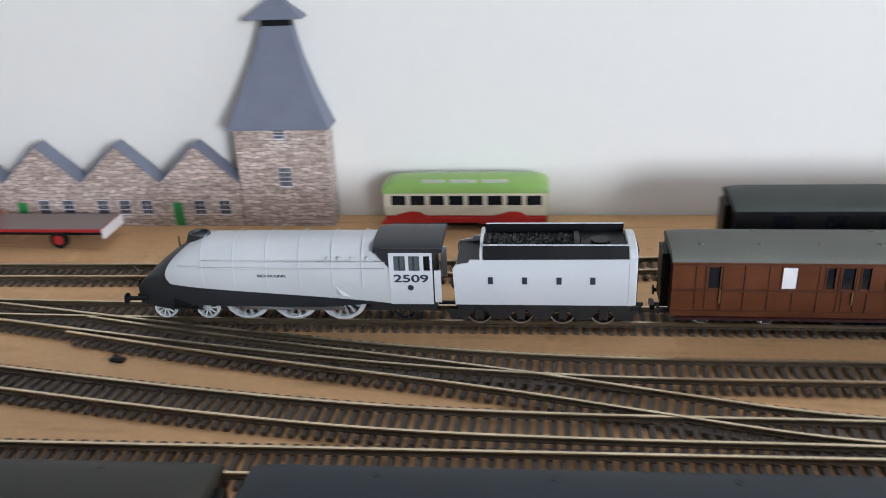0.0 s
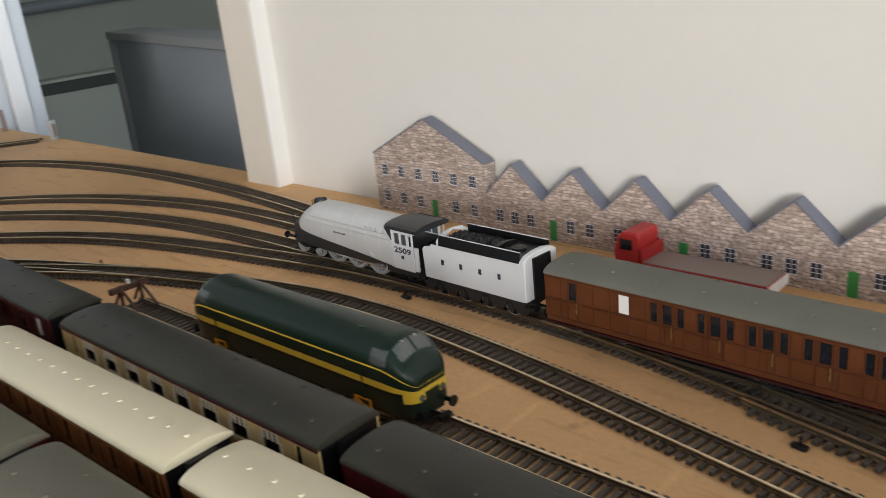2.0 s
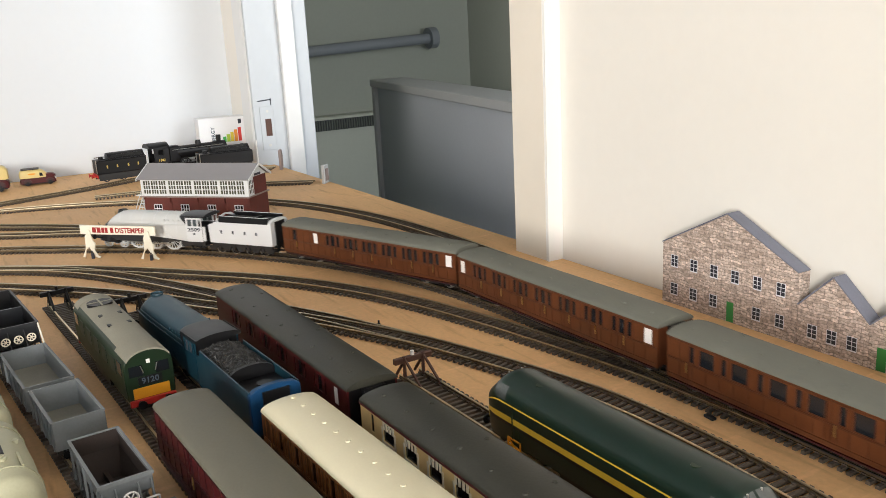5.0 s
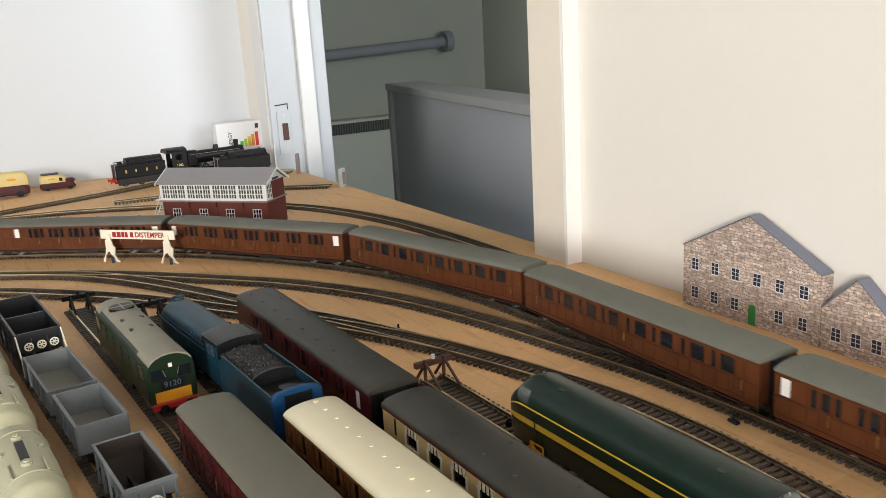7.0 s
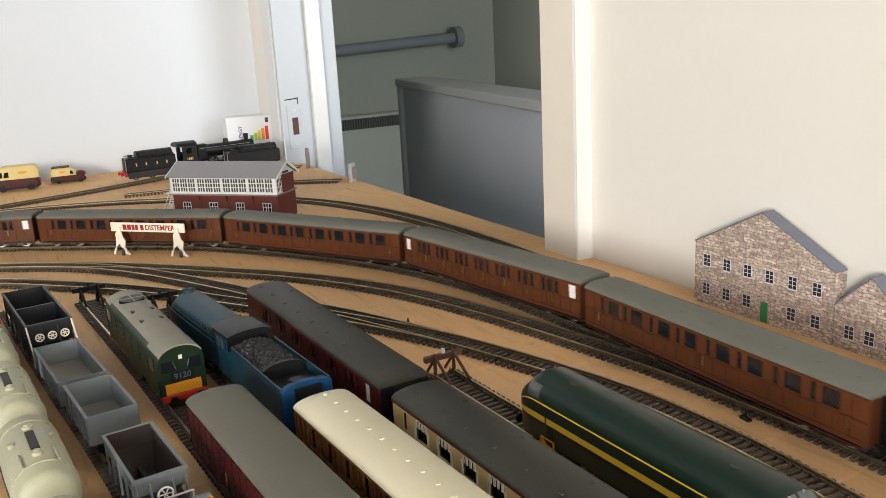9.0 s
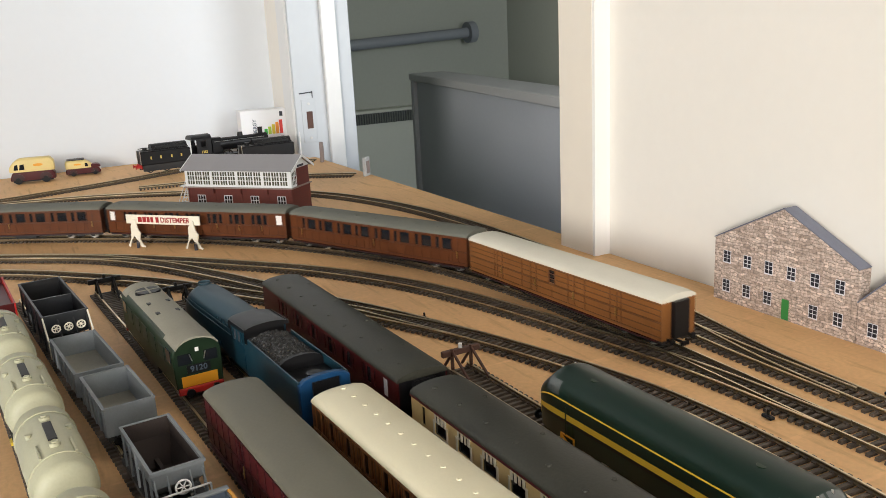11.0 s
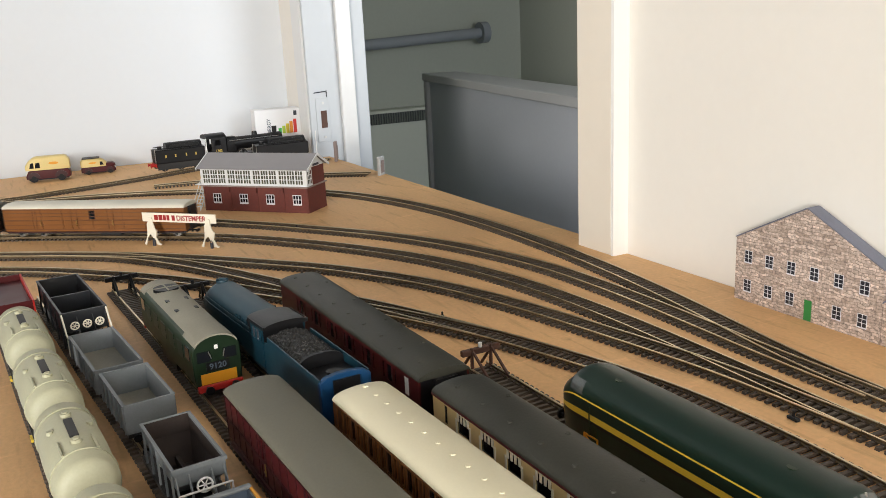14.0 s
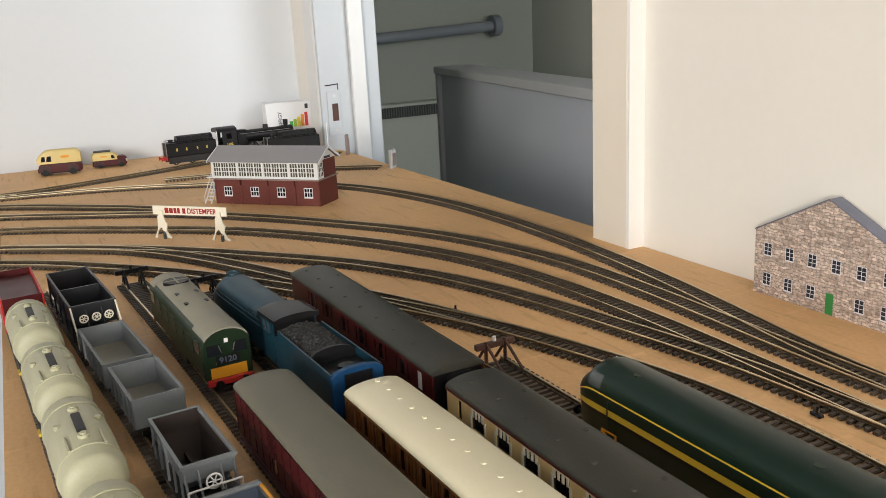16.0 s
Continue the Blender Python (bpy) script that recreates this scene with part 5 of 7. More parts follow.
def green_diesel():
    c = thing("diesel_locomotive", "dark green round-ended diesel locomotive with yellow stripes", "diesel locomotive")
    h, W, nose = 0.1042, 0.0178, 0.021
    half = [nose * math.sin(k / 44 * math.pi / 2) for k in range(45)]
    xs = [-(h - nose + d) for d in half[::-1]] + [h - nose + d for d in half]
    xs = xs[:45] + [-(h - nose) + 2 * (h - nose) * k / 90 for k in range(1, 90)] + xs[45:]
    flat = [0.0085, 0.0125, 0.0165, 0.0200, 0.0218, 0.0222, 0.0262, 0.0300, 0.0333, 0.0344]
    grid = []
    for x in xs:
        u = max(0.0, (abs(x) - h + nose) / nose)
        w = W * (0.48 + 0.52 * math.sqrt(max(0.0, 1 - 0.985 * u ** 2.6)))
        if u < 0.30:
            top = 0.0488 - 0.0012 * (u / 0.30) ** 2
        elif u < 0.68:
            top = 0.0476 - 0.0080 * (u - 0.30) / 0.38
        else:
            top = 0.0396 - 0.0090 * ((u - 0.68) / 0.32) ** 1.7
        fall = 1 - 0.70 * u ** 2   # the upper stripe sweeps down round the nose
        brow = 0.0222 + 0.0122 * fall
        low = [(w * (0.95 + 0.05 * min(1.0, (z - 0.0085) / 0.010)), z if z < 0.0222 else 0.0222 + (z - 0.0222) * fall) for z in flat]
        arc = [(w * math.cos(math.pi * j / 64), brow + (top - brow) * math.sin(math.pi * j / 64) ** 0.80) for j in range(1, 64)]
        ring = low + arc + [(-y, z) for y, z in low[::-1]]
        grid.append([(x, y, z) for y, z in ring])
    last = len(grid[0]) - 1
    def zone(j, q):
        x, y, z = [sum(p[k] for p in q) / len(q) for k in range(3)]
        d, k = h - abs(x), min(j, last - 1 - j)
        if k in (5, 8) or (d < 0.0060 and 2 <= k <= 4):
            return "yellow"
        if k == 3:
            return "black"
        if k >= 10:
            if 0.0150 < d < 0.0258 and 0.0360 < z < 0.0440:
                return ("side", x > 0, y > 0)
            if 0.0076 < d < 0.0144 and 0.0009 < abs(y) < 0.0118 and z > 0.0388:
                return ("front", x > 0, y > 0)
        return "body"
    cells = {}
    for i in range(len(xs) - 1):
        for j in range(last):
            q = [(i, j), (i + 1, j), (i + 1, j + 1), (i, j + 1)]
            cells.setdefault(zone(j, [grid[a][b] for a, b in q]), []).append(q)
    for i in (0, len(xs) - 1):
        for j in range(last // 2):
            q = [(i, j), (i, j + 1), (i, last - j - 1), (i, last - j)]
            cells["yellow" if j in (2, 3, 4, 5, 8) else "body"].append(q[:3] if q[1] == q[2] else q)
    for zn, nm, material, lab in (("body", "body", "d_green", ""), ("yellow", "stripe", "yellow", "yellow stripes and nose flash"), ("black", "lower_stripe", "black", ""), *[((k, a, b), "cab_window" if k == "side" else "windscreen", "d_glass", "") for k in ("side", "front") for a in (False, True) for b in (False, True)]):
        bm, vs = B(), {}
        for q in cells[zn]:
            for k in q:
                if k not in vs:
                    vs[k] = bm.verts.new(grid[k[0]][k[1]])
            if len({vs[k] for k in q}) == len(q):
                bm.faces.new([vs[k] for k in q])
        part(nm, bm, material, c, lab, smooth=45)
    for e in (-1, 1):
        bm = B(); box(bm, *sorted((e * (h - 0.002), e * (h + 0.0004))), -0.0052, 0.0052, 0.0158, 0.0208); part("nose_panel", bm, "d_green", c, "dark green panel in the yellow flash")
        for y in (-0.0045, 0.0045):
            bm = B(); rod(bm, (e * (h - 0.0135), y, 0.0430), (e * (h - 0.0140), y * 1.1, 0.0472), 0.0006, 8); part("horn", bm, "steel", c)
    for s in (-1, 1):
        for e in (-1, 1):
            bm = B(); box(bm, *sorted((e * (h - 0.040), e * (h - 0.036))), *sorted((s * (W - 0.0010), s * (W + 0.00025))), 0.0120, 0.0204); part("cab_door", bm, "d_green2", c)
            bm = B(); rod(bm, (e * (h - 0.034), s * (W + 0.0008), 0.012), (e * (h - 0.034), s * (W + 0.0008), 0.031), 0.0004, 6); part("handrail", bm, "d_green2", c)
            bm = B(); x0, x1 = sorted((e * (h - 0.042), e * (h - 0.029))); y0, y1 = sorted((s * 0.0182, s * 0.0190))
            for zz in (0.0035, 0.0080, 0.0125):
                box(bm, x0, x1, y0, y1, zz, zz + 0.0008)
            for xx in (x0, x1 - 0.0009):
                box(bm, xx, xx + 0.0009, y0, y1, 0.0035, 0.0133)
            rod(bm, (x0, (y0 + y1) / 2, 0.0040), (x1, (y0 + y1) / 2, 0.0125), 0.0006, 5)
            part("step", bm, "orange", c, "orange cab steps")
        bm = B(); box(bm, -0.030, 0.028, *sorted((s * 0.0140, s * 0.0165)), 0.0020, 0.0084); part("fuel_tank", bm, "black", c)
    for e in (-1, 1):
        for s in (-1, 1):
            bm = B(); rod(bm, (e * (h - 0.004), s * 0.0080, 0.0185), (e * (h + 0.0006), s * 0.0080, 0.0185), 0.0018, 12); part("headlight", bm, "cab_pane", c)
            bm = B(); rod(bm, (e * (h - 0.006), s * 0.0105, 0.0095), (e * (h + 0.004), s * 0.0105, 0.0095), 0.0014, 8); rod(bm, (e * (h + 0.004), s * 0.0105, 0.0095), (e * (h + 0.005), s * 0.0105, 0.0095), 0.0032, 12); part("buffer", bm, "black", c)
        bm = B(); rod(bm, (e * (h - 0.010), 0, 0.0064), (e * (h + 0.009), 0, 0.0064), 0.0012, 6); box(bm, *sorted((e * (h + 0.006), e * (h + 0.009))), -0.004, 0.004, 0.0045, 0.0078); part("coupling", bm, "black", c)
        bm = B(); box(bm, *sorted((e * (h - 0.014), e * (h - 0.004))), -0.012, 0.012, 0.0035, 0.0086); part("valance", bm, "black", c)
        bogie(c, e * 0.068, 0.020, 0.0066)
        bm = B(); rod(bm, (e * 0.060, 0.004, 0.0470), (e * 0.060, 0.004, 0.0485), 0.0030, 12); part("roof_fan", bm, "d_green2", c)
    return c

seat(green_diesel(), LINES["diesel"], -0.5252)

def small_diesel():
    c = thing("diesel_locomotive", "green diesel locomotive with grey roof and yellow warning panel", "diesel locomotive")
    h, W = 0.0855, 0.0175
    crown = arch(W, 0.0320, 0.0462, 28, 0.78)
    bm = B(); prism(bm, [(W * 0.97, 0.0085), (W, 0.0200)] + crown + [(-W, 0.0200), (-W * 0.97, 0.0085)], -h, h); part("body", bm, "d_green2", c, smooth=35, bevel=0.0009)
    def roof_strip(first, last, x0, x1, lift, name):
        pts = [(y, z + lift) for y, z in crown[first:last + 1]]
        bm = B(); prism(bm, pts + [(y * 0.97, z - 0.0012) for y, z in pts[::-1]], x0, x1); part(name, bm, "roof_pale", c, "weathered pale grey roof", smooth=35)
    roof_strip(6, 22, -h + 0.001, h - 0.0300, 0.0003, "roof")
    roof_strip(4, 24, h - 0.0298, h + 0.0015, 0.0006, "cab_roof")
    roof_strip(4, 24, -h - 0.0010, -h + 0.0140, 0.0006, "cab_roof")
    for x in (-0.020, 0.010):
        for y in (-0.007, 0.007):
            bm = B(); box(bm, x - 0.0028, x + 0.0028, y - 0.0020, y + 0.0020, 0.0435, 0.0458); part("roof_port", bm, "black", c)
    bm = B(); rod(bm, (-0.056, 0, 0.0440), (-0.056, 0, 0.0470), 0.0105, 28); part("fan_grille", bm, "black", c)
    bm = B(); box(bm, -0.0665, -0.0455, -0.0006, 0.0006, 0.0469, 0.0475); part("grille_bar", bm, "roof_pale", c)
    bm = B(); box(bm, -0.0567, -0.0553, -0.0105, 0.0105, 0.0468, 0.0474); part("grille_bar", bm, "roof_pale", c)
    for e in (-1, 1):
        bm = B(); box(bm, *sorted((e * h, e * (h + 0.0006))), -0.0130, 0.0130, 0.0100, 0.0180); part("warning_panel", bm, "orange", c, "orange-yellow warning panel")
        bm = B(); box(bm, *sorted((e * h, e * (h + 0.0030))), -0.0165, 0.0165, 0.0050, 0.0098); part("buffer_beam", bm, "red", c, "red buffer beam", bevel=0.0005)
        for y in (-0.0095, 0.0095):
            bm = B(); box(bm, *sorted((e * (h - 0.0006), e * (h + 0.0005))), y - 0.0048, y + 0.0048, 0.0270, 0.0350); part("windscreen", bm, "pane", c)
            bm = B(); rod(bm, (e * (h + 0.002), y, 0.0080), (e * (h + 0.008), y, 0.0080), 0.0014, 8); rod(bm, (e * (h + 0.008), y, 0.0080), (e * (h + 0.009), y, 0.0080), 0.0032, 12); part("buffer", bm, "black", c)
            bm = B(); rod(bm, (e * (h + 0.0008), y * 0.45, 0.029), (e * (h + 0.0008), y * 0.62, 0.0345), 0.0004, 5); part("wiper", bm, "steel", c)
        bm = B(); box(bm, *sorted((e * (h - 0.0006), e * (h + 0.0006))), -0.0013, 0.0013, 0.0355, 0.0385); part("headcode_light", bm, "blind", c)
        bm = B(); box(bm, *sorted((e * h, e * (h + 0.0005))), -0.0085, 0.0085, 0.0195, 0.0260); part("headcode_panel", bm, "black", c)
        lettering("headcode", "9120", 0.0060, "wagon_dark", c, pose(e * (h + 0.0006), 0, 0.0227, 90, 0, 90 * e), 1.05)
        bogie(c, e * 0.052, 0.018, 0.0066)
    for s in (-1, 1):
        for x in (-0.072, 0.072):
            bm = B(); box(bm, x - 0.006, x + 0.006, *sorted((s * (W - 0.0005), s * (W + 0.0003))), 0.0270, 0.0365); part("cab_window", bm, "pane", c)
        for k in range(5):
            bm = B(); box(bm, -0.060 + k * 0.026, -0.044 + k * 0.026, *sorted((s * (W - 0.0005), s * (W + 0.0003))), 0.0230, 0.0350); part("side_grille", bm, "d_green", c)
        bm = B(); box(bm, -0.024, 0.024, *sorted((s * 0.0130, s * 0.0160)), 0.0015, 0.0084); part("fuel_tank", bm, "black", c)
    return c

engine_9120 = small_diesel()
seat(engine_9120, LINES["green"], -0.8965, 1)
engine_9120.location.y += 0.003

# ---- wagons ----
def running_gear(c, h, r=0.0062, w=0.0150):
    bm = B(); box(bm, -h + 0.001, h - 0.001, -w, w, 0.0085, 0.0115)
    for s in (-1, 1):
        for x in (-h * 0.56, h * 0.56):
            prism(bm, [(x - 0.006, 0.0085), (x - 0.002, 0.0040), (x + 0.002, 0.0040), (x + 0.006, 0.0085)], *sorted((s * 0.0112, s * 0.0125)), "y")
    part("underframe", bm, "frame", c)
    for x in (-h * 0.56, h * 0.56):
        wheelset(c, x, r, "steel")
    for e in (-1, 1):
        for y in (-0.0105, 0.0105):
            bm = B(); rod(bm, (e * (h - 0.001), y, 0.0100), (e * (h + 0.0045), y, 0.0100), 0.0013, 8); rod(bm, (e * (h + 0.0045), y, 0.0100), (e * (h + 0.0053), y, 0.0100), 0.0027, 10); part("buffer", bm, "black", c)
        bm = B(); rod(bm, (e * (h - 0.004), 0, 0.0070), (e * (h + 0.007), 0, 0.0070), 0.0011, 6); part("coupling", bm, "black", c)

def open_wagon(label, h, paint, inner, z1=0.0335, w=0.0165):
    c = thing("open_wagon", label, "goods wagon", "wagons in the yard")
    running_gear(c, h)
    bm = B()
    box(bm, -h, h, -w, w, 0.0115, 0.0125)
    for s in (-1, 1):
        box(bm, -h, h, *sorted((s * w, s * (w - 0.0012))), 0.0125, z1)
    for x in (-h, h - 0.0012):
        box(bm, x, x + 0.0012, -w + 0.0012, w - 0.0012, 0.0125, z1)
    part("body", bm, paint, c)
    bm = B(); box(bm, -h + 0.0013, h - 0.0013, -w + 0.0013, w - 0.0013, 0.0125, 0.0132); part("floor", bm, inner, c)
    for s in (-1, 1):
        for k in range(6):
            x = -h + 0.002 + (2 * h - 0.004) * k / 5
            bm = B(); box(bm, x - 0.0007, x + 0.0007, *sorted((s * w, s * (w + 0.0009))), 0.0115, z1 - 0.001); part("stanchion", bm, paint, c)
    bm = B()
    for s in (-1, 1):
        box(bm, -h - 0.0003, h + 0.0003, *sorted((s * (w - 0.0014), s * (w + 0.0008))), z1, z1 + 0.0009)
    for x in (-h - 0.0003, h - 0.0012):
        box(bm, x, x + 0.0015, -w + 0.0014, w - 0.0014, z1, z1 + 0.0009)
    part("top_rail", bm, paint, c)
    return c

def handwheel(bm, at, r):
    n = 18
    for k in range(n):
        a, b = 2 * math.pi * k / n, 2 * math.pi * (k + 1) / n
        rod(bm, (at[0], at[1] + r * math.cos(a), at[2] + r * math.sin(a)), (at[0], at[1] + r * math.cos(b), at[2] + r * math.sin(b)), 0.0006, 5)
    for k in range(6):
        a = math.pi * k / 3
        rod(bm, at, (at[0], at[1] + r * math.cos(a), at[2] + r * math.sin(a)), 0.0004, 4)

def hopper_wagon(label, h, paint, lining, z1, wheels, rail, ends, w=0.0172):
    c = thing("hopper_wagon", label, "hopper wagon", "wagons in the yard")
    running_gear(c, h)
    hx = h - ends
    bm = B()
    rings = [[(-hx, -w, z1), (hx, -w, z1), (hx, w, z1), (-hx, w, z1)], [(-hx + 0.002, -w + 0.0005, 0.024), (hx - 0.002, -w + 0.0005, 0.024), (hx - 0.002, w - 0.0005, 0.024), (-hx + 0.002, w - 0.0005, 0.024)], [(-hx * 0.45, -w * 0.6, 0.0118), (hx * 0.45, -w * 0.6, 0.0118), (hx * 0.45, w * 0.6, 0.0118), (-hx * 0.45, w * 0.6, 0.0118)]]
    loft(bm, rings, cap=False); part("hopper_body", bm, paint, c)
    bm = B()
    inner = [[(x * 0.965, y * 0.945, z + 0.0004) for x, y, z in r] for r in rings]
    loft(bm, inner, cap=False); bm.faces.new([bm.verts.new((p[0], p[1], p[2] + 0.0003)) for p in inner[2]]); part("hopper_lining", bm, lining, c, "dark inside of the hopper")
    bm = B()
    for s in (-1, 1):
        box(bm, -hx - 0.0008, hx + 0.0008, *sorted((s * (w - 0.0010), s * (w + 0.0008))), z1 - 0.0012, z1 + 0.0008)
    for x in (-hx - 0.0008, hx - 0.0010):
        box(bm, x, x + 0.0018, -w + 0.0010, w - 0.0010, z1 - 0.0012, z1 + 0.0008)
    part("top_rim", bm, paint, c)
    bm = B(); box(bm, -hx * 0.5, hx * 0.5, -0.0012, 0.0012, 0.0130, 0.0175); part("ridge", bm, lining, c)
    for s in (-1, 1):
        for k in range(5):
            x = -hx + 0.004 + (2 * hx - 0.008) * k / 4
            bm = B(); box(bm, x - 0.0006, x + 0.0006, *sorted((s * (w - 0.0004), s * (w + 0.0008))), 0.0115, z1 - 0.0012); part("rib", bm, paint, c)
    for e in (-1, 1):
        for y in (-w + 0.001, -0.006, 0.006, w - 0.001):
            bm = B(); rod(bm, (e * (h - 0.0015), y, 0.0115), (e * (hx - 0.001), y, z1 - 0.004), 0.0007, 5); part("end_strut", bm, paint, c)
    if wheels == 3:
        bm = B(); box(bm, -0.0010, 0.0010, -w + 0.0012, w - 0.0012, 0.0200, z1 - 0.0008); part("divider", bm, paint, c)
    x = h - 0.0010
    for y in ([-0.0095, 0.0, 0.0095] if wheels == 3 else [0.0]):
        bm = B(); handwheel(bm, (x - (0.006 if wheels == 3 else 0.001), y, 0.0335 if wheels == 3 else 0.0255), 0.0031 if wheels == 3 else 0.0040); part("handwheel", bm, "sign_white" if wheels == 3 else "blind", c, "pale spoked handwheel")
    bm = B()
    zr = 0.0265 if wheels == 3 else 0.0240
    pts = [(x + 0.001, -w, 0.0115), (x + 0.001, -w, zr), (x + 0.001, w, zr), (x + 0.001, w, 0.0115)]
    for a, b in zip(pts, pts[1:]):
        rod(bm, a, b, 0.0006, 6)
    if wheels == 3:
        for y in (-0.009, 0.0, 0.009):
            rod(bm, (x + 0.001, y, 0.0115), (x + 0.001, y, zr), 0.0006, 6)
        rod(bm, (x, -w, zr), (hx, -w, z1), 0.0007, 6); rod(bm, (x, w, zr), (hx, w, z1), 0.0007, 6)
    part("end_railing", bm, rail, c, "white end railing")
    return c

def tank_wagon(label):
    c = thing("tank_wagon", label, "tank wagon", "pale tank wagons")
    h = 0.0500
    running_gear(c, h)
    bm = B()
    rings = []
    for x, r in ((-h + 0.003, 0.004), (-h + 0.0035, 0.0110), (-h + 0.0055, 0.0150), (-h + 0.0090, 0.0166), (-0.002, 0.0172), (0.002, 0.0172), (h - 0.0090, 0.0166), (h - 0.0055, 0.0150), (h - 0.0035, 0.0110), (h - 0.003, 0.004)):
        rings.append([(x, r * math.cos(2 * math.pi * k / 32), 0.0300 + r * math.sin(2 * math.pi * k / 32)) for k in range(32)])
    loft(bm, rings); part("barrel", bm, "tank", c, smooth=40)
    for x in (-0.030, 0.030):
        bm = B(); rings = [[(x + d, 0.0174 * math.cos(2 * math.pi * k / 32), 0.0300 + 0.0174 * math.sin(2 * math.pi * k / 32)) for k in range(32)] for d in (-0.0008, 0.0008)]
        loft(bm, rings); part("strap", bm, "tank", c, smooth=40)
    bm = B(); box(bm, -0.012, 0.013, -0.0024, 0.0024, 0.0462, 0.0480); part("hatch_walkway", bm, "frame", c, "dark walkway plate on the tank top", bevel=0.0003)
    for x in (-0.019, 0.0195):
        bm = B(); rod(bm, (x, 0, 0.0460), (x, 0, 0.0486), 0.0030, 14); rod(bm, (x, 0, 0.0486), (x, 0, 0.0494), 0.0018, 12); part("filler_cap", bm, "tank", c, smooth=50)
    for s in (-1, 1):
        bm = B(); rod(bm, (0.012, s * 0.009, 0.0452), (0.030, s * 0.009, 0.0452), 0.0008, 6); part("pipe", bm, "tank", c)
        bm = B(); rod(bm, (-0.006, s * 0.0105, 0.0430), (-0.006, s * 0.0105, 0.0455), 0.0018, 10); part("valve", bm, "tank", c)
        bm = B(); box(bm, 0.022, 0.030, *sorted((s * 0.0148, s * 0.0165)), 0.0092, 0.0112); part("label_clip", bm, "yellow", c)
    bm = B(); box(bm, -0.006, 0.006, -0.0140, 0.0140, 0.0115, 0.0140); part("saddle", bm, "frame", c)
    for x in (-0.034, 0.034):
        bm = B(); box(bm, x - 0.003, x + 0.003, -0.0140, 0.0140, 0.0115, 0.0180); part("saddle", bm, "frame", c)
    return c

LW, LT = LINES["wagon"], LINES["tank"]
seat(hopper_wagon("black high-sided hopper wagon with three white handwheels", 0.078, "charcoal", "black", 0.0418, 3, "sign_white", 0.017), LW, -1.006, 1)
seat(open_wagon("blue-grey open wagon standing empty in the yard", 0.0455, "wagon_grey", "wagon_floor", 0.0288), LW, -0.8795, 1)
seat(open_wagon("pale grey open wagon standing empty in the yard", 0.0335, "wagon_grey", "wagon_floor", 0.0305, 0.0158), LW, -0.7890, 1)
seat(hopper_wagon("grey hopper wagon with rusty brown inside and white handwheel", 0.0425, "wagon_grey", "rust", 0.0342, 1, "blind", 0.0085, 0.0140), LW, -0.6810, 1)
yellow_wagon = seat(open_wagon("dark blue-grey wagon with yellow side rails and brown load", 0.0480, "wagon_dark", "load", 0.0268), LW, -0.573, 1)
for side in (-1, 1):
    bm = B(); box(bm, -0.0465, 0.0480, *sorted((side * 0.0160, side * 0.0176)), 0.0278, 0.0288); part("side_rail", bm, "orange", yellow_wagon, "yellow-orange top rail")
bm = B(); box(bm, -0.0490, -0.0450, -0.0176, 0.0176, 0.0278, 0.0296); part("end_rail", bm, "wagon_grey", yellow_wagon, "blue-grey end rail", bevel=0.0006)
for at in (-0.934, -0.8145, -0.7045, -0.5900):
    seat(tank_wagon("pale grey-green tank wagon with dark top walkway"), LT, at, 1)

def brake_van():
    c = thing("red_wagon", "maroon and red open wagon standing at the yard end", "goods wagon", "wagons in the yard")
    running_gear(c, 0.052)
    bm = B(); box(bm, -0.052, 0.052, -0.0168, 0.0168, 0.0115, 0.0130)
    for s in (-1, 1):
        box(bm, -0.052, 0.052, *sorted((s * 0.0168, s * 0.0155)), 0.0130, 0.0400)
    part("body", bm, "red", c)
    for x in (-0.052, 0.0505):
        bm = B(); box(bm, x, x + 0.0015, -0.0154, 0.0154, 0.0130, 0.0400); part("end_board", bm, "maroon", c)
    bm = B(); box(bm, -0.0500, 0.0500, -0.0153, 0.0153, 0.0330, 0.0345); part("load_cover", bm, "maroon", c)
    return c

seat(brake_van(), LT, -1.062, 1)

# ---- card buildings along the wall ----
FRONT, BACK, TOWER_BACK = 0.569, 0.5825, 0.588

def card_window(parent, x, z, w, h, y, cols=2, rows=3):
    f = part("window", window_mesh(w, h, cols, rows), "win_frame", parent)
    f.location = (x, y, z)
    bm = B(); box(bm, -w / 2, w / 2, -0.0001, 0.0002, -h / 2, h / 2)
    p = part("pane", bm, "win_dark", f, "dark panes")

WINDOWS = {}

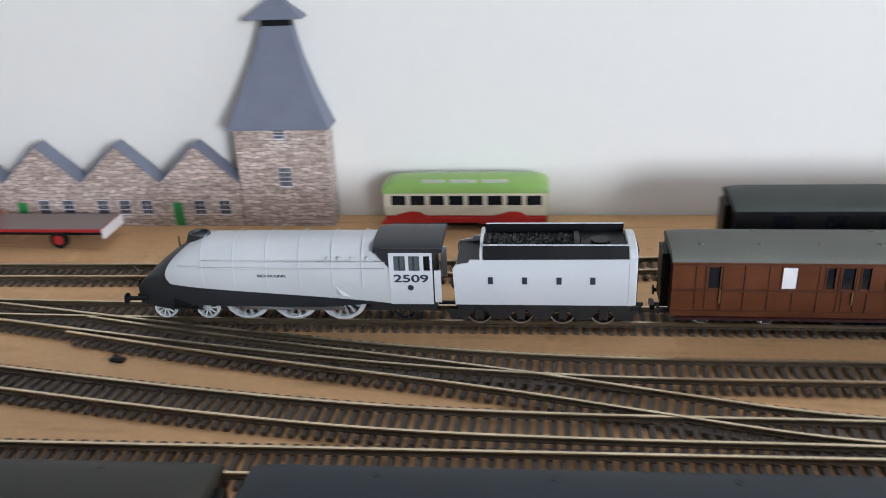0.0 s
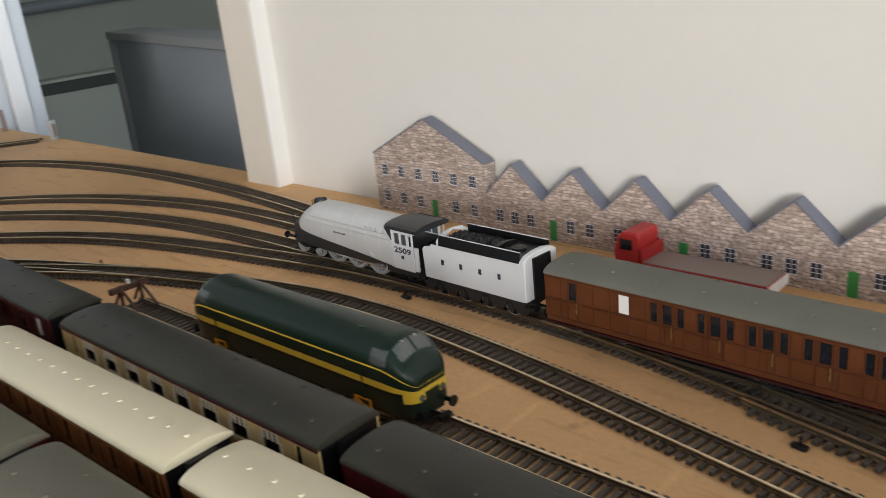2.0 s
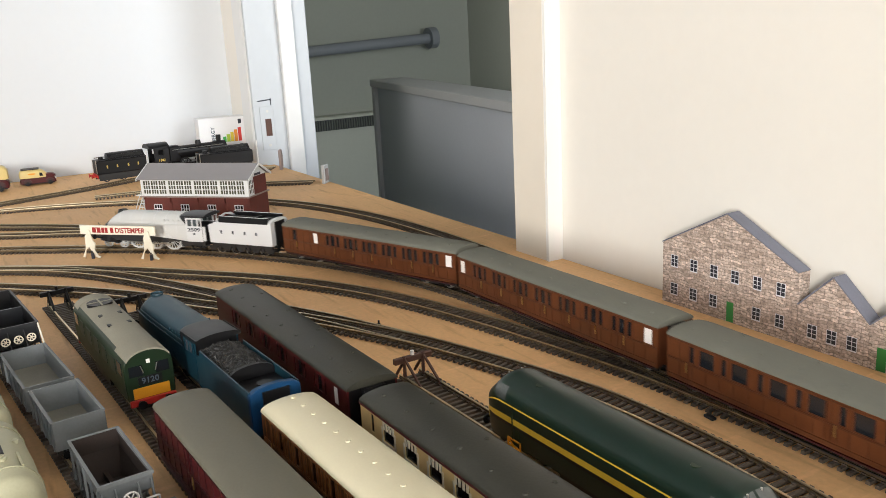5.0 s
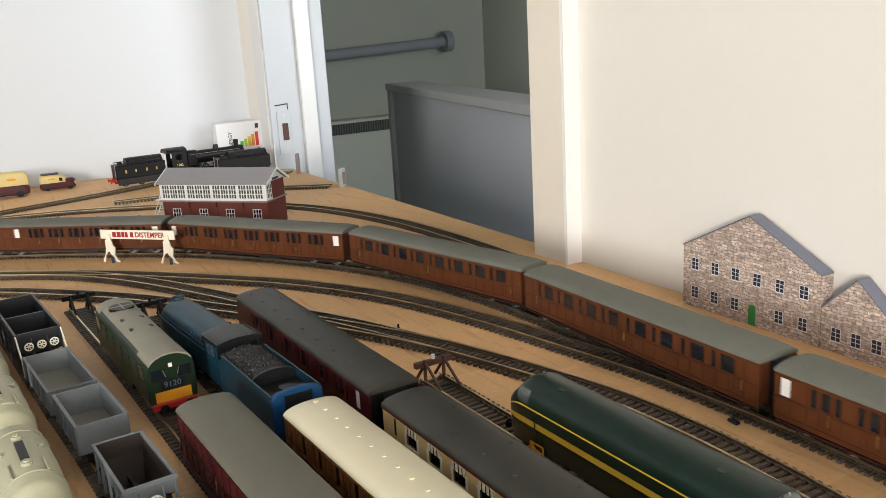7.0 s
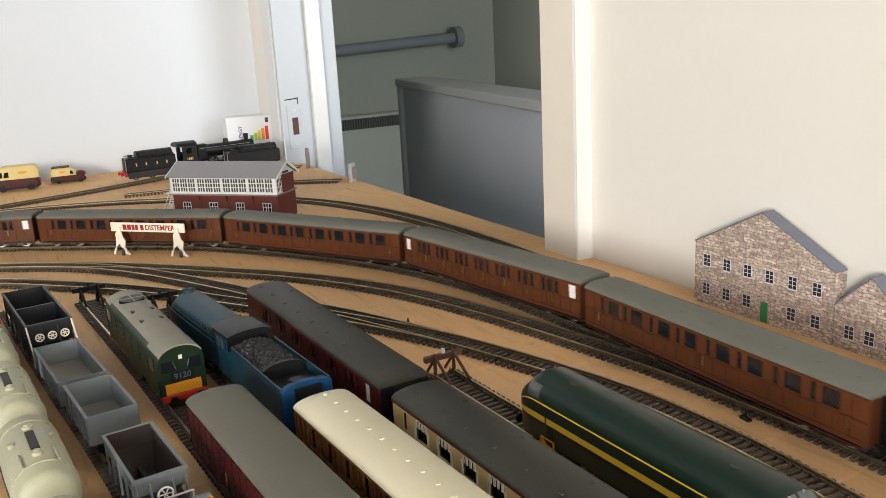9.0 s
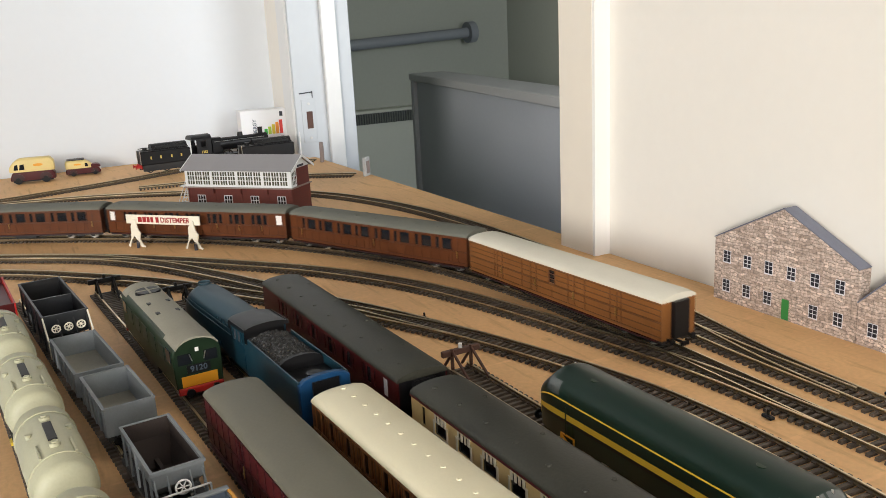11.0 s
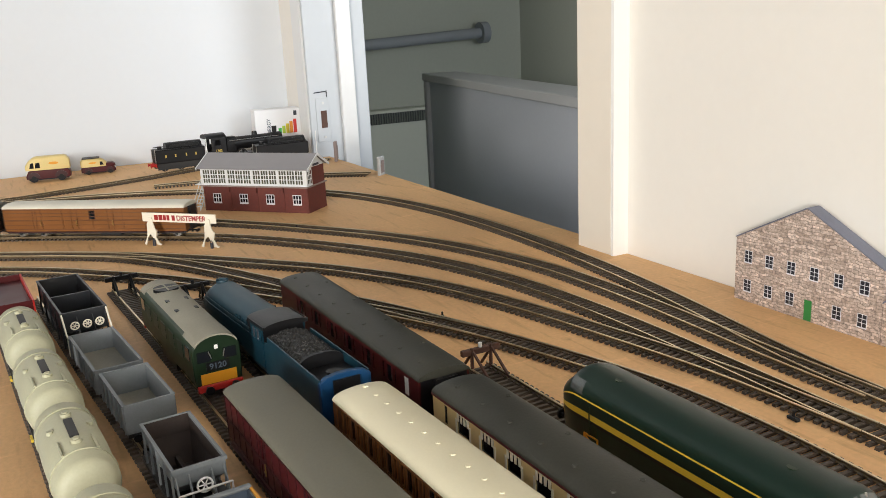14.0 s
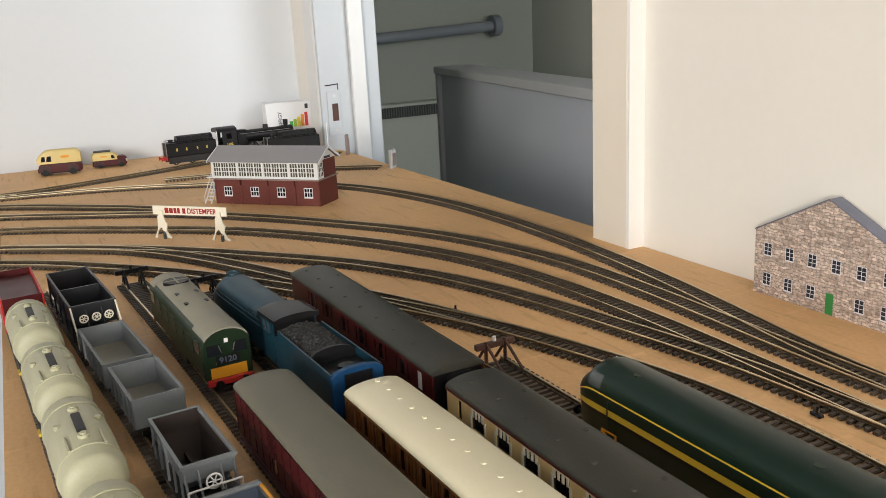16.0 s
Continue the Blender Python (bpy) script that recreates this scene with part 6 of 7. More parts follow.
def window_mesh(w, h, cols, rows, t=0.00042):
    if (w, h, cols, rows) not in WINDOWS:
        def cuts(span, count, first):
            """Edges of the bars and openings across a span, from the outer rail inwards."""
            out = [-span / 2 - first, -span / 2]
            for k in range(1, count):
                mid = -span / 2 + span * k / count
                out += [mid - t / 2, mid + t / 2]
            return out + [span / 2, span / 2 + t]
        xs, zs = cuts(w, cols, t), cuts(h, rows, 2.5 * t)
        bm, made = B(), {}
        solid_cell = lambda i, j: 0 <= i < len(xs) - 1 and 0 <= j < len(zs) - 1 and (i % 2 == 0 or j % 2 == 0)
        def v(i, j, y):
            if (i, j, y) not in made:
                made[i, j, y] = bm.verts.new((xs[i], y, zs[j]))
            return made[i, j, y]
        f, r = -0.00032, 0.0001
        for i in range(len(xs) - 1):
            for j in range(len(zs) - 1):
                if not solid_cell(i, j):
                    continue
                bm.faces.new((v(i, j, f), v(i + 1, j, f), v(i + 1, j + 1, f), v(i, j + 1, f)))
                for di, dj, p, q in ((-1, 0, (i, j), (i, j + 1)), (1, 0, (i + 1, j + 1), (i + 1, j)), (0, -1, (i + 1, j), (i, j)), (0, 1, (i, j + 1), (i + 1, j + 1))):
                    if not solid_cell(i + di, j + dj):
                        bm.faces.new((v(*p, f), v(*q, f), v(*q, r), v(*p, r)))
        me = finish(bm); me.materials.append(M["win_frame"]); WINDOWS[w, h, cols, rows] = me
    return WINDOWS[w, h, cols, rows]

def gable(parent, xl, zl, xp, zp, xr, zr, side_to=None):
    """A shallow stone front with a slate roof on each slope."""
    bm = B()
    prism(bm, [(xl, 0.0), (xr, 0.0), (xr, zr), (xp, zp), (xl, zl)], FRONT, BACK, "y")
    part("stone_front", bm, "stone", parent)
    for (xa, za), (xb, zb) in (((xl, zl), (xp, zp)), ((xp, zp), (xr, zr))):
        d = Vector((xb - xa, zb - za)).normalized(); nx, nz = -d.y * 0.0011, d.x * 0.0011
        bm = B(); prism(bm, [(xa, za + 0.0002), (xb, zb + 0.0002), (xb + nx, zb + nz), (xa + nx, za + nz)], FRONT - 0.0012, BACK, "y"); part("roof_slope", bm, "slate", parent)

def green_door(parent, x, w=0.0072, h=0.0185):
    bm = B(); box(bm, x - w / 2, x + w / 2, FRONT - 0.0004, FRONT + 0.0002, 0.0006, h); part("door", bm, "green_door", parent, "green door")

def mill():
    t = thing("card_mill", "low-relief printed stone card mill with green door and slate roof", "model building")
    gable(t, -.768, .058, -.693, .0965, -.620, .0600)
    for k in range(6):
        x = -.768 + .148 * (.10 + .158 * k)
        card_window(t, x, .0425, .0078, .0104, FRONT)
        if k != 3:
            card_window(t, x, .0152, .0078, .0104, FRONT)
    green_door(t, -.768 + .148 * .545)

def shed(xl, xp, xr, door, zp):
    t = thing("card_shed", "low-relief printed stone card shed with pitched slate roof", "model building", "row of card sheds")
    gable(t, xl, .034, xp, zp, xr, .034)
    w = xr - xl
    if door:
        green_door(t, xl + w * .17)
        for f in (.46, .78):
            card_window(t, xl + w * f, .0150, .0078, .0104, FRONT)
    else:
        for f in (.22, .50, .78):
            card_window(t, xl + w * f, .0150, .0078, .0104, FRONT)

mill()
edges = [-.6195, -.5575, -.4965, -.4365, -.3755, -.3140, -.2545]
for k in range(6):
    shed(edges[k] + .0002, (-.5895, -.526, -.466, -.4055, -.344, -.284)[k], edges[k + 1] - .0002, k % 2 == 1, .063 - .0003 * k)

def tower():
    t = thing("card_tower", "printed stone card malting tower with steep slate roof and cap", "model building")
    x0, x1 = -.2535, -.1875
    bm = B(); box(bm, x0, x1, FRONT, TOWER_BACK, 0, .0750); part("stone_front", bm, "stone", t)
    bm = B(); box(bm, x1, x1 + .0004, FRONT + .0002, TOWER_BACK, 0, .0748); part("stone_side", bm, "stone_side", t)
    bm = B()
    def ring(xa, xb, y, z):
        return [(xa, y, z), (xb, y, z), (xb, TOWER_BACK, z), (xa, TOWER_BACK, z)]
    rings = [ring(-.2575, -.1835, FRONT - .004, .0735), ring(-.2565, -.1845, FRONT - .003, .0750), ring(-.2455, -.1935, FRONT + .002, .097), ring(-.2345, -.2015, FRONT + .0065, .121), ring(-.2270, -.2060, FRONT + .0100, .142)]
    loft(bm, rings); part("roof", bm, "slate", t)
    bm = B(); loft(bm, [ring(-.2265, -.2065, FRONT + .0105, .1421), ring(-.2265, -.2065, FRONT + .0105, .1470)]); part("louvre", bm, "black", t)
    bm = B(); loft(bm, [ring(-.2370, -.1965, FRONT + .0040, .1470), ring(-.2365, -.1970, FRONT + .0045, .1480), ring(-.2260, -.2070, FRONT + .0110, .1555), ring(-.2172, -.2158, FRONT + .0160, .1640)]); part("cap", bm, "slate", t)
    card_window(t, -.2205, .0700, .0072, .0070, FRONT, 3, 3)
    card_window(t, -.2195, .0380, .0085, .0135, FRONT, 3, 4)

tower()

# ---- road vehicles ----
def road_wheel(parent, x, y, r, hub, s):
    bm = B(); rod(bm, (x, y - 0.0016, r), (x, y + 0.0016, r), r, 16)
    w = part("wheel", bm, "black", parent, smooth=40)
    bm = B(); rod(bm, (x, y, r), (x, y + s * 0.0021, r), r * 0.55, 12); part("hub", bm, hub, w, smooth=40)

def flat_lorry():
    c = thing("flatbed_lorry", "red flatbed lorry with grey-brown deck parked by the sheds", "lorry")
    bm = B()
    prism(bm, [(0.036, 0.0075), (0.057, 0.0075), (0.0585, 0.0200), (0.0545, 0.0330), (0.0500, 0.0365), (0.0375, 0.0365), (0.036, 0.0340)], -0.0140, 0.0140, "y"); part("cab", bm, "lorry_red", c, bevel=0.0014)
    for s in (-1, 1):
        bm = B(); box(bm, 0.0420, 0.0520, *sorted((s * 0.0136, s * 0.0142)), 0.0230, 0.0310); part("side_window", bm, "pane", c)
        bm = B(); box(bm, 0.0525, 0.0560, *sorted((s * 0.0015, s * 0.0115)), 0.0235, 0.0310); part("windscreen", bm, "pane", c)
        bm = B(); rod(bm, (0.0565, s * 0.0095, 0.0125), (0.0596, s * 0.0095, 0.0125), 0.0020, 10); part("headlight", bm, "blind", c)
        for x in (0.046, -0.026):
            road_wheel(c, x, s * 0.0118, 0.0066, "lorry_red", s)
        bm = B(); prism(bm, [(0.0375, 0.0070), (0.0395, 0.0130), (0.0440, 0.0148), (0.0500, 0.0140), (0.0540, 0.0075), (0.0525, 0.0075), (0.0490, 0.0125), (0.0440, 0.0133), (0.0405, 0.0120), (0.0390, 0.0070)], *sorted((s * 0.0138, s * 0.0152)), "y"); part("mudguard", bm, "lorry_red", c)
    bm = B(); box(bm, -0.060, 0.0345, -0.0150, 0.0150, 0.0130, 0.0152); part("bed", bm, "lorry_red", c, bevel=0.0004)
    bm = B(); box(bm, -0.0592, 0.0335, -0.0142, 0.0142, 0.0152, 0.0157); part("deck", bm, "deck", c)
    bm = B(); box(bm, 0.0330, 0.0345, -0.0150, 0.0150, 0.0152, 0.0250); part("headboard", bm, "lorry_red", c)
    bm = B(); box(bm, -0.0615, -0.0601, -0.0150, 0.0150, 0.0080, 0.0152); part("tailboard", bm, "blind", c, "pale tail board", bevel=0.0003)
    bm = B(); box(bm, -0.055, 0.040, -0.0050, 0.0050, 0.0070, 0.0130); part("chassis", bm, "black", c)
    return c

flat_lorry().matrix_basis = pose(-0.402, 0.540, 0, 0, 0, 180)

def old_bus():
    c = thing("vintage_bus", "vintage single-deck bus in lime green, cream and red", "bus")
    h, W = 0.0570, 0.0125
    bm = B(); box(bm, -h, h, -W, W, 0.0060, 0.0118); part("lower_body", bm, "red", c, "red lower panels", bevel=0.0015)
    bm = B(); box(bm, -h, h, -W, W, 0.0120, 0.0190); part("waist_band", bm, "bus_cream", c, "cream waist band", bevel=0.0006)
    bm = B()
    wins = [(-h + 0.004 + k * 0.0135, -h + 0.0145 + k * 0.0135) for k in range(8)]
    for s in (-1, 1):
        side_wall(bm, -h, h, s * W, 0.0010, 0.0191, 0.0290, wins, 0.0198, 0.0270)
    box(bm, -h, -h + 0.001, -W + 0.0011, W - 0.0011, 0.0191, 0.0290); box(bm, h - 0.001, h, -W + 0.0011, W - 0.0011, 0.0191, 0.0290)
    part("window_band", bm, "bus_cream", c, "cream window band")
    for s in (-1, 1):
        for a, b in wins:
            bm = B(); box(bm, a, b, *sorted((s * (W - 0.0007), s * (W - 0.0009))), 0.0198, 0.0270); part("window", bm, "pane", c)
        for x in (0.036, -0.034):
            road_wheel(c, x, s * 0.0108, 0.0066, "red", s)
            bm = B(); prism(bm, [(x - 0.0125, 0.0060), (x - 0.0095, 0.0118), (x - 0.004, 0.0152), (x + 0.003, 0.0155), (x + 0.011, 0.0132), (x + 0.022, 0.0088), (x + 0.024, 0.0060)], *sorted((s * (W - 0.0002), s * (W + 0.0010))), "y"); part("wheel_arch", bm, "red", c, bevel=0.0004)
    bm = B()
    rings = []
    for x, k in ((-h - 0.001, 0.35), (-h + 0.002, 0.80), (-h + 0.008, 1.0), (h - 0.012, 1.0), (h - 0.004, 0.85), (h + 0.001, 0.40)):
        rings.append([(x, p[0], p[1]) for p in arch(W + 0.0003, 0.0288, 0.0290 + 0.0095 * k, 12, 0.6)])
    loft(bm, rings); part("roof", bm, "lime", c, "lime green roof", smooth=45)
    for x0, x1 in ((-0.030, -0.012), (-0.008, 0.010), (0.014, 0.030)):
        bm = B(); box(bm, x0, x1, -0.0105, 0.0105, 0.0350, 0.0372); part("roof_light", bm, "heater", c, "pale grey roof lights")
    bm = B(); box(bm, -h - 0.0006, -h + 0.0004, -W + 0.001, W - 0.001, 0.0070, 0.0290); part("rear_panel", bm, "lime", c)
    bm = B(); box(bm, -h, h, -0.008, 0.008, 0.003, 0.006); part("chassis", bm, "black", c)
    return c

old_bus().matrix_basis = pose(-0.0905, 0.572, 0, 0, 0, 180)

def little_van(L, H, label, bonnet):
    """A small van with rounded corners; with a bonnet the cab sits back from the front."""
    c = thing("delivery_van", label, "van", "vans by the wall")
    h, W, waist = L / 2, 0.0128, H * 0.47
    cab = h - (L * 0.24 if bonnet else 0.0)
    def shell(x0, x1, z0, z1, round_top, nose, tail):
        """Rings along x whose top rounds over at the sides and falls at both ends."""
        n, rings = 18, []
        for i in range(n + 1):
            x = x0 + (x1 - x0) * i / n
            f = max(0.0, 1 - (x1 - x) / nose) if nose else 0.0
            g = max(0.0, 1 - (x - x0) / tail) if tail else 0.0
            top = z1 - (z1 - z0) * (0.62 * f ** 2.2 + 0.30 * g ** 3)
            w = W * (1 - 0.22 * f ** 2.5 - 0.14 * g ** 3)
            r = min(round_top, (top - z0) * 0.8)
            half = [(w, z0)] + [(w - r + r * math.cos(a), top - r + r * math.sin(a)) for a in (k * math.pi / 10 for k in range(6))]
            rings.append([(x, y, z) for y, z in half] + [(x, -y, z) for y, z in half[::-1]])
        return rings
    bm = B(); loft(bm, shell(-h, h, H * 0.13, waist, 0.0015, L * 0.10, L * 0.06)); part("lower_body", bm, "maroon", c, "maroon lower body", smooth=40)
    bm = B(); loft(bm, shell(-h, cab, waist, H, 0.0055, L * 0.30, L * 0.14)); part("upper_body", bm, "van_cream", c, "cream yellow upper body", smooth=40)
    if bonnet:
        bm = B(); loft(bm, shell(cab - 0.002, h, waist, H * 0.66, 0.003, L * 0.12, 0)); part("bonnet", bm, "maroon", c, "maroon bonnet", smooth=40)
        bm = B(); loft(bm, shell(-h + 0.004, cab - L * 0.20, H * 0.985, H * 1.03, 0.0006, 0, 0)); part("roof_hatch", bm, "frame", c)
    for s in (-1, 1):
        for a, b in ((cab - L * 0.20, cab - L * 0.10), (cab - L * 0.34, cab - L * 0.22)):
            if bonnet and b < cab - L * 0.21:
                continue
            bm = B(); prism(bm, [(a, H * 0.56), (b, H * 0.56), (b - L * 0.03, H * 0.76), (a, H * 0.78)], *sorted((s * (W - 0.0006), s * (W + 0.0002))), "y"); part("side_window", bm, "pane", c)
        bm = B()
        n = 18
        prism(bm, [(-h * 0.30 + L * 0.11 * math.cos(2 * math.pi * k / n), H * 0.72 + H * 0.055 * math.sin(2 * math.pi * k / n)) for k in range(n)], *sorted((s * (W - 0.0003), s * (W + 0.0003))), "y"); part("emblem", bm, "orange", c, "plain oval emblem")
        for x in (h * 0.66, -h * 0.58):
            road_wheel(c, x, s * 0.0118, H * 0.17, "black", s)
            bm = B(); prism(bm, [(x + H * 0.24 * math.cos(math.pi * k / 10), H * 0.17 + H * 0.24 * math.sin(math.pi * k / 10)) for k in range(11)], *sorted((s * (W - 0.0012), s * (W + 0.0008))), "y"); part("wheel_arch", bm, "maroon_dark", c)
        bm = B(); rod(bm, (h - 0.002, s * 0.008, H * 0.34), (h + 0.0008, s * 0.008, H * 0.34), 0.0016, 10); part("headlight", bm, "blind", c)
    bm = B(); box(bm, -h * 0.9, h * 0.9, -0.009, 0.009, H * 0.07, H * 0.14); part("chassis", bm, "black", c)
    return c

little_van(0.080, 0.049, "cream and maroon delivery van parked at the wall", False).matrix_basis = pose(-2.050, 0.064, 0, 0, 0, 261)
little_van(0.066, 0.032, "small cream and maroon bonneted van parked at the wall", True).matrix_basis = pose(-2.076, 0.158, 0, 0, 0, 84)

# ---- signal box ----
def signal_box():
    c = thing("signal_box", "brick signal box with white glazed upper floor and grey roof", "signal box")
    c.matrix_basis = pose(-1.4835, 0.3335, 0, 0, 0, 42.1)
    h, D = 0.0903, 0.0275
    lows = [(-0.0735, -0.0600), (-0.0265, -0.0130), (0.0195, 0.0330), (0.0650, 0.0785)]
    bm = B()
    side_wall(bm, -h, h, -D, 0.0015, 0.0, 0.0380, lows, 0.0135, 0.0265)
    side_wall(bm, -h, h, D, 0.0015, 0.0, 0.0380, [], 0.0135, 0.0265)
    for x in (-h, h - 0.0015):
        box(bm, x, x + 0.0015, -D + 0.0015, D - 0.0015, 0, 0.0380)
    box(bm, h - 0.0015, h, -D + 0.0145, D - 0.0015, 0.0380, 0.0660)
    part("brick_base", bm, "brick", c)
    for x in (-0.0430, 0.0035, 0.0490, -h + 0.001, h - 0.003):
        bm = B(); box(bm, x, x + 0.002, -D - 0.0009, -D, 0, 0.0380); part("pilaster", bm, "brick", c)
    for a, b in lows:
        w = part("window", window_mesh(b - a - 0.001, 0.0120, 3, 2, 0.0010), "win_frame", c); w.location = ((a + b) / 2, -D - 0.0002, 0.0200)
        bm = B(); box(bm, -0.0062, 0.0062, 0.0003, 0.0006, -0.0060, 0.0060); part("pane", bm, "pane", w)
    for x in (-0.043, 0.0045, 0.050):
        bm = B(); prism(bm, [(x - 0.001, 0.030), (x + 0.001, 0.030), (x + 0.001, 0.0385), (x - 0.001, 0.0385)], -D - 0.0045, -D - 0.0009, "y"); part("bracket", bm, "brick", c)
    bm = B(); box(bm, -h - 0.003, h + 0.003, -D - 0.005, D + 0.001, 0.0381, 0.0398); part("floor_ledge", bm, "deck", c, "grey-brown projecting ledge")
    # glazed floor
    bm = B()
    box(bm, -h - 0.001, h - 0.002, -D - 0.0020, -D - 0.0008, 0.0399, 0.0428); box(bm, -h - 0.001, h - 0.002, -D - 0.0020, -D - 0.0008, 0.0630, 0.0662)
    for k in range(5):
        x = -h - 0.001 + (2 * h - 0.004) * k / 4
        box(bm, x, x + 0.003, -D - 0.0023, -D - 0.0008, 0.0399, 0.0662)
    box(bm, h - 0.002, h + 0.001, -D - 0.0020, -D + 0.0010, 0.0399, 0.0662)
    part("window_wall", bm, "gloss_white", c, "white boarded window wall")
    seg = (2 * h - 0.004) / 4
    for k in range(4):
        for j in range(3):
            x = -h - 0.001 + seg * k + 0.003 + (seg - 0.003) * (j + 0.5) / 3
            w = part("sash_window", window_mesh(0.0118, 0.0195, 3, 3, 0.0010), "gloss_white", c); w.location = (x, -D - 0.0012, 0.0529)
            if not w.data.get("white"):
                w.data.materials.clear(); w.data.materials.append(M["gloss_white"]); w.data["white"] = 1
            bm = B(); box(bm, -0.0060, 0.0060, 0.0003, 0.0005, -0.0098, 0.0098); part("pane", bm, "pane_room", w)
    w = part("end_window", window_mesh(0.0118, 0.0195, 3, 3, 0.0010), "gloss_white", c); w.matrix_basis = pose(h + 0.0006, -D + 0.0078, 0.0529, 0, 0, 90)
    for z0, z1 in ((0.0399, 0.0408), (0.0640, 0.0662)):
        bm = B(); box(bm, h - 0.0005, h + 0.0010, -D + 0.0010, -D + 0.0150, z0, z1); part("end_rail", bm, "gloss_white", c)
    bm = B(); box(bm, h - 0.0012, h - 0.0008, -D + 0.001, -D + 0.0130, 0.0430, 0.0625); part("end_pane", bm, "pane_room", c)
    bm = B(); prism(bm, [(-D - 0.0010, 0.0662), (D, 0.0662), (0.0, 0.0830)], h - 0.001, h + 0.0006); part("gable_end", bm, "gloss_white", c)
    bm = B(); prism(bm, [(-D - 0.0010, 0.0662), (D, 0.0662), (0.0, 0.0830)], -h - 0.0006, -h + 0.001); part("gable_end", bm, "gloss_white", c)
    for s in (-1, 1):
        bm = B()
        prism(bm, [(s * (D + 0.0055), 0.0645), (0.0, 0.0838), (0.0, 0.0852), (s * (D + 0.0062), 0.0656)], -h - 0.005, h + 0.005); part("roof_slope", bm, "slate_box", c)
        bm = B(); prism(bm, [(s * (D + 0.0060), 0.0628), (0.0, 0.0820), (0.0, 0.0856), (s * (D + 0.0066), 0.0660)], h + 0.0051, h + 0.0062); part("bargeboard", bm, "gloss_white", c)
        bm = B(); prism(bm, [(s * (D + 0.0060), 0.0628), (0.0, 0.0820), (0.0, 0.0856), (s * (D + 0.0066), 0.0660)], -h - 0.0062, -h - 0.0051); part("bargeboard", bm, "gloss_white", c)
    for e in (-1, 1):
        bm = B(); rod(bm, (e * (h + 0.0056), 0, 0.0845), (e * (h + 0.0056), 0, 0.118 if e > 0 else 0.106), 0.0008, 8); part("finial", bm, "gloss_white", c)
    # steps and landing
    bm = B()
    box(bm, -h - 0.016, -h - 0.0032, -D + 0.002, D - 0.012, 0.0385, 0.0398)
    for k in range(7):
        y = -D + 0.002 - 0.0035 * (k + 1) + 0.02
        box(bm, -h - 0.016, -h - 0.006, y, y + 0.0036, 0.0335 - 0.0048 * k, 0.0343 - 0.0048 * k)
    part("steps", bm, "gloss_white", c)
    bm = B()
    for x in (-h - 0.0165, -h - 0.0055):
        rod(bm, (x, -D + 0.020, 0.047), (x, -D - 0.006, 0.012), 0.0006, 6); rod(bm, (x, -D + 0.020, 0.034), (x, -D - 0.006, 0.001), 0.0009, 6); rod(bm, (x, -D - 0.006, 0.0), (x, -D - 0.006, 0.013), 0.0006, 6); rod(bm, (x, -D + 0.020, 0.0), (x, -D + 0.020, 0.050), 0.0006, 6)
    part("step_railing", bm, "gloss_white", c)
    bm = B(); box(bm, h + 0.0007, h + 0.0011, -0.008, 0.010, 0.0672, 0.0705); part("name_board", bm, "ink", c)

M["pane_room"] = mat("greenish room window glazing", (0.10, 0.10, 0.075), 0.12, vary=0.4, scale=90, bump=0.0)
signal_box()

# ---- lineside hoarding carried by two cut-out painters ----
def hoarding():
    c = thing("advertising_hoarding", "cream advertising board with dark red lettering between two cut-outs", "advertising sign")
    c.matrix_basis = pose(-1.3190, 0.1740, 0, 0, 0, 43)
    bm = B(); box(bm, -0.0555, 0.0555, -0.0011, 0.0009, 0.0308, 0.0425); part("board", bm, "sign_white", c, bevel=0.0003)
    for x0, x1 in ((-0.0365, -0.0308), (-0.0296, -0.0240), (-0.0228, -0.0186), (-0.0174, -0.0134), (-0.0096, -0.0050)):
        bm = B(); box(bm, x0, x1, -0.0014, -0.0011, 0.0332, 0.0400); part("brand_mark", bm, "sign_red", c, "dark red brand bar")
    lettering("wording", "DISTEMPER", 0.0088, "sign_red", c, pose(0.0192, -0.0013, 0.0363, 90, 0, 0) @ Matrix.Diagonal((1.0, 1.05, 1, 1)), 1.0)
    return c

hoarding()

def cutout(x, flip):
    """A flat striding painter cut from card: cap, head, coat, legs and shoes in one plain outline."""
    bm = B()
    outline = [(-0.0125, 0.0010), (-0.0095, 0.0), (-0.0062, 0.0100), (-0.0010, 0.0148), (0.0030, 0.0080), (0.0068, 0.0012), (0.0130, 0.0), (0.0140, 0.0018), (0.0105, 0.0032), (0.0066, 0.0105), (0.0078, 0.0150), (0.0090, 0.0195), (0.0062, 0.0215), (0.0046, 0.0270), (0.0034, 0.0310), (0.0036, 0.0345), (0.0026, 0.0368), (-0.0020, 0.0368), (-0.0034, 0.0345), (-0.0030, 0.0312), (-0.0052, 0.0280), (-0.0056, 0.0180), (-0.0068, 0.0110)]
    prism(bm, outline, -0.0008, 0.0008, "y")
    me = finish(bm)
    me.materials.append(M["sign_white"])
    ob = tagged(new("painter_cutout", me), "flat white-coated painter cut-out carrying the sign board", "cut-out figure", "sign painters")
    ob.matrix_basis = pose(-1.3190, 0.1740, 0, 0, 0, 43) @ pose(x, -0.0022, 0)
    return ob

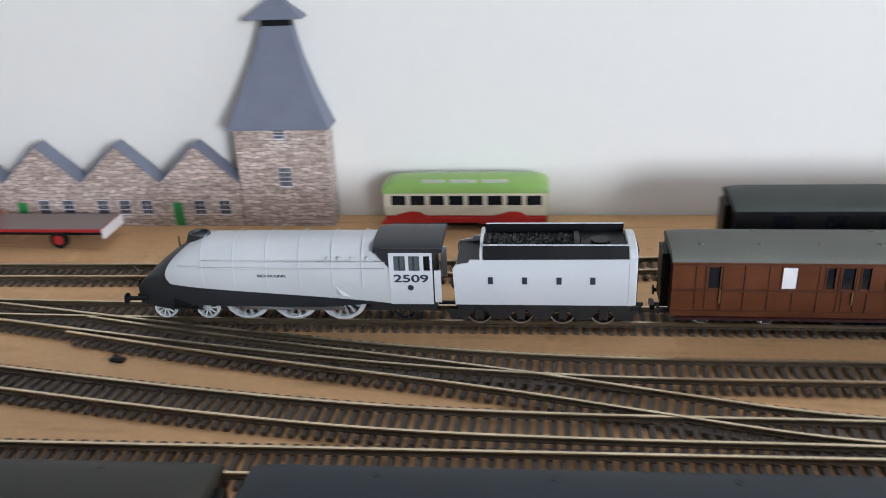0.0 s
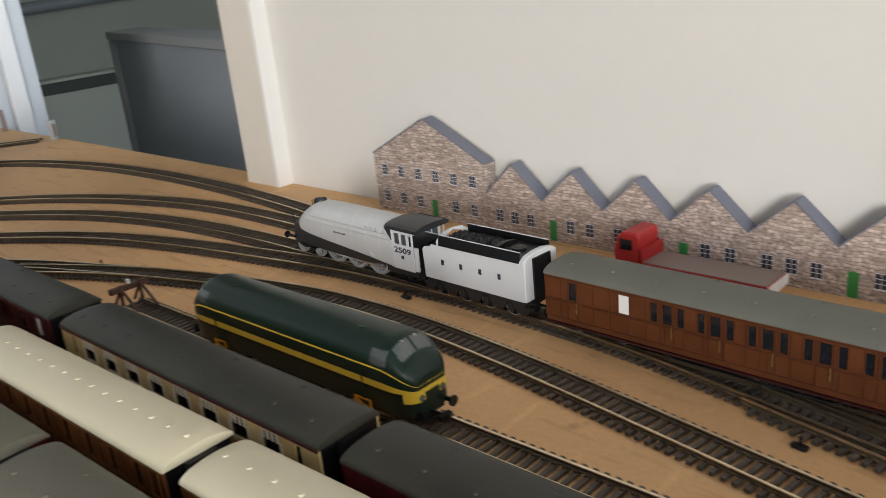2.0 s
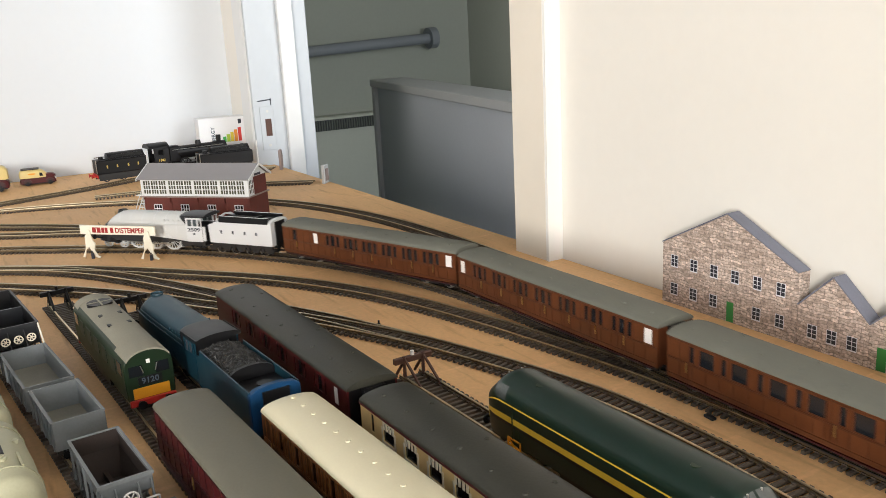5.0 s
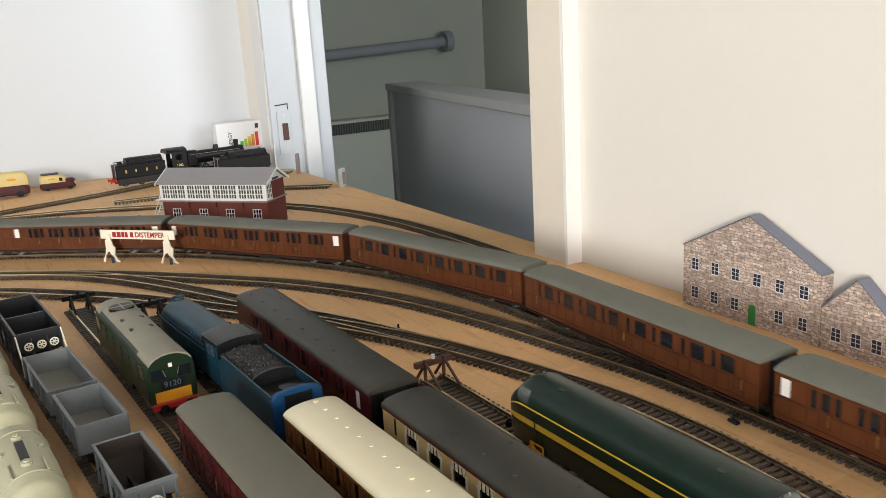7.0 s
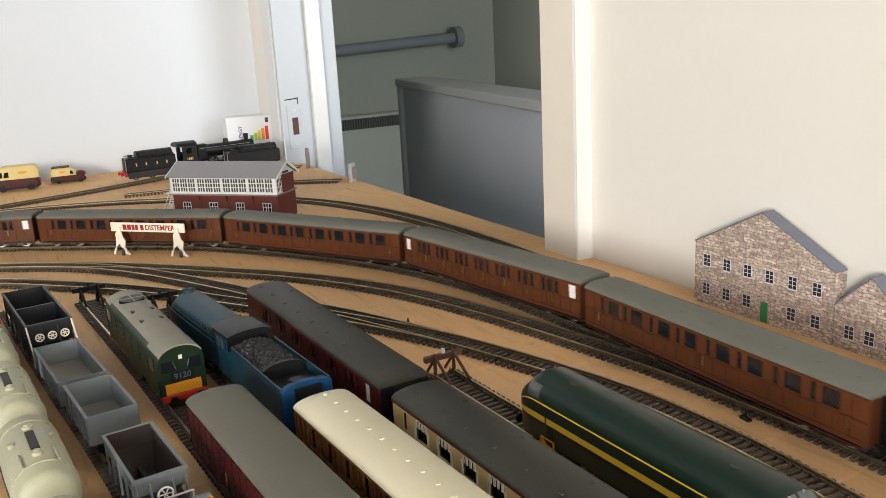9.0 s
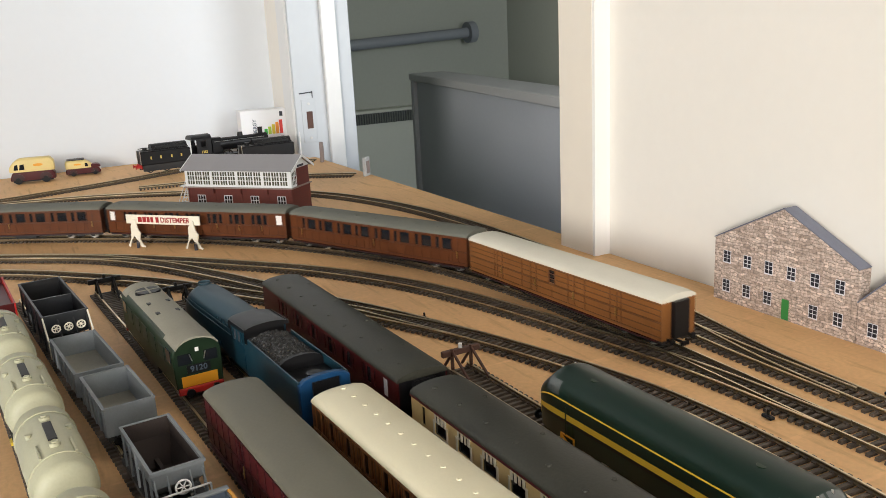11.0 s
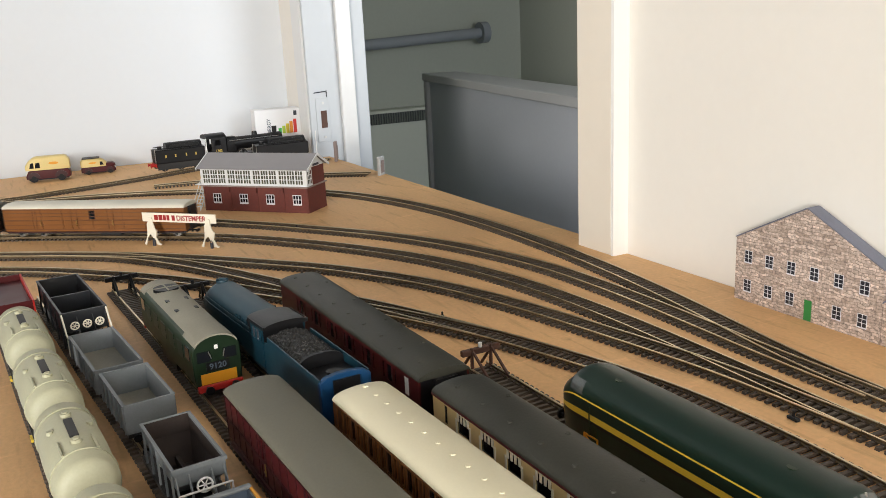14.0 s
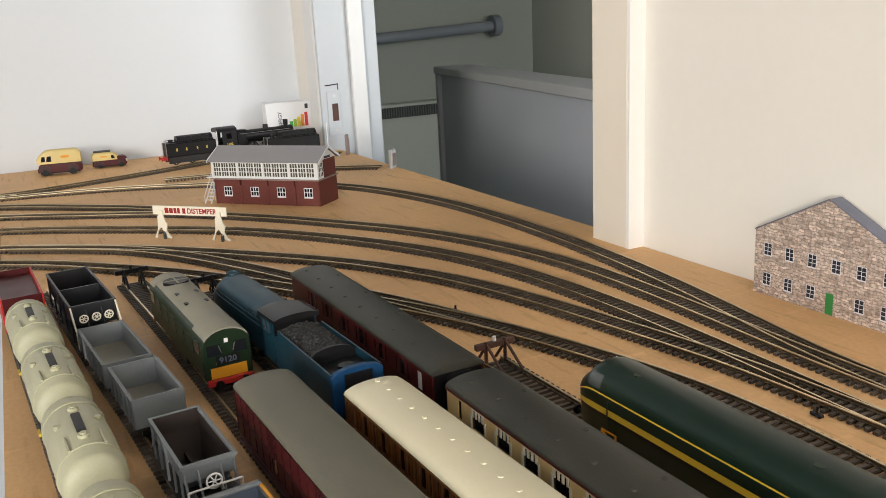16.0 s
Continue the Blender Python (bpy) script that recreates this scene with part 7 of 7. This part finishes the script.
for x in (-0.0430, 0.0440):
    cutout(x, 0)
    s = tagged(new("paint_pot", None), "small black paint pot at a cut-out figure's feet", "paint pot", "paint pots")
    s.matrix_basis = pose(-1.3190, 0.1740, 0, 0, 0, 43) @ pose(x + 0.005, -0.0055, 0)
    bm = B(); rod(bm, (0, 0, 0), (0, 0, 0.0070), 0.0020, 12); part("pot", bm, "ink", s)
    bm = B(); rod(bm, (-0.002, 0, 0.0068), (0, 0, 0.0100), 0.0004, 5); rod(bm, (0.002, 0, 0.0068), (0, 0, 0.0100), 0.0004, 5); part("handle", bm, "ink", s)

# ---- far engine, boxes and stops by the doorway ----
def black_engine():
    c = thing("steam_locomotive", "black steam locomotive with round boiler standing by the wall", "steam locomotive")
    bm = B(); rod(bm, (-0.020, 0, 0.0300), (0.066, 0, 0.0300), 0.0105, 24); part("boiler", bm, "black", c, smooth=40)
    bm = B(); rod(bm, (0.046, 0, 0.0300), (0.067, 0, 0.0300), 0.0112, 24); part("smokebox", bm, "black", c, smooth=40)
    bm = B(); rod(bm, (0.057, 0, 0.040), (0.057, 0, 0.0510), 0.0038, 16, 0.0044); part("chimney", bm, "black", c, smooth=40)
    bm = B(); rod(bm, (0.020, 0, 0.039), (0.020, 0, 0.0465), 0.0052, 16, 0.0040); part("dome", bm, "black", c, smooth=40)
    bm = B(); box(bm, -0.036, -0.014, -0.0095, 0.0095, 0.0150, 0.0420); part("firebox", bm, "black", c, bevel=0.003)
    bm = B()
    for s in (-1, 1):
        side_wall(bm, -0.062, -0.037, s * 0.0160, 0.001, 0.014, 0.0430, [(-0.055, -0.046)], 0.0310, 0.0395)
    box(bm, -0.038, -0.037, -0.0149, 0.0149, 0.014, 0.046)
    part("cab", bm, "black", c)
    bm = B(); prism(bm, arch(0.0170, 0.0425, 0.0500, 12), -0.070, -0.036); part("cab_roof", bm, "black", c, smooth=35)
    bm = B(); box(bm, -0.063, 0.072, -0.0165, 0.0165, 0.0125, 0.0140); part("running_plate", bm, "black", c)
    bm = B(); box(bm, 0.0722, 0.074, -0.0165, 0.0165, 0.0080, 0.0140); part("buffer_beam", bm, "red", c)
    bm = B(); box(bm, -0.06, 0.07, -0.006, 0.006, 0.005, 0.0124); part("chassis", bm, "black", c)
    for x in (-0.040, -0.008, 0.024):
        wheelset(c, x, 0.0105, "frame", 12, name="driving_wheel")
    wheelset(c, 0.056, 0.0062, "frame", 8)
    for s in (-1, 1):
        lettering("cab_number", "1382", 0.0055, "gold", c, pose(-0.0500, s * 0.01612, 0.0225) @ SIDE[s])
        bm = B(); rod(bm, (-0.03, s * 0.0112, 0.036), (0.06, s * 0.0112, 0.036), 0.0004, 6); part("handrail", bm, "steel", c)
        for y in (0.0095,):
            bm = B(); rod(bm, (0.074, s * y, 0.011), (0.082, s * y, 0.011), 0.0018, 10); part("buffer", bm, "black", c)
    return c

def six_wheel_tender(label, letters):
    c = thing("locomotive_tender", label, "locomotive tender")
    h = 0.046
    bm = B(); box(bm, -h, h, -0.0160, 0.0160, 0.0125, 0.0330); part("tank_side", bm, "black", c, bevel=0.0012)
    bm = B()
    prism(bm, [(-h + 0.02, 0.0330), (h - 0.004, 0.0330), (h - 0.008, 0.0405), (-h + 0.026, 0.0390)], -0.0120, 0.0120, "y"); tagged(part("coal", bm, "coal", c, bevel=0.003), kind="stuff")
    for s in (-1, 1):
        bm = B(); rod(bm, (-h + 0.004, s * 0.0155, 0.0350), (h - 0.004, s * 0.0155, 0.0350), 0.0007, 6); part("coal_rail", bm, "black", c)
        bm = B(); box(bm, -h + 0.002, h - 0.002, *sorted((s * 0.0125, s * 0.0140)), 0.0030, 0.0124); part("frame", bm, "frame", c)
        if letters:
            for x in (0.028, 0.010, -0.010, -0.028):
                bm = B(); box(bm, x - 0.0012, x + 0.0012, *sorted((s * 0.0160, s * 0.0163)), 0.0208, 0.0252); part("letter_mark", bm, "gold", c, "yellow lettering mark")
    bm = B(); prism(bm, arch(0.0118, 0.0330, 0.0425, 12), -h + 0.022, h - 0.004); part("water_dome", bm, "black", c, "rounded black tender top", smooth=40)
    bm = B(); rod(bm, (-h + 0.012, 0, 0.033), (-h + 0.012, 0, 0.0375), 0.0042, 14); part("filler_cap", bm, "black", c, smooth=40)
    for y in (-0.0125, 0.0125):
        bm = B(); rod(bm, (-h - 0.0004, y, 0.014), (-h - 0.0004, y, 0.034), 0.0007, 6); part("end_handrail", bm, "steel", c)
    bm = B(); box(bm, -h - 0.0012, -h, -0.0165, 0.0165, 0.0075, 0.0130); part("buffer_beam", bm, "red", c, "red buffer beam")
    for y in (-0.0095, 0.0095):
        bm = B(); rod(bm, (-h - 0.001, y, 0.0100), (-h - 0.009, y, 0.0100), 0.0015, 8); rod(bm, (-h - 0.009, y, 0.0100), (-h - 0.010, y, 0.0100), 0.003, 10); part("buffer", bm, "red", c)
    for x in (-0.030, 0.0, 0.030):
        wheelset(c, x, 0.0078, "frame", 10)
    return c

six_wheel_tender("black six-wheeled tender with yellow lettering marks and red beam", True).matrix_basis = pose(-1.967, 0.300, RAIL_TOP, 0, 0, 94) @ Matrix.Diagonal((1.06, 1.15, 1.30, 1))
black_engine().matrix_basis = pose(-1.985, 0.438, RAIL_TOP, 0, 0, 96) @ Matrix.Diagonal((1.22, 1.20, 1.26, 1))
six_wheel_tender("black tender with coal standing near the doorway", False).matrix_basis = pose(-1.900, 0.490, RAIL_TOP, 0, 0, 88) @ Matrix.Diagonal((1.15, 1.2, 1.2, 1))

def rating_box():
    c = thing("lamp_carton", "white card carton with coloured energy rating bars", "carton")
    c.matrix_basis = pose(-2.085, 0.540, 0, 0, 0, -6)
    bm = B(); box(bm, -0.024, 0.024, -0.050, 0.050, 0, 0.098); part("carton", bm, "paper", c, bevel=0.0008)
    for k, (m_, z) in enumerate(zip(("bar_green", "bar_lime", "bar_yellow", "bar_orange", "bar_red"), range(5))):
        bm = B(); box(bm, 0.024, 0.0244, 0.000 + 0.0085 * k, 0.0070 + 0.0085 * k, 0.044, 0.056 + 0.0045 * k); part("rating_bar", bm, m_, c, "coloured rating bar")
    lettering("wording", "ENERGY", 0.0110, "wagon_dark", c, pose(0.0244, -0.020, 0.058, 90, -90, 90))
    for z in (0.082, 0.028):
        bm = B(); box(bm, 0.024, 0.0244, 0.036, 0.043, z, z + 0.010); part("dark_mark", bm, "ink", c)
rating_box()

def end_stop(x, y, rz, w, H, tone, label):
    c = thing("stop_block", label, "stop block", "stop blocks")
    c.matrix_basis = pose(x, y, 0, 0, 0, rz)
    bm = B(); box(bm, -0.003, 0.003, -w / 2, w / 2, 0, H); part("block", bm, tone, c, bevel=0.0008)
    bm = B(); box(bm, 0.003, 0.0042, -w * 0.28, w * 0.28, H * 0.15, H * 0.8); part("face_plate", bm, "deck", c)

end_stop(-1.633, 0.593, 42, 0.020, 0.034, "hall_trim", "pale grey stop block at the end of a stub siding")
end_stop(-1.853, 0.590, 60, 0.012, 0.041, "deck", "grey-brown upright stop block at the board edge")

# ---- movement ----
TIMES = [(0, -.295), (1, -.060), (2, .173), (3, .420), (4, .665), (7, 1.392), (9, 1.879), (12.5, 2.720), (15, 3.346), (16, 3.601)]

def run(t):
    """How far the first coach's front has gone along the main line at t seconds; 0 at x = -0.27."""
    ts, ss = [a for a, _ in TIMES], [b for _, b in TIMES]
    k = max(0, min(len(ts) - 2, sum(1 for a in ts if a <= t) - 1))
    sl = lambda i: (ss[min(len(ts) - 1, i + 1)] - ss[max(0, i - 1)]) / (ts[min(len(ts) - 1, i + 1)] - ts[max(0, i - 1)])
    d = ts[k + 1] - ts[k]
    u = (t - ts[k]) / d
    return (2 * u ** 3 - 3 * u ** 2 + 1) * ss[k] + (u ** 3 - 2 * u ** 2 + u) * d * sl(k) + (3 * u ** 2 - 2 * u ** 3) * ss[k + 1] + (u ** 3 - u ** 2) * d * sl(k + 1)

def motions():
    start = float(main_line.s[int(np.argmin(abs(main_line.xy[:, 0] + 0.27)))])
    def stand(s, span):
        a, b = main_line.at(start + s + span), main_line.at(start + s - span)
        mid, d = (a + b) / 2, a - b
        return pose(float(mid[0]), float(mid[1]), RAIL_TOP, 0, 0, math.degrees(math.atan2(d[1], d[0])))
    steps = [k * 0.25 for k in range(65)]
    pitch = 0.2790
    walk(silver_engine, [(t, stand(run(t) + 0.2985 - 0.1485, 0.055)) for t in steps])
    walk(silver_tender, [(t, stand(run(t) + 0.063, 0.036)) for t in steps])
    for k, c in enumerate(train_coaches):
        walk(c, [(t, stand(run(t) - pitch * k - LC / 2 - 0.004, 0.094)) for t in steps])
    for w in silver_drivers:
        at = w.location.copy()
        walk(w, [(j / 15, pose(at.x, at.y, at.z, 0, math.degrees(run(j / 15) - run(0)) / 0.0130, 0)) for j in range(241)])

motions()
